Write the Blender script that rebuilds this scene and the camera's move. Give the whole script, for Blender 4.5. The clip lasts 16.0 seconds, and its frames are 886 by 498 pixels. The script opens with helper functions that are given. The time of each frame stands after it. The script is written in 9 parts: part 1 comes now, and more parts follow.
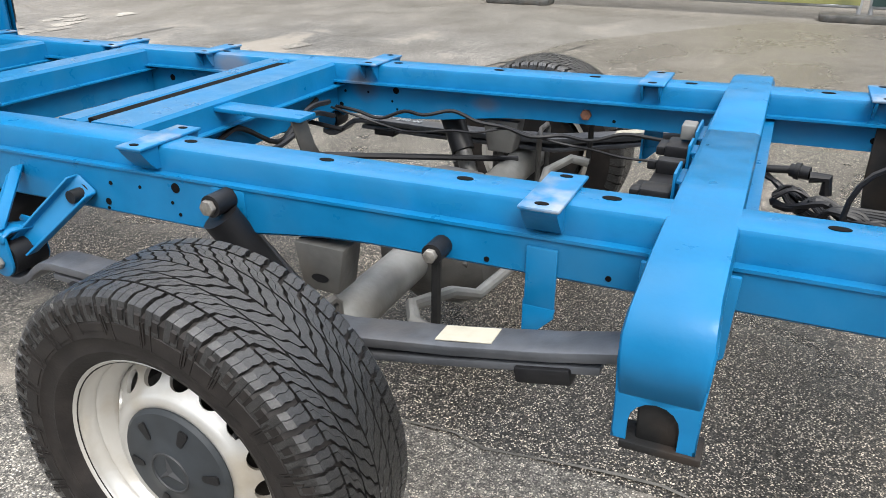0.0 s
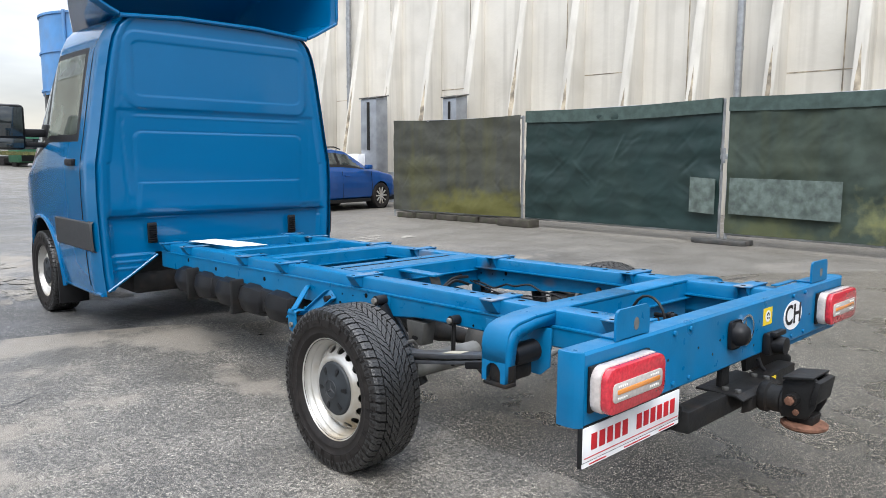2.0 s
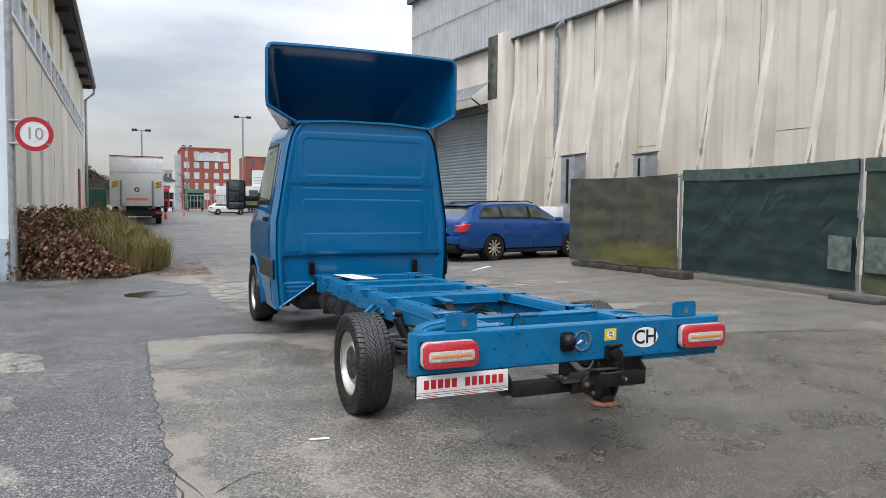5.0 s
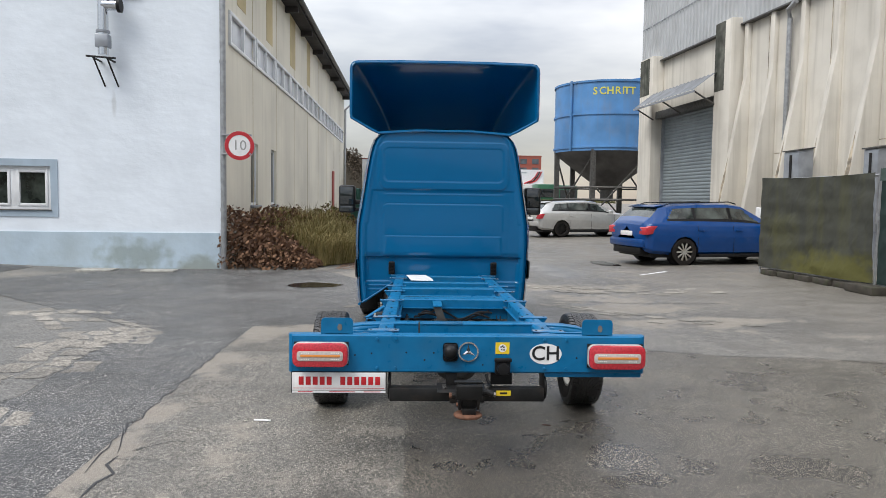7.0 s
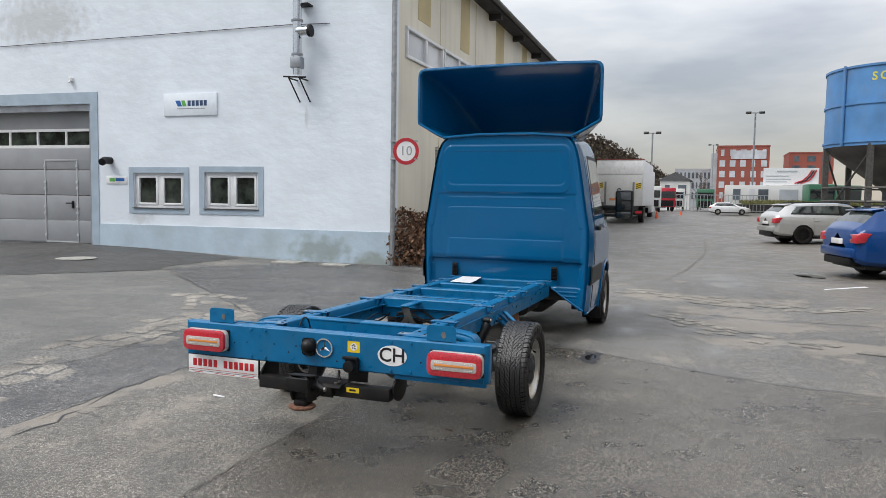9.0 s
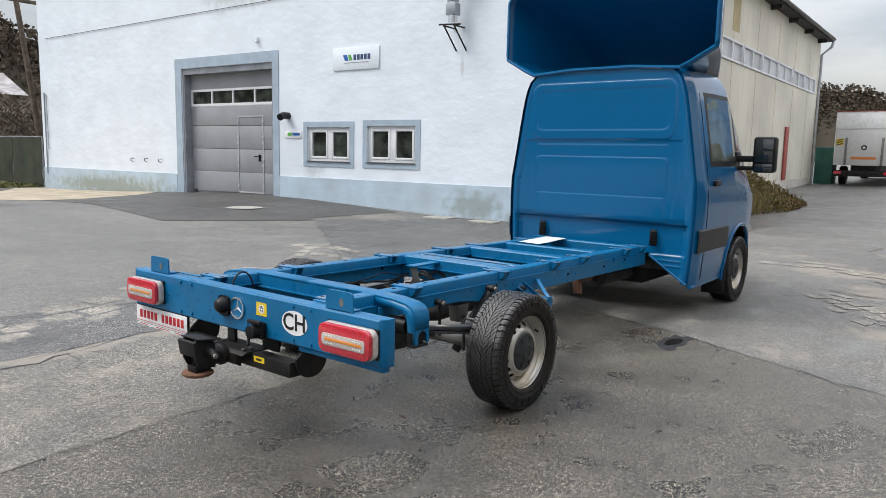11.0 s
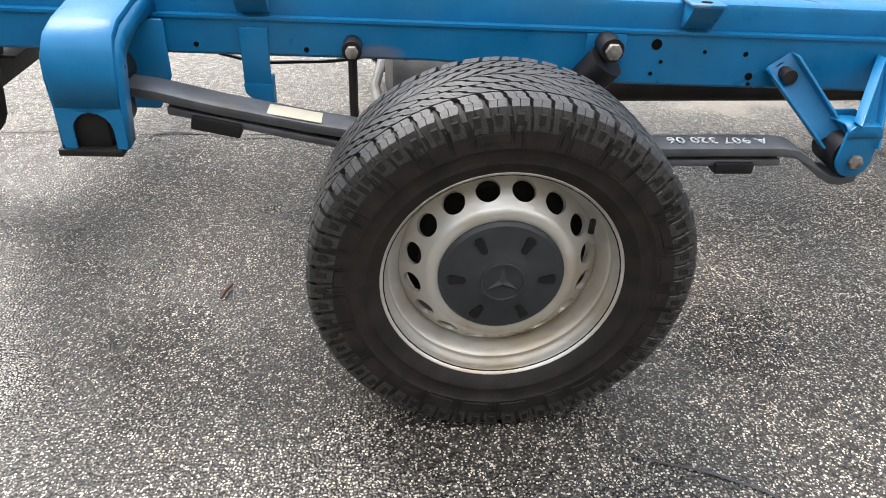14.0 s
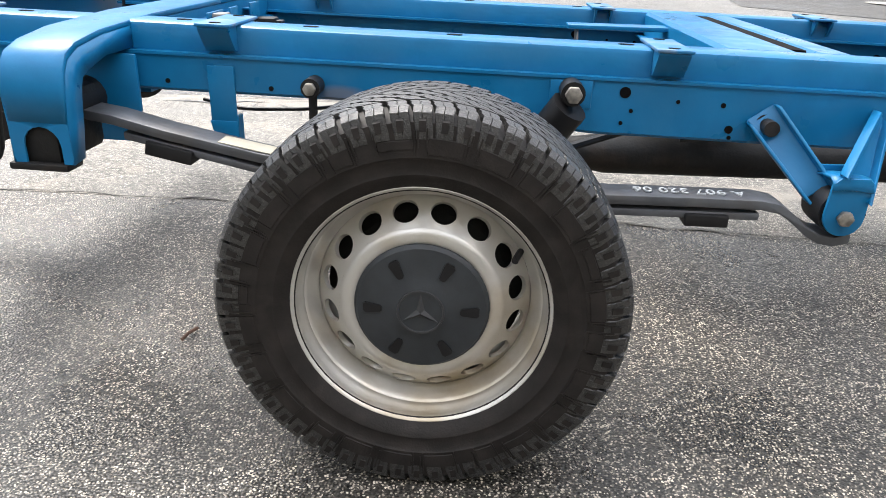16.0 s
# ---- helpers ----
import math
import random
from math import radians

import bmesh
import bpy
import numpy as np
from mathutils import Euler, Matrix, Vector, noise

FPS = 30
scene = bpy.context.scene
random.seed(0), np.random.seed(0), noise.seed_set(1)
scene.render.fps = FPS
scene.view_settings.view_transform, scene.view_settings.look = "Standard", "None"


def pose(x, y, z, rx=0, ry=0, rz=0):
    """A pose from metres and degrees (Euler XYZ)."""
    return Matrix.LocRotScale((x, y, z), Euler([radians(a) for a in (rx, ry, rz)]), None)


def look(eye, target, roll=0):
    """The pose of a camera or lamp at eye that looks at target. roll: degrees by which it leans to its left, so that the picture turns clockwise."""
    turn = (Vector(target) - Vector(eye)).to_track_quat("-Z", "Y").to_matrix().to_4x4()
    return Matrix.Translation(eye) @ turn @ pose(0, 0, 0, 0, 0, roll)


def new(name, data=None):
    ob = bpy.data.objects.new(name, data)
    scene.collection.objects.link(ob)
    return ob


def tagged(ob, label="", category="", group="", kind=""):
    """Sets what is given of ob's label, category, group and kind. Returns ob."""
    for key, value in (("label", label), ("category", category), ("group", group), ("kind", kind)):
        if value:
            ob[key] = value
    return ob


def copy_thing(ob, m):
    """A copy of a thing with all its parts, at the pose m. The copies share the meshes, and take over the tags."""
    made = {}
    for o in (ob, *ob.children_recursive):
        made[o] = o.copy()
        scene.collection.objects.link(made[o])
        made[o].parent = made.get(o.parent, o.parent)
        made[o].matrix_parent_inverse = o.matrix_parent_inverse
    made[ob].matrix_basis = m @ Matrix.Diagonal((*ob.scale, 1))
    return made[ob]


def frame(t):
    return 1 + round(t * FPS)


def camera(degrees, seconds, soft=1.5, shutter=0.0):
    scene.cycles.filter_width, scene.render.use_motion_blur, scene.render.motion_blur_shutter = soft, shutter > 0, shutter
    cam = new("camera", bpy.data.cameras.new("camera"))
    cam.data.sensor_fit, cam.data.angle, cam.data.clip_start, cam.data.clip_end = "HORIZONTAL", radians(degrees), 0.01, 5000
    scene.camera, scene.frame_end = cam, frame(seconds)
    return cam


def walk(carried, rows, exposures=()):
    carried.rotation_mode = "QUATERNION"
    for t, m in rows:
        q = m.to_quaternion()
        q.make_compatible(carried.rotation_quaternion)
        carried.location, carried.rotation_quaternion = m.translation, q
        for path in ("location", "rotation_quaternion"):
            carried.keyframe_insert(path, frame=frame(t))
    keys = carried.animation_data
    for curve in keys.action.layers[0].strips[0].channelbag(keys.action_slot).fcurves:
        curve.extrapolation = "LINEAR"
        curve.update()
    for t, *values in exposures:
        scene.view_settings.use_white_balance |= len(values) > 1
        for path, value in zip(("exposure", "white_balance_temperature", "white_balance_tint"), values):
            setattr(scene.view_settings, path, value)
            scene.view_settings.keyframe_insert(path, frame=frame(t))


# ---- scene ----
cam = camera(63.5, 16.0, soft=0.85)
PATH = [
    (0, (0.741, -1.562, 1.134), (-0.025, 0.074, 0.274), -0.2),
    (0.5, (1.068, -1.793, 1.166), (0.05, -0.177, 0.573), -0.4),
    (1, (1.436, -2.05, 1.183), (0.206, -0.528, 0.768), 0.1),
    (1.5, (1.84, -2.264, 1.198), (0.473, -0.836, 0.894), 0.3),
    (2, (2.272, -2.499, 1.233), (0.822, -1.144, 0.987), 0.2),
    (2.5, (2.713, -2.682, 1.268), (1.206, -1.379, 1.098), 0.3),
    (3, (3.152, -2.844, 1.279), (1.576, -1.618, 1.175), 0.5),
    (3.2, (3.339, -2.924, 1.292), (1.732, -1.738, 1.191), 0.4),
    (5.3, (4.584, -2.038, 1.376), (2.714, -1.339, 1.255), 0.6),
    (5.5, (4.695, -1.9, 1.395), (2.801, -1.271, 1.271), 0.6),
    (6, (4.844, -1.412, 1.412), (2.902, -0.951, 1.285), 0.8),
    (6.5, (5.015, -0.862, 1.447), (3.038, -0.583, 1.318), 0.7),
    (7, (5.056, -0.291, 1.461), (3.062, -0.217, 1.327), 0.8),
    (7.5, (5.056, 0.298, 1.466), (3.064, 0.195, 1.33), 0.8),
    (8, (4.981, 0.885, 1.483), (3.002, 0.633, 1.344), 0.9),
    (8.5, (4.87, 1.472, 1.497), (2.922, 1.04, 1.356), 0.9),
    (9, (4.81, 2.02, 1.513), (2.932, 1.347, 1.371), 0.9),
    (9.2, (4.728, 2.234, 1.511), (2.889, 1.461, 1.367), 0.8),
    (11.3, (2.989, 2.956, 1.407), (1.457, 1.704, 1.114), 1.2),
    (11.5, (2.747, 2.85, 1.398), (1.241, 1.574, 1.077), 1.3),
    (12, (2.173, 2.538, 1.357), (0.747, 1.188, 0.972), 1.1),
    (12.5, (1.552, 2.297, 1.287), (0.215, 0.904, 0.767), 1.7),
    (13, (0.942, 2.084, 1.21), (-0.076, 0.531, 0.467), 1.9),
    (13.5, (0.459, 1.962, 1.089), (-0.053, 0.302, 0.098), 2.5),
    (14, (0.179, 1.931, 1.024), (0.032, 0.253, -0.054), 2.4),
    (14.5, (0.018, 1.965, 0.95), (-0.013, 0.242, -0.065), 2.4),
    (15, (-0.037, 1.955, 0.88), (-0.009, 0.141, 0.038), 2.1),
    (15.5, (-0.064, 1.997, 0.856), (0.012, 0.162, 0.064), 2.0),
    (16, (-0.09, 1.944, 0.868), (0.009, 0.109, 0.079), 1.8),
]
EXPOSURES = [(0.0, 0.68, 6500, 10), (1.0, 0.5, 6400, 10), (2.0, 0.3, 6150, 10), (3.0, 0.08, 6150, 10), (5.5, -0.15, 6350, 10), (7.5, -0.22, 6450, 10), (9.0, -0.3, 6450, 10), (11.5, 0.0, 6450, 10), (12.5, 0.15, 6500, 10), (13.5, 0.62, 6600, 11), (14.5, 0.97, 6600, 11), (16.0, 0.97, 6600, 11)]
walk(cam, [(t, look(eye, target, roll)) for t, eye, target, roll in PATH],
     exposures=EXPOSURES)

# ---------------------------------------------------------------- world and sun
world = bpy.data.worlds.new("overcast_sky")
scene.world = world
world.use_nodes = True
wn, wl = world.node_tree.nodes, world.node_tree.links
wn.clear()
w_out, w_bg = wn.new("ShaderNodeOutputWorld"), wn.new("ShaderNodeBackground")
w_tc, w_map = wn.new("ShaderNodeTexCoord"), wn.new("ShaderNodeMapping")
w_noise, w_ramp = wn.new("ShaderNodeTexNoise"), wn.new("ShaderNodeValToRGB")
w_sky, w_mix = wn.new("ShaderNodeTexSky"), wn.new("ShaderNodeMixRGB")
w_sky.sky_type, w_sky.sun_disc = "NISHITA", False
w_sky.sun_elevation, w_sky.sun_rotation = radians(34), radians(-60)
w_map.inputs["Scale"].default_value = (1.3, 1.3, 5.5)
w_noise.inputs["Scale"].default_value, w_noise.inputs["Detail"].default_value = 1.7, 5.0
w_noise.inputs["Roughness"].default_value = 0.55
w_ramp.color_ramp.elements[0].position, w_ramp.color_ramp.elements[0].color = 0.36, (0.44, 0.46, 0.51, 1)
w_ramp.color_ramp.elements[1].position, w_ramp.color_ramp.elements[1].color = 0.68, (0.95, 0.94, 0.91, 1)
w_mix.inputs[0].default_value = 0.96
w_bg.inputs["Strength"].default_value = 0.9
wl.new(w_tc.outputs["Generated"], w_map.inputs["Vector"])
wl.new(w_map.outputs["Vector"], w_noise.inputs["Vector"])
wl.new(w_noise.outputs["Fac"], w_ramp.inputs["Fac"])
wl.new(w_sky.outputs["Color"], w_mix.inputs[1])
wl.new(w_ramp.outputs["Color"], w_mix.inputs[2])
w_sep, w_grad, w_mul = wn.new("ShaderNodeSeparateXYZ"), wn.new("ShaderNodeMapRange"), wn.new("ShaderNodeMixRGB")
w_grad.inputs["From Min"].default_value, w_grad.inputs["From Max"].default_value = 0.05, 0.9
w_grad.inputs["To Min"].default_value, w_grad.inputs["To Max"].default_value = 0.61, 2.85
w_mul.blend_type, w_mul.inputs[0].default_value = "MULTIPLY", 1.0
wl.new(w_tc.outputs["Generated"], w_sep.inputs[0])
wl.new(w_sep.outputs["Z"], w_grad.inputs["Value"])
wl.new(w_mix.outputs["Color"], w_mul.inputs[1])
wl.new(w_grad.outputs["Result"], w_mul.inputs[2])
wl.new(w_mul.outputs["Color"], w_bg.inputs["Color"])
wl.new(w_bg.outputs["Background"], w_out.inputs["Surface"])
sun_data = bpy.data.lights.new("sun", "SUN")
sun_data.energy, sun_data.angle, sun_data.color = 2.7, radians(30), (1.0, 0.96, 0.9)
sun = new("sun", sun_data)
sun.matrix_world = look((0, 0, 30), (-11, 12, 8))


# ---------------------------------------------------------------- materials
def mat(name, color, rough=0.5, metal=0.0, vary=0.0, scale=8.0, bump=0.0, bump_scale=60.0, dirt=0.0, dirt_color=(0.12, 0.1, 0.08),
        dirt_scale=3.0, coat=0.0, per_object=0.0, spec=0.5, rough_vary=0.0, bump_depth=0.01, stretch=(1, 1, 1), stains=(), streaks=0.0):
    m = bpy.data.materials.new(name)
    m.use_nodes = True
    n, l = m.node_tree.nodes, m.node_tree.links
    b = n["Principled BSDF"]
    b.inputs["Roughness"].default_value, b.inputs["Metallic"].default_value = rough, metal
    b.inputs["Coat Weight"].default_value, b.inputs["Specular IOR Level"].default_value = coat, spec
    b.inputs["Coat Roughness"].default_value = 0.06
    tc = n.new("ShaderNodeTexCoord")
    src = n.new("ShaderNodeRGB")
    src.outputs[0].default_value = (*color, 1)
    out = src.outputs[0]

    def noise_fac(sc, detail=4.0, lo=0.35, hi=0.65):
        t, r = n.new("ShaderNodeTexNoise"), n.new("ShaderNodeMapRange")
        t.inputs["Scale"].default_value, t.inputs["Detail"].default_value = sc, detail
        r.inputs["From Min"].default_value, r.inputs["From Max"].default_value = lo, hi
        l.new(tc.outputs["Object"], t.inputs["Vector"])
        l.new(t.outputs["Fac"], r.inputs["Value"])
        return r.outputs["Result"]

    def mix(fac, a, c, mode="MIX"):
        x = n.new("ShaderNodeMixRGB")
        x.blend_type = mode
        for s, v in zip(x.inputs, (fac, a, c)):
            if isinstance(v, (float, int)):
                s.default_value = v
            elif isinstance(v, tuple):
                s.default_value = (*v, 1)
            else:
                l.new(v, s)
        return x.outputs[0]

    def math_(op, a, c):
        x = n.new("ShaderNodeMath")
        x.operation = op
        for s, v in zip(x.inputs, (a, c)):
            if isinstance(v, (float, int)):
                s.default_value = v
            else:
                l.new(v, s)
        return x.outputs[0]

    if vary:
        dark = tuple(max(0, c * (1 - vary)) for c in color)
        light = tuple(min(1, c * (1 + vary)) for c in color)
        out = mix(noise_fac(scale), dark, light)
    if per_object:
        info = n.new("ShaderNodeObjectInfo")
        out = mix(math_("MULTIPLY", info.outputs["Random"], per_object), out, (0.02, 0.02, 0.02))
    if dirt:
        d = noise_fac(dirt_scale, 8.0, 0.5, 0.72)
        out = mix(math_("MULTIPLY", d, dirt), out, dirt_color)
    if streaks:
        # dirt washed down the wall
        mp, t, r = n.new("ShaderNodeMapping"), n.new("ShaderNodeTexNoise"), n.new("ShaderNodeMapRange")
        mp.inputs["Scale"].default_value = (5, 5, 0.22)
        t.inputs["Scale"].default_value, t.inputs["Detail"].default_value = 1.0, 6.0
        r.inputs["From Min"].default_value, r.inputs["From Max"].default_value, r.inputs["To Max"].default_value = 0.5, 0.72, streaks
        l.new(tc.outputs["Object"], mp.inputs["Vector"])
        l.new(mp.outputs["Vector"], t.inputs["Vector"])
        l.new(t.outputs["Fac"], r.inputs["Value"])
        out = mix(r.outputs["Result"], out, dirt_color)
    for place, radii, stain, strength in stains:
        # an oval stain with a ragged rim
        mp, ln_, r = n.new("ShaderNodeMapping"), n.new("ShaderNodeVectorMath"), n.new("ShaderNodeMapRange")
        mp.vector_type, ln_.operation = "TEXTURE", "LENGTH"
        mp.inputs["Location"].default_value, mp.inputs["Scale"].default_value = place, radii
        l.new(tc.outputs["Object"], mp.inputs["Vector"])
        l.new(mp.outputs["Vector"], ln_.inputs[0])
        edge = math_("ADD", math_("SUBTRACT", 1.0, ln_.outputs["Value"]), math_("MULTIPLY", math_("SUBTRACT", noise_fac(5.0, 6.0, 0.2, 0.8), 0.5), 0.9))
        r.inputs["From Min"].default_value, r.inputs["From Max"].default_value, r.inputs["To Max"].default_value = 0.0, 0.6, strength
        l.new(edge, r.inputs["Value"])
        out = mix(r.outputs["Result"], out, stain)
    l.new(out, b.inputs["Base Color"])
    if rough_vary:
        r = n.new("ShaderNodeMapRange")
        r.inputs["To Min"].default_value, r.inputs["To Max"].default_value = max(0.02, rough - rough_vary), min(1, rough + rough_vary)
        l.new(noise_fac(dirt_scale * 2, 5.0, 0.3, 0.7), r.inputs["Value"])
        l.new(r.outputs["Result"], b.inputs["Roughness"])
    if bump:
        t, bp = n.new("ShaderNodeTexNoise"), n.new("ShaderNodeBump")
        t.inputs["Scale"].default_value, t.inputs["Detail"].default_value = bump_scale, 6.0
        bp.inputs["Strength"].default_value, bp.inputs["Distance"].default_value = bump, bump_depth
        mp = n.new("ShaderNodeMapping")
        mp.inputs["Scale"].default_value = stretch
        l.new(tc.outputs["Object"], mp.inputs["Vector"])
        l.new(mp.outputs["Vector"], t.inputs["Vector"])
        l.new(t.outputs["Fac"], bp.inputs["Height"])
        l.new(bp.outputs["Normal"], b.inputs["Normal"])
    m["pieces"] = 0
    return m


BLUE = (0.004, 0.138, 0.312)
M = {}
M["cab_paint"] = mat("cab_blue_paint", (0.002, 0.112, 0.275), 0.24, vary=0.03, scale=2, bump=0.012, bump_scale=3, spec=0.15, coat=0.6)
M["frame_paint"] = mat("frame_blue_paint", BLUE, 0.36, vary=0.08, scale=14, dirt=0.3, dirt_color=(0.04, 0.09, 0.12), dirt_scale=7, bump=0.05, bump_scale=90, coat=0.05, rough_vary=0.1, spec=0.25, stains=(((-0.47, 0.42, 0.62), (0.07, 0.05, 0.06), (0.07, 0.06, 0.055), 0.8), ((-1.0, 0.42, 0.64), (0.09, 0.05, 0.05), (0.16, 0.13, 0.11), 0.6), ((-0.75, 0.44, 0.70), (0.06, 0.03, 0.03), (0.2, 0.2, 0.2), 0.5), ((-0.05, 0.44, 0.60), (0.06, 0.04, 0.03), (0.12, 0.10, 0.09), 0.5), ((0.20, 0.53, 0.58), (0.05, 0.02, 0.02), (0.2, 0.15, 0.12), 0.5)))
M["worn_tab"] = mat("worn_tab_paint", BLUE, 0.42, 0.0, vary=0.1, scale=30, dirt=0.7, dirt_color=(0.30, 0.30, 0.29), dirt_scale=16)
M["black_plastic"] = mat("black_plastic", (0.009, 0.009, 0.010), 0.45, spec=0.3, vary=0.2, scale=20, bump=0.05, bump_scale=300)
M["grey_plastic"] = mat("grey_plastic", (0.03, 0.031, 0.033), 0.55, vary=0.15, scale=20, bump=0.08, bump_scale=400)
M["cap_plastic"] = mat("hub_cap_plastic", (0.022, 0.026, 0.03), 0.5, vary=0.15, scale=30, bump=0.05, bump_scale=300)
M["black_steel"] = mat("black_steel", (0.012, 0.012, 0.012), 0.55, 0.1, spec=0.3, vary=0.3, scale=12, dirt=0.5, dirt_color=(0.05, 0.035, 0.025), dirt_scale=9, bump=0.15, bump_scale=80)
M["spring_steel"] = mat("spring_steel", (0.085, 0.09, 0.10), 0.42, 0.3, vary=0.2, scale=18, dirt=0.3, dirt_scale=10, bump=0.06, bump_scale=120)
M["dark_grey_steel"] = mat("dark_grey_steel", (0.085, 0.084, 0.08), 0.5, 0.3, vary=0.3, scale=10, dirt=0.5, dirt_scale=8, bump=0.15, bump_scale=60)
M["light_grey_steel"] = mat("light_grey_steel", (0.19, 0.19, 0.18), 0.5, 0.3, vary=0.2, scale=10, dirt=0.5, dirt_scale=8, bump=0.1, bump_scale=60)
M["rust"] = mat("rusty_steel", (0.16, 0.075, 0.045), 0.8, 0.1, vary=0.3, scale=40, bump=0.3, bump_scale=120)
M["bolt"] = mat("bolt_steel", (0.24, 0.225, 0.20), 0.5, 0.6, vary=0.4, scale=60)
M["rim"] = mat("silver_wheel_paint", (0.56, 0.545, 0.51), 0.34, 0.55, vary=0.06, scale=6, dirt=0.75, dirt_color=(0.33, 0.255, 0.15), dirt_scale=6, bump=0.03, bump_scale=120)
M["rubber"] = mat("tyre_rubber", (0.0128, 0.0106, 0.0096), 0.60, spec=0.3, vary=0.25, scale=30, dirt=0.35, dirt_color=(0.04, 0.033, 0.029), dirt_scale=25, bump=0.12, bump_scale=240)
# Pale specks in the colour stand for grit and for glints on wet rubber.
M["tread"] = mat("tread_rubber", (0.0115, 0.0112, 0.011), 0.34, spec=0.8, vary=0.3, scale=60, dirt=0.4, dirt_color=(0.11, 0.108, 0.105), dirt_scale=300, bump=0.3, bump_scale=420)
# Near-black colour that paints the shade inside holes and slots.
M["hole"] = mat("painted_hole_shade", (0.004, 0.004, 0.004), 0.9, spec=0.1)
M["chrome"] = mat("chrome", (0.7, 0.72, 0.74), 0.12, 1.0)
M["white"] = mat("white_sheet", (0.80, 0.80, 0.80), 0.5, vary=0.04, scale=5, dirt=0.15, dirt_scale=9)
M["cream_tape"] = mat("cream_tape", (0.42, 0.39, 0.31), 0.6, vary=0.12, scale=20, dirt=0.3, dirt_scale=20)
M["red_ink"] = mat("red_ink", (0.5, 0.012, 0.02), 0.5)
M["black_ink"] = mat("black_ink", (0.01, 0.01, 0.012), 0.5)
M["yellow"] = mat("yellow_label", (0.78, 0.56, 0.02), 0.5)
M["lamp_red"] = mat("red_lamp_plastic", (0.52, 0.030, 0.045), 0.16, coat=0.6, vary=0.2, scale=90)
M["lamp_clear"] = mat("milky_lamp_plastic", (0.52, 0.47, 0.44), 0.15, coat=0.5, vary=0.1, scale=80)
M["lamp_led"] = mat("pale_diode", (0.85, 0.84, 0.78), 0.15)
M["lamp_amber"] = mat("amber_lamp_plastic", (0.72, 0.27, 0.06), 0.2, coat=0.5)
M["glass"] = mat("dark_glass", (0.02, 0.026, 0.028), 0.04, 0.0, spec=0.9, coat=0.5)
M["car_glass"] = mat("car_window_glass", (0.045, 0.055, 0.052), 0.04, spec=0.9, vary=0.6, scale=2.5)
# Opaque pane; its grey green colour stands in for daylight seen through it.
M["light_glass"] = mat("cab_door_glass", (0.13, 0.15, 0.125), 0.04, 0.0, spec=1.0, vary=0.5, scale=3)
M["win_glass"] = mat("window_glass", (0.035, 0.042, 0.035), 0.05, spec=0.8, vary=0.7, scale=3)
M["white_stucco"] = mat("white_brick_render", (0.77, 0.825, 0.885), 0.85, vary=0.04, scale=1.2, dirt=0.1, dirt_color=(0.5, 0.53, 0.55), dirt_scale=0.5, bump=0.5, bump_scale=2.4, bump_depth=0.03, stretch=(1, 1, 1.7), stains=(((0, -1.95, 3.2), (1, 0.05, 0.3), (0.35, 0.35, 0.34), 0.35), ((0, -9.0, 5.6), (1, 1.6, 0.7), (0.42, 0.43, 0.42), 0.5), ((0, -6.2, 0.95), (1, 0.4, 0.25), (0.3, 0.3, 0.28), 0.3)))
M["blue_render"] = mat("pale_blue_render", (0.46, 0.56, 0.64), 0.85, vary=0.08, scale=1.5, dirt=0.35, dirt_color=(0.33, 0.37, 0.36), dirt_scale=1.2, bump=0.5, bump_scale=9, bump_depth=0.015, stains=(((0, -1.6, 0.36), (1, 0.85, 0.36), (0.17, 0.19, 0.13), 0.5), ((0, -4.5, 0.02), (1, 5.0, 0.14), (0.25, 0.27, 0.24), 0.5), ((0, -0.3, 0.10), (1, 0.6, 0.3), (0.2, 0.21, 0.15), 0.6), ((0, -15, 0.2), (1, 4.0, 0.4), (0.25, 0.26, 0.19), 0.7)))
M["blue_frame"] = mat("blue_grey_surround", (0.37, 0.45, 0.53), 0.8, vary=0.08, scale=3, bump=0.15, bump_scale=25)
M["grey_metal"] = mat("grey_door_metal", (0.30, 0.31, 0.325), 0.5, vary=0.06, scale=2, bump=0.03, bump_scale=30)
M["zinc"] = mat("zinc_sheet", (0.34, 0.36, 0.39), 0.42, 0.5, vary=0.15, scale=3, dirt=0.3, dirt_scale=2)
M["white_frame"] = mat("white_window_frame", (0.75, 0.76, 0.77), 0.4, vary=0.03)
M["yellow_render"] = mat("cream_concrete_panel", (0.74, 0.70, 0.59), 0.88, vary=0.10, scale=0.4, dirt=0.3, dirt_color=(0.52, 0.48, 0.40), dirt_scale=0.35, bump=0.15, bump_scale=12, streaks=0.3)
M["yellow_patch"] = mat("ochre_panel", (0.52, 0.43, 0.24), 0.88, vary=0.12, scale=0.8, dirt=0.3, dirt_scale=0.6)
M["dark_wood"] = mat("dark_eave_boards", (0.035, 0.032, 0.032), 0.8, vary=0.3, scale=3)
M["roof_tile"] = mat("grey_roof", (0.10, 0.10, 0.105), 0.8, vary=0.25, scale=6, bump=0.2, bump_scale=10)
M["concrete"] = mat("pale_concrete", (0.68, 0.645, 0.575), 0.88, vary=0.08, scale=0.5, dirt=0.3, dirt_color=(0.36, 0.33, 0.28), dirt_scale=0.8, bump=0.3, bump_scale=9, bump_depth=0.015, per_object=0.05, streaks=0.45)
M["mossy"] = mat("black_mossy_concrete", (0.10, 0.10, 0.085), 0.95, vary=0.5, scale=2.5, dirt=0.9, dirt_color=(0.03, 0.038, 0.025), dirt_scale=1.8, bump=0.5, bump_scale=14, streaks=0.8)
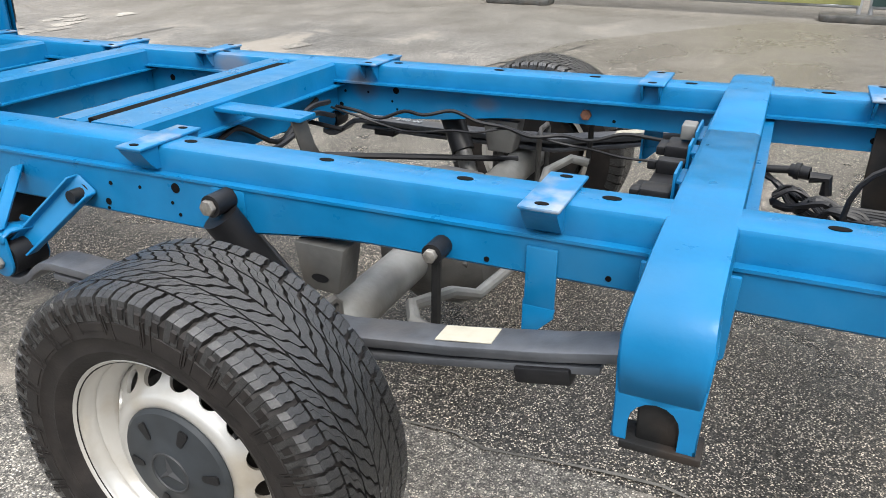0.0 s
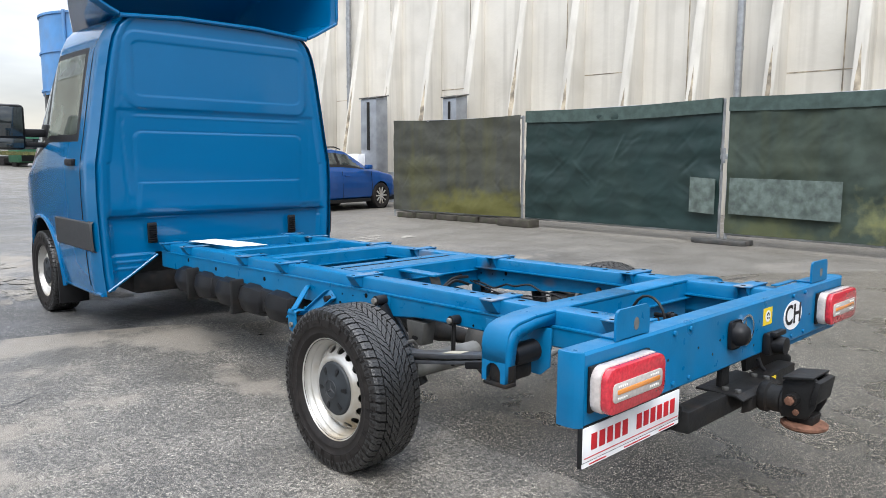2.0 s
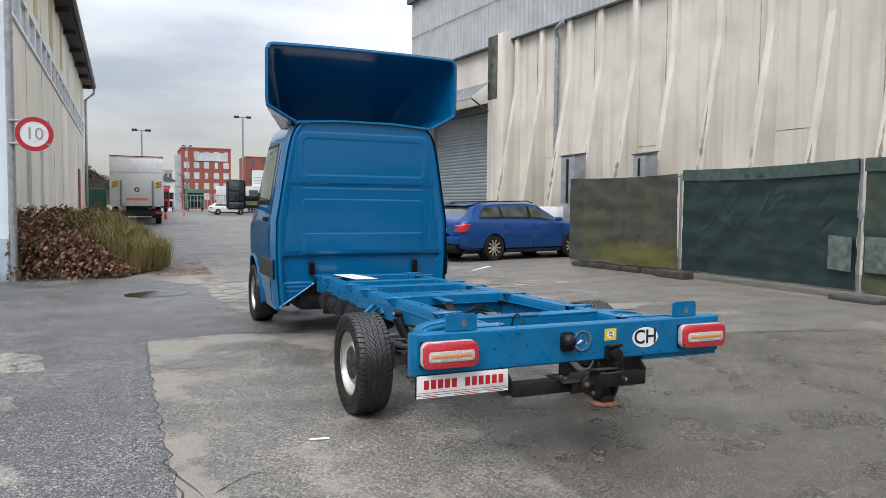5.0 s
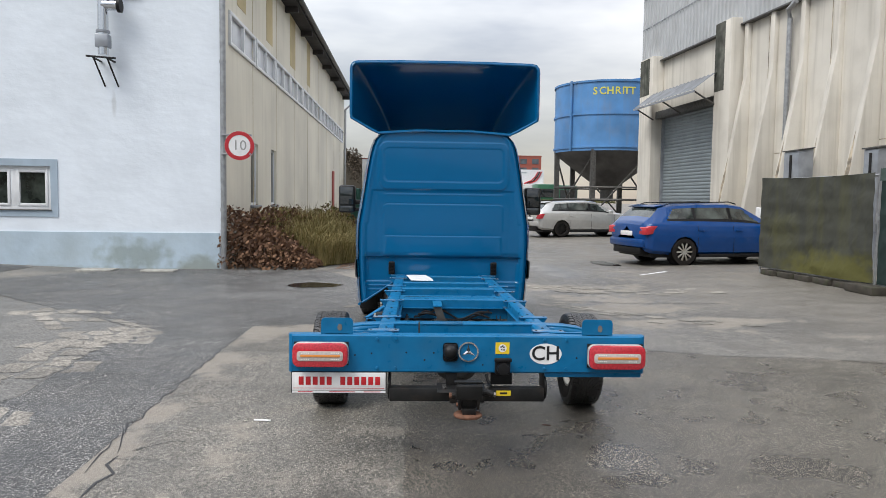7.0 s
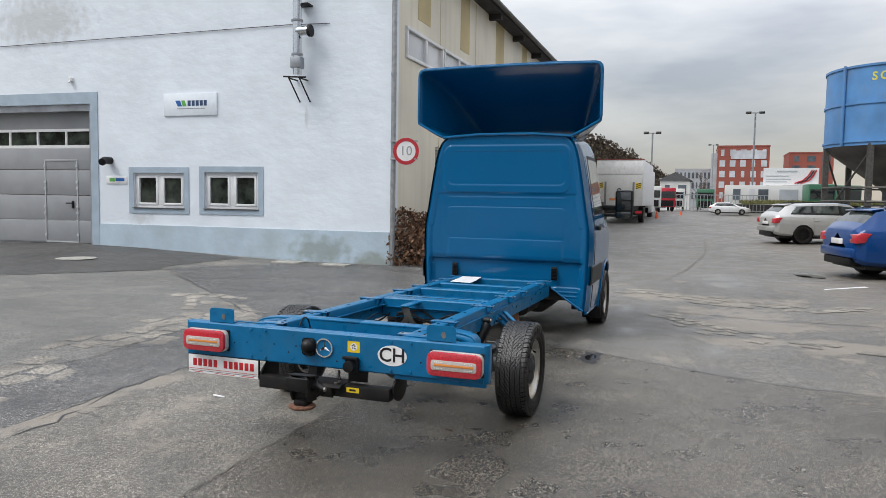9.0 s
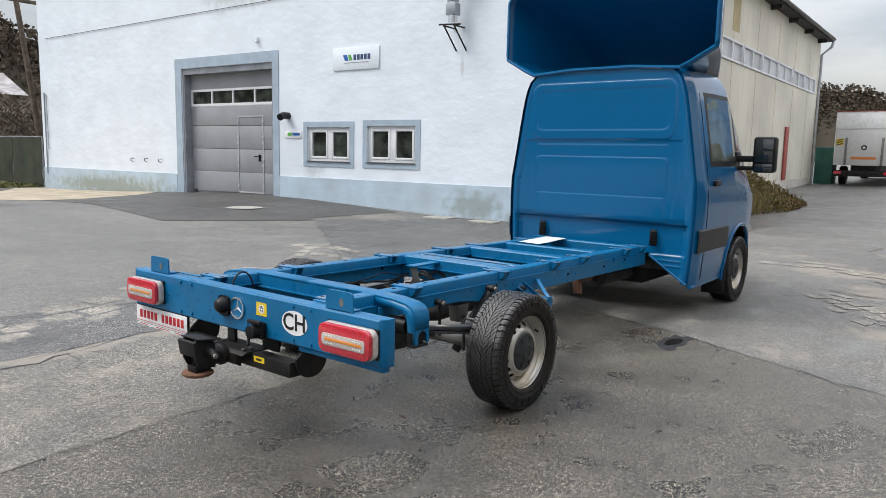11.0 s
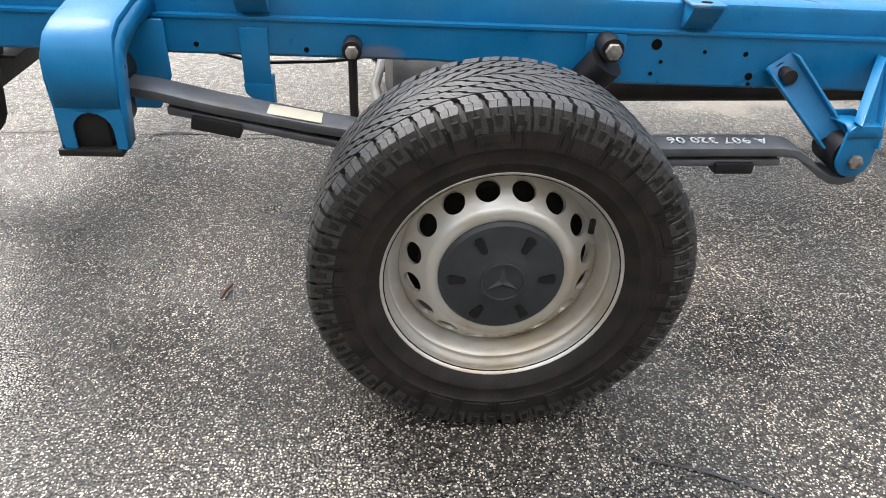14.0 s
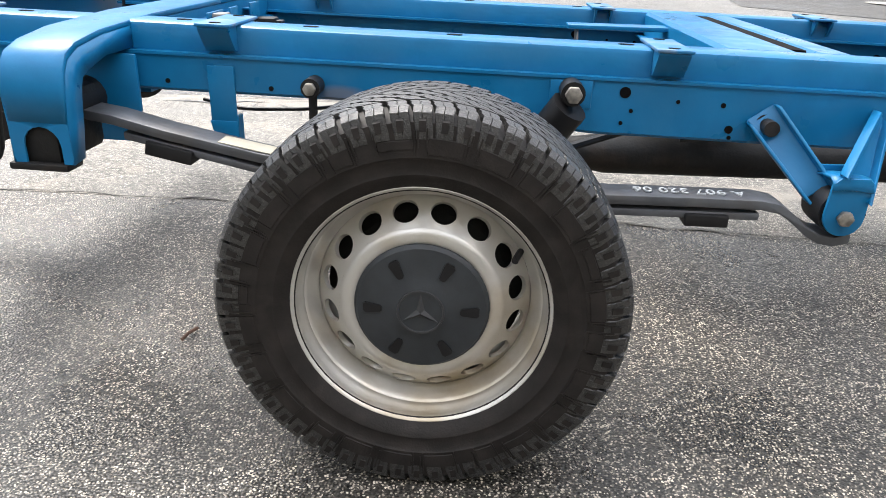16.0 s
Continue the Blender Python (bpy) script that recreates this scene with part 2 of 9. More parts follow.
M["stained"] = mat("stained_concrete", (0.40, 0.34, 0.25), 0.9, vary=0.5, scale=4.5, dirt=0.95, dirt_color=(0.10, 0.085, 0.07), dirt_scale=3.4, bump=0.4, bump_scale=18, streaks=0.5)
M["corrugated"] = mat("corrugated_sheet", (0.46, 0.475, 0.485), 0.5, 0.25, vary=0.06, scale=1.5, dirt=0.2, dirt_scale=1)
M["shutter"] = mat("shutter_steel", (0.26, 0.30, 0.32), 0.5, 0.3, vary=0.08, scale=2)
M["tarp_hem"] = mat("thin_green_net", (0.055, 0.085, 0.075), 0.8, vary=0.2, scale=9, bump=0.2, bump_scale=40)
M["tarp"] = mat("dark_green_tarp", (0.012, 0.031, 0.029), 0.48, vary=0.15, scale=3, dirt=0.2, dirt_color=(0.05, 0.065, 0.05), dirt_scale=1.5, bump=0.12, bump_scale=5, bump_depth=0.02)
M["tarp_old"] = mat("mossy_olive_net", (0.050, 0.052, 0.042), 0.8, vary=0.15, scale=4, dirt=0.3, dirt_color=(0.08, 0.08, 0.03), dirt_scale=1.2, bump=0.3, bump_scale=4, bump_depth=0.03, streaks=0.6, stains=(((-6.6, 6.7, 0.35), (1.6, 5, 0.45), (0.12, 0.115, 0.02), 0.75), ((-8.0, 6.6, 0.9), (0.5, 5, 0.6), (0.09, 0.09, 0.03), 0.4)))
# Yellow stains paint moss and also the lit grass showing through the net.
M["tarp_net"] = mat("mossy_net_with_show_through", (0.040, 0.058, 0.045), 0.8, vary=0.2, scale=6, dirt=0.3, dirt_color=(0.05, 0.06, 0.03), dirt_scale=1.2, bump=0.2, bump_scale=6, bump_depth=0.02, streaks=0.5, stains=(((1.0, 6.6, 0.55), (1.6, 5, 0.6), (0.25, 0.25, 0.09), 0.9), ((-1.6, 6.7, 0.3), (0.8, 5, 0.3), (0.12, 0.13, 0.05), 0.6)))
M["old_net"] = mat("dark_green_netting", (0.030, 0.040, 0.024), 0.85, vary=0.4, scale=1.6, dirt=0.6, dirt_color=(0.07, 0.06, 0.03), dirt_scale=1.5, streaks=0.4)
M["sand"] = mat("sandy_concrete", (0.40, 0.34, 0.25), 0.9, vary=0.2, scale=1.5, dirt=0.6, dirt_color=(0.2, 0.17, 0.12), dirt_scale=2.5, bump=0.3, bump_scale=20)
M["galv"] = mat("galvanised_pipe", (0.38, 0.39, 0.4), 0.4, 0.6, vary=0.15, scale=9)
M["kerb_block"] = mat("weathered_timber", (0.055, 0.048, 0.038), 0.9, vary=0.3, scale=8, dirt=0.5, dirt_color=(0.05, 0.07, 0.02), dirt_scale=6, bump=0.3, bump_scale=40)
M["car_blue"] = mat("car_blue_paint", (0.001, 0.048, 0.20), 0.3, 0.0, coat=0.8, spec=0.15, vary=0.03)
M["car_silver"] = mat("car_silver_paint", (0.55, 0.55, 0.54), 0.3, 0.5, coat=0.7, vary=0.03)
M["car_white"] = mat("car_white_paint", (0.72, 0.72, 0.72), 0.3, coat=0.6, vary=0.03)
M["silo_blue"] = mat("silo_blue_paint", (0.085, 0.24, 0.50), 0.5, vary=0.15, scale=0.7, dirt=0.45, dirt_color=(0.16, 0.22, 0.33), dirt_scale=0.9, streaks=0.3)
M["silo_yellow"] = mat("silo_yellow_paint", (0.66, 0.62, 0.1), 0.6, vary=0.1)
M["cone"] = mat("silo_cone_steel", (0.12, 0.115, 0.11), 0.7, 0.2, vary=0.3, scale=0.8)
M["red_facade"] = mat("red_facade", (0.30, 0.085, 0.06), 0.8, vary=0.06, scale=0.3)
M["far_white"] = mat("far_white_wall", (0.66, 0.66, 0.64), 0.8, vary=0.08, scale=0.4)
M["far_grey"] = mat("far_grey_facade", (0.42, 0.45, 0.48), 0.7, vary=0.1, scale=0.5)
M["far_glass"] = mat("far_glass", (0.10, 0.12, 0.14), 0.15, vary=0.3, scale=0.5)
M["far_pane"] = mat("far_pale_pane", (0.55, 0.57, 0.6), 0.2, vary=0.2, scale=0.3)
M["orange"] = mat("orange_plastic", (0.75, 0.12, 0.04), 0.5)
M["green_truck"] = mat("green_truck_paint", (0.05, 0.16, 0.09), 0.4, vary=0.1)
M["green_bin"] = mat("dark_green_paint", (0.03, 0.12, 0.09), 0.6, vary=0.2, scale=2)
M["wood"] = mat("wood_pole", (0.13, 0.10, 0.075), 0.9, vary=0.3, scale=6, bump=0.3, bump_scale=20)
M["twig"] = mat("bramble_twigs", (0.09, 0.05, 0.035), 0.9, vary=0.3, scale=30)
M["stone"] = mat("drain_cover_stone", (0.34, 0.33, 0.30), 0.85, vary=0.2, scale=12, bump=0.2, bump_scale=60)
M["crack"] = mat("dark_crack_fill", (0.03, 0.03, 0.032), 0.5, vary=0.3, scale=20)
M["pale_crack"] = mat("pale_grout_in_cracks", (0.15, 0.142, 0.125), 0.85, vary=0.2, scale=12)


def foliage(name, c1, c2):
    m = bpy.data.materials.new(name)
    m.use_nodes = True
    n, l = m.node_tree.nodes, m.node_tree.links
    b = n["Principled BSDF"]
    g, r = n.new("ShaderNodeNewGeometry"), n.new("ShaderNodeValToRGB")
    r.color_ramp.elements[0].color, r.color_ramp.elements[1].color = (*c1, 1), (*c2, 1)
    l.new(g.outputs["Random Per Island"], r.inputs["Fac"])
    l.new(r.outputs["Color"], b.inputs["Base Color"])
    b.inputs["Roughness"].default_value = 0.75
    return m


M["bramble"] = foliage("bramble_leaves", (0.075, 0.036, 0.022), (0.25, 0.135, 0.07))
M["bramble_green"] = foliage("bramble_green_leaves", (0.07, 0.07, 0.015), (0.24, 0.20, 0.05))
M["dry_grass"] = foliage("dry_grass_blades", (0.15, 0.135, 0.035), (0.36, 0.28, 0.12))
M["green_grass"] = foliage("verge_grass", (0.08, 0.11, 0.02), (0.2, 0.17, 0.07))
M["far_wood"] = foliage("bare_hill_wood", (0.05, 0.038, 0.028), (0.15, 0.115, 0.08))


def asphalt(name, binder, stone, bright, amount, size=1.0, tone=0.35, damp=(0.36, 0.66), wet_at=(), worn_at=(), dust=False):
    """Coarse asphalt: separate stone chips in dark binder, worn and damp areas at larger scales."""
    m = bpy.data.materials.new(name)
    m.use_nodes = True
    n, l = m.node_tree.nodes, m.node_tree.links
    b = n["Principled BSDF"]
    tc = n.new("ShaderNodeTexCoord")

    def tex(kind, scale, detail=4.0):
        t = n.new(kind)
        t.inputs["Scale"].default_value = scale
        if kind == "ShaderNodeTexVoronoi":
            t.voronoi_dimensions = "2D"
        else:
            t.inputs["Detail"].default_value = detail
        l.new(tc.outputs["Object"], t.inputs["Vector"])
        return t

    def ramp(src, p0, c0, p1, c1):
        r = n.new("ShaderNodeValToRGB")
        c0, c1 = [(c,) * 3 if isinstance(c, (int, float)) else c for c in (c0, c1)]
        r.color_ramp.elements[0].position, r.color_ramp.elements[0].color = p0, (*c0, 1)
        r.color_ramp.elements[1].position, r.color_ramp.elements[1].color = p1, (*c1, 1)
        l.new(src, r.inputs["Fac"])
        return r.outputs["Color"]

    def mix(fac, a, c, mode="MIX"):
        x = n.new("ShaderNodeMixRGB")
        x.blend_type = mode
        for s, v in zip(x.inputs, (fac, a, c)):
            if isinstance(v, (int, float)):
                s.default_value = v
            elif isinstance(v, tuple):
                s.default_value = (*v, 1)
            else:
                l.new(v, s)
        return x.outputs[0]

    def math_(op, a, c):
        x = n.new("ShaderNodeMath")
        x.operation = op
        for s, v in zip(x.inputs, (a, c)):
            if isinstance(v, (float, int)):
                s.default_value = v
            else:
                l.new(v, s)
        return x.outputs[0]

    def areas(places):
        """Soft ovals, 1 in the middle and 0 at the rim."""
        out = 0.0
        for x, y, rx, ry in places:
            mp, ln_ = n.new("ShaderNodeMapping"), n.new("ShaderNodeVectorMath")
            mp.vector_type, ln_.operation = "TEXTURE", "LENGTH"
            mp.inputs["Location"].default_value, mp.inputs["Scale"].default_value = (x, y, 0), (rx, ry, 50)
            l.new(tc.outputs["Object"], mp.inputs["Vector"])
            l.new(mp.outputs["Vector"], ln_.inputs[0])
            out = math_("MAXIMUM", math_("SUBTRACT", 1.0, ln_.outputs["Value"]), out)
        return out

    chips = tex("ShaderNodeTexVoronoi", 95.0 * size)
    fine = tex("ShaderNodeTexVoronoi", 210.0 * size)
    cc, fc = n.new("ShaderNodeSeparateColor"), n.new("ShaderNodeSeparateColor")
    l.new(chips.outputs["Color"], cc.inputs[0])
    l.new(fine.outputs["Color"], fc.inputs[0])
    base = ramp(fc.outputs[0], 0.25, binder, 1.0, stone)
    body = ramp(chips.outputs["Distance"], 0.30, 1.0, 0.40, 0.0)
    chip_tone = mix(cc.outputs[2], stone, mix(0.3, stone, bright))
    base = mix(math_("MULTIPLY", body, ramp(cc.outputs[0], 1 - 2.6 * amount, 0.0, 1 - 2.2 * amount, 1.0)), base, chip_tone)
    base = mix(math_("MULTIPLY", body, ramp(cc.outputs[1], 1 - amount, 0.0, 1 - 0.8 * amount, 1.0)), base, bright)
    base = mix(ramp(fc.outputs[1], 1 - amount * 0.7, 0.0, 1 - amount * 0.5, 1.0), base, mix(0.2, bright, stone))
    big = tex("ShaderNodeTexNoise", 0.35, 6.0)
    mid = tex("ShaderNodeTexNoise", 1.9, 8.0)
    small = tex("ShaderNodeTexNoise", 9.0, 7.0)
    for t, lo, hi in ((big, 1 - tone, 1 + tone), (mid, 1 - tone, 1 + tone), (small, 1 - 0.5 * tone, 1 + 0.5 * tone)):
        base = mix(1.0, base, ramp(t.outputs["Fac"], 0.33, lo / 2, 0.67, hi / 2), "MULTIPLY")
        base = mix(1.0, base, (2.0, 2.0, 2.0), "MULTIPLY")
    grit = tex("ShaderNodeTexNoise", 52.0, 3.0)
    base = mix(1.0, base, ramp(grit.outputs["Fac"], 0.38, 0.31, 0.62, 0.69), "MULTIPLY")
    base = mix(1.0, base, (2.0, 2.0, 2.0), "MULTIPLY")
    if worn_at:
        worn = math_("ADD", areas(worn_at), math_("MULTIPLY", math_("SUBTRACT", mid.outputs["Fac"], 0.5), 2.4))
        worn = math_("ADD", worn, math_("MULTIPLY", math_("SUBTRACT", small.outputs["Fac"], 0.5), 0.9))
        base = mix(ramp(worn, 0.18, 0.0, 0.55, 0.72), base, (0.27, 0.24, 0.20))
    if dust:
        sep, sr = n.new("ShaderNodeSeparateXYZ"), n.new("ShaderNodeMapRange")
        l.new(tc.outputs["Object"], sep.inputs[0])
        side = math_("ADD", sep.outputs["Y"], math_("MULTIPLY", big.outputs["Fac"], 5.0))
        side = math_("SUBTRACT", side, math_("MULTIPLY", mid.outputs["Fac"], 2.0))
        sr.inputs["From Min"].default_value, sr.inputs["From Max"].default_value, sr.inputs["To Max"].default_value = 4.4, 6.4, 0.55
        l.new(side, sr.inputs["Value"])
        base = mix(sr.outputs["Result"], base, (0.175, 0.156, 0.13))
    dry_rough = ramp(mid.outputs["Fac"], 0.38, damp[0] + 0.08, 0.64, min(0.95, damp[1] + 0.12))
    bp = n.new("ShaderNodeBump")
    bp.inputs["Distance"].default_value = 0.004
    bp.inputs["Strength"].default_value = 0.5
    if wet_at:
        wet = math_("ADD", areas(wet_at), math_("MULTIPLY", math_("SUBTRACT", mid.outputs["Fac"], 0.5), 2.2))
        film = ramp(wet, 0.30, 0.0, 0.9, 0.8)
        base = mix(film, base, mix(1.0, base, (0.82, 0.82, 0.82), "MULTIPLY"))
        dry_rough = mix(film, dry_rough, (0.22, 0.22, 0.22))
        l.new(mix(film, (0.5, 0.5, 0.5), (0.6, 0.6, 0.6)), b.inputs["Specular IOR Level"])
        l.new(mix(film, (0.5, 0.5, 0.5), (0.12, 0.12, 0.12)), bp.inputs["Strength"])
    l.new(base, b.inputs["Base Color"])
    l.new(dry_rough, b.inputs["Roughness"])
    b.inputs["Specular IOR Level"].default_value = 0.5
    l.new(math_("SUBTRACT", 1.0, chips.outputs["Distance"]), bp.inputs["Height"])
    l.new(bp.outputs["Normal"], b.inputs["Normal"])
    return m


WET = ((-2.79, 2.2, 0.6, 0.3), (-3.64, 1.26, 0.6, 0.3), (-5.24, 1.11, 0.8, 0.3), (-6.5, -1.6, 1.0, 0.5), (-9.5, 2.5, 3.5, 0.9))
M["asphalt"] = asphalt("grey_asphalt", (0.086, 0.082, 0.076), (0.165, 0.158, 0.144), (0.34, 0.32, 0.28), 0.10, 1.2, 0.2, (0.36, 0.62), WET, ((-7.0, -0.9, 2.2, 0.8), (-8.2, -1.2, 1.5, 0.8), (-5.0, 2.6, 1.6, 0.9), (-6.5, 2.4, 0.6, 1.8), (-3.4, 3.1, 0.5, 1.2)), True)
M["coarse"] = asphalt("coarse_dark_asphalt", (0.0125, 0.0117, 0.0102), (0.070, 0.063, 0.053), (0.56, 0.50, 0.41), 0.155, 1.7, 0.22, (0.16, 0.36), ((-3.6, 1.2, 1.8, 0.8), (1.9, 2.6, 1.8, 0.9), (1.1, 0.9, 0.9, 0.7)), (), True)
M["field"] = asphalt("worn_grey_asphalt", (0.052, 0.0485, 0.0435), (0.165, 0.154, 0.134), (0.44, 0.405, 0.34), 0.15, 1.65, 0.20, (0.32, 0.58), (), ((-2.5, -1.9, 1.1, 0.45), (-2.9, -1.2, 0.5, 0.8), (-2.5, -0.5, 0.6, 0.4), (-1.25, -0.68, 0.5, 0.2), (0.9, -2.0, 1.2, 0.2), (-1.2, -2.0, 0.8, 0.25)))
M["trench"] = asphalt("coarse_blue_grey_asphalt", (0.036, 0.0362, 0.037), (0.105, 0.104, 0.102), (0.44, 0.425, 0.39), 0.12, 1.15, 0.22, (0.36, 0.60))
M["patch"] = asphalt("smooth_dark_asphalt", (0.048, 0.047, 0.045), (0.08, 0.0775, 0.073), (0.16, 0.15, 0.135), 0.08, 1.4, 0.2, (0.38, 0.60))
M["patch_pale"] = asphalt("smooth_grey_asphalt", (0.125, 0.121, 0.113), (0.17, 0.164, 0.152), (0.26, 0.25, 0.22), 0.10, 1.4, 0.13, (0.38, 0.60))
M["water"] = mat("puddle_water", (0.02, 0.02, 0.02), 0.03, spec=0.6)


# ---------------------------------------------------------------- mesh helpers
class Mesh(object):
    """Gathers shapes in one bmesh."""

    def __init__(self):
        self.bm = bmesh.new()

    def add(self, verts, faces):
        vs = [self.bm.verts.new(v) for v in verts]
        for f in faces:
            try:
                self.bm.faces.new([vs[i] for i in f])
            except ValueError:
                pass
        return self

    def box(self, lo, hi, bevel=0.0, m=None):
        b = bmesh.new()
        bmesh.ops.create_cube(b, size=1.0)
        lo, hi = Vector(lo), Vector(hi)
        for v in b.verts:
            v.co = Vector([lo[i] + (v.co[i] + 0.5) * (hi[i] - lo[i]) for i in range(3)])
        if bevel:
            bmesh.ops.bevel(b, geom=b.edges[:], offset=bevel, segments=2, affect="EDGES", profile=0.5)
        return self.merge(b, m)

    def merge(self, b, m=None):
        if m is not None:
            b.transform(m)
        b.verts.index_update()
        vs = [self.bm.verts.new(v.co) for v in b.verts]
        for f in b.faces:
            try:
                self.bm.faces.new([vs[v.index] for v in f.verts])
            except ValueError:
                pass
        b.free()
        return self

    def prism(self, outline, axis, a, b, bevel=0.0):
        """An outline in the plane across axis, drawn out from a to b. Outline pairs: x axis (y, z), y axis (x, z), z axis (x, y)."""
        def at(p, h):
            return {"x": (h, p[0], p[1]), "y": (p[0], h, p[1]), "z": (p[0], p[1], h)}[axis]
        n = len(outline)
        t = bmesh.new()
        va = [t.verts.new(at(p, a)) for p in outline]
        vb = [t.verts.new(at(p, b)) for p in outline]
        t.faces.new(va)
        t.faces.new(vb[::-1])
        for i in range(n):
            t.faces.new((va[i], vb[i], vb[(i + 1) % n], va[(i + 1) % n]))
        bmesh.ops.recalc_face_normals(t, faces=t.faces[:])
        if bevel:
            bmesh.ops.bevel(t, geom=t.edges[:], offset=bevel, segments=2, affect="EDGES", profile=0.5)
        return self.merge(t)

    def tube(self, points, r, n=10, close=True):
        pts = [Vector(p) for p in points]
        rs = r if isinstance(r, (list, tuple)) else [r] * len(pts)
        rings = []
        up = Vector((0.31, 0.22, 0.92))
        for i, p in enumerate(pts):
            d = (pts[min(i + 1, len(pts) - 1)] - pts[max(i - 1, 0)]).normalized()
            s = d.cross(up).normalized()
            if s.length < 0.1:
                s = d.orthogonal().normalized()
            u = s.cross(d)
            rings.append([self.bm.verts.new(p + rs[i] * (math.cos(a) * s + math.sin(a) * u)) for a in [2 * math.pi * k / n for k in range(n)]])
        for a, b in zip(rings, rings[1:]):
            for k in range(n):
                self.bm.faces.new((a[k], a[(k + 1) % n], b[(k + 1) % n], b[k]))
        if close:
            self.bm.faces.new(rings[0][::-1])
            self.bm.faces.new(rings[-1])
        return self

    def lathe(self, profile, n=48, m=None, closed=False):
        """(radius, height) pairs turned about y, which is the wheel's axis."""
        t = bmesh.new()
        rings = []
        for r, h in profile:
            rings.append([t.verts.new((r * math.cos(a), h, r * math.sin(a))) for a in [2 * math.pi * k / n for k in range(n)]])
        pairs = list(zip(rings, rings[1:])) + ([(rings[-1], rings[0])] if closed else [])
        for a, b in pairs:
            for k in range(n):
                t.faces.new((a[k], a[(k + 1) % n], b[(k + 1) % n], b[k]))
        if not closed:
            for ring in (rings[0], rings[-1]):
                if (ring[0].co - ring[n // 2].co).length < 0.2 and (ring[0].co - ring[n // 2].co).length > 1e-4:
                    t.faces.new(ring)
        bmesh.ops.remove_doubles(t, verts=t.verts[:], dist=1e-5)
        bmesh.ops.recalc_face_normals(t, faces=t.faces[:])
        return self.merge(t, m)

    def disc_bolt(self, place, axis, r, depth, n=6):
        """A bolt head that stands out along axis ('x', 'y', '-y', 'z')."""
        sign = -1 if axis[0] == "-" else 1
        a = axis[-1]
        pts = [(r * math.cos(2 * math.pi * k / n), r * math.sin(2 * math.pi * k / n)) for k in range(n)]
        x, y, z = place
        if a == "x":
            return self.prism([(y + p, z + q) for p, q in pts], "x", x, x + sign * depth, r * 0.15)
        if a == "y":
            return self.prism([(x + p, z + q) for p, q in pts], "y", y, y + sign * depth, r * 0.15)
        return self.prism([(x + p, y + q) for p, q in pts], "z", z, z + sign * depth, r * 0.15)

    def grid(self, rows, flip=False):
        """A sheet through rows of points."""
        vs = [[self.bm.verts.new(p) for p in row] for row in rows]
        for a, b in zip(vs, vs[1:]):
            for k in range(len(a) - 1):
                f = (a[k], a[k + 1], b[k + 1], b[k])
                try:
                    self.bm.faces.new(f[::-1] if flip else f)
                except ValueError:
                    pass
        return self


def finish(name, mesh, material, smooth=35):
    bm = mesh.bm if isinstance(mesh, Mesh) else mesh
    bmesh.ops.recalc_face_normals(bm, faces=bm.faces[:])
    me = bpy.data.meshes.new(name)
    bm.to_mesh(me)
    bm.free()
    me.materials.append(M[material] if isinstance(material, str) else material)
    if smooth:
        me.set_sharp_from_angle(angle=radians(smooth))
        me.shade_smooth() if False else me.polygons.foreach_set("use_smooth", [True] * len(me.polygons))
    return me


def part(name, mesh, material, parent, label="", smooth=35):
    ob = new(name, finish(name, mesh, material, smooth))
    ob.parent = parent
    if label:
        tagged(ob, label)
    return ob


def thing(name, label, category, group="", kind="", at=None):
    ob = new(name)
    ob.empty_display_size = 0.2
    if at is not None:
        ob.matrix_basis = at
    return tagged(ob, label, category, group, kind)


def solid(name, mesh, material, label, category, group="", kind="", smooth=35, at=None):
    """A thing that is one mesh."""
    ob = new(name, finish(name, mesh, material, smooth))
    if at is not None:
        ob.matrix_basis = at
    return tagged(ob, label, category, group, kind)


def text_mesh(body, size, align="CENTER", bold=0.0):
    """Letters as a flat bmesh in the xy plane."""
    c = bpy.data.curves.new("letters", "FONT")
    c.body, c.size, c.align_x, c.align_y, c.extrude, c.resolution_u, c.offset = body, size, align, "CENTER", 0.0012, 3, bold
    o = bpy.data.objects.new("letters", c)
    scene.collection.objects.link(o)
    bpy.context.view_layer.update()
    me = bpy.data.meshes.new_from_object(o.evaluated_get(bpy.context.evaluated_depsgraph_get()))
    b = bmesh.new()
    b.from_mesh(me)
    bpy.data.objects.remove(o)
    bpy.data.curves.remove(c)
    bpy.data.meshes.remove(me)
    return b


def smooth_step(t):
    t = min(1.0, max(0.0, t))
    return t * t * (3 - 2 * t)


def ground_z(x, y):
    """Height of the yard: level under the truck, rising gently towards the buildings."""
    z = 0.13 * smooth_step((y - 2.0) / 4.5) if y > 0 else 0.27 * smooth_step((-y - 2.5) / 10.0)
    z = max(z, 0.09 * smooth_step((-x - 4) / 5)) - 0.09 * smooth_step((-x - 9) / 3) + 0.0045 * max(0.0, min(40.0, -x - 9))
    z -= 0.30 * smooth_step((-y - 11) / 12)
    z += 0.022 * max(0.0, min(26.0, -x - 25))
    return z + 0.018 * smooth_step((9.0 - math.hypot(x, y)) / 4.0)


# ---------------------------------------------------------------- ground
def spaced(edges):
    out = []
    for a, b, step in edges:
        k = max(1, round((b - a) / step))
        out += [a + (b - a) * i / k for i in range(k)]
    return out + [edges[-1][1]]


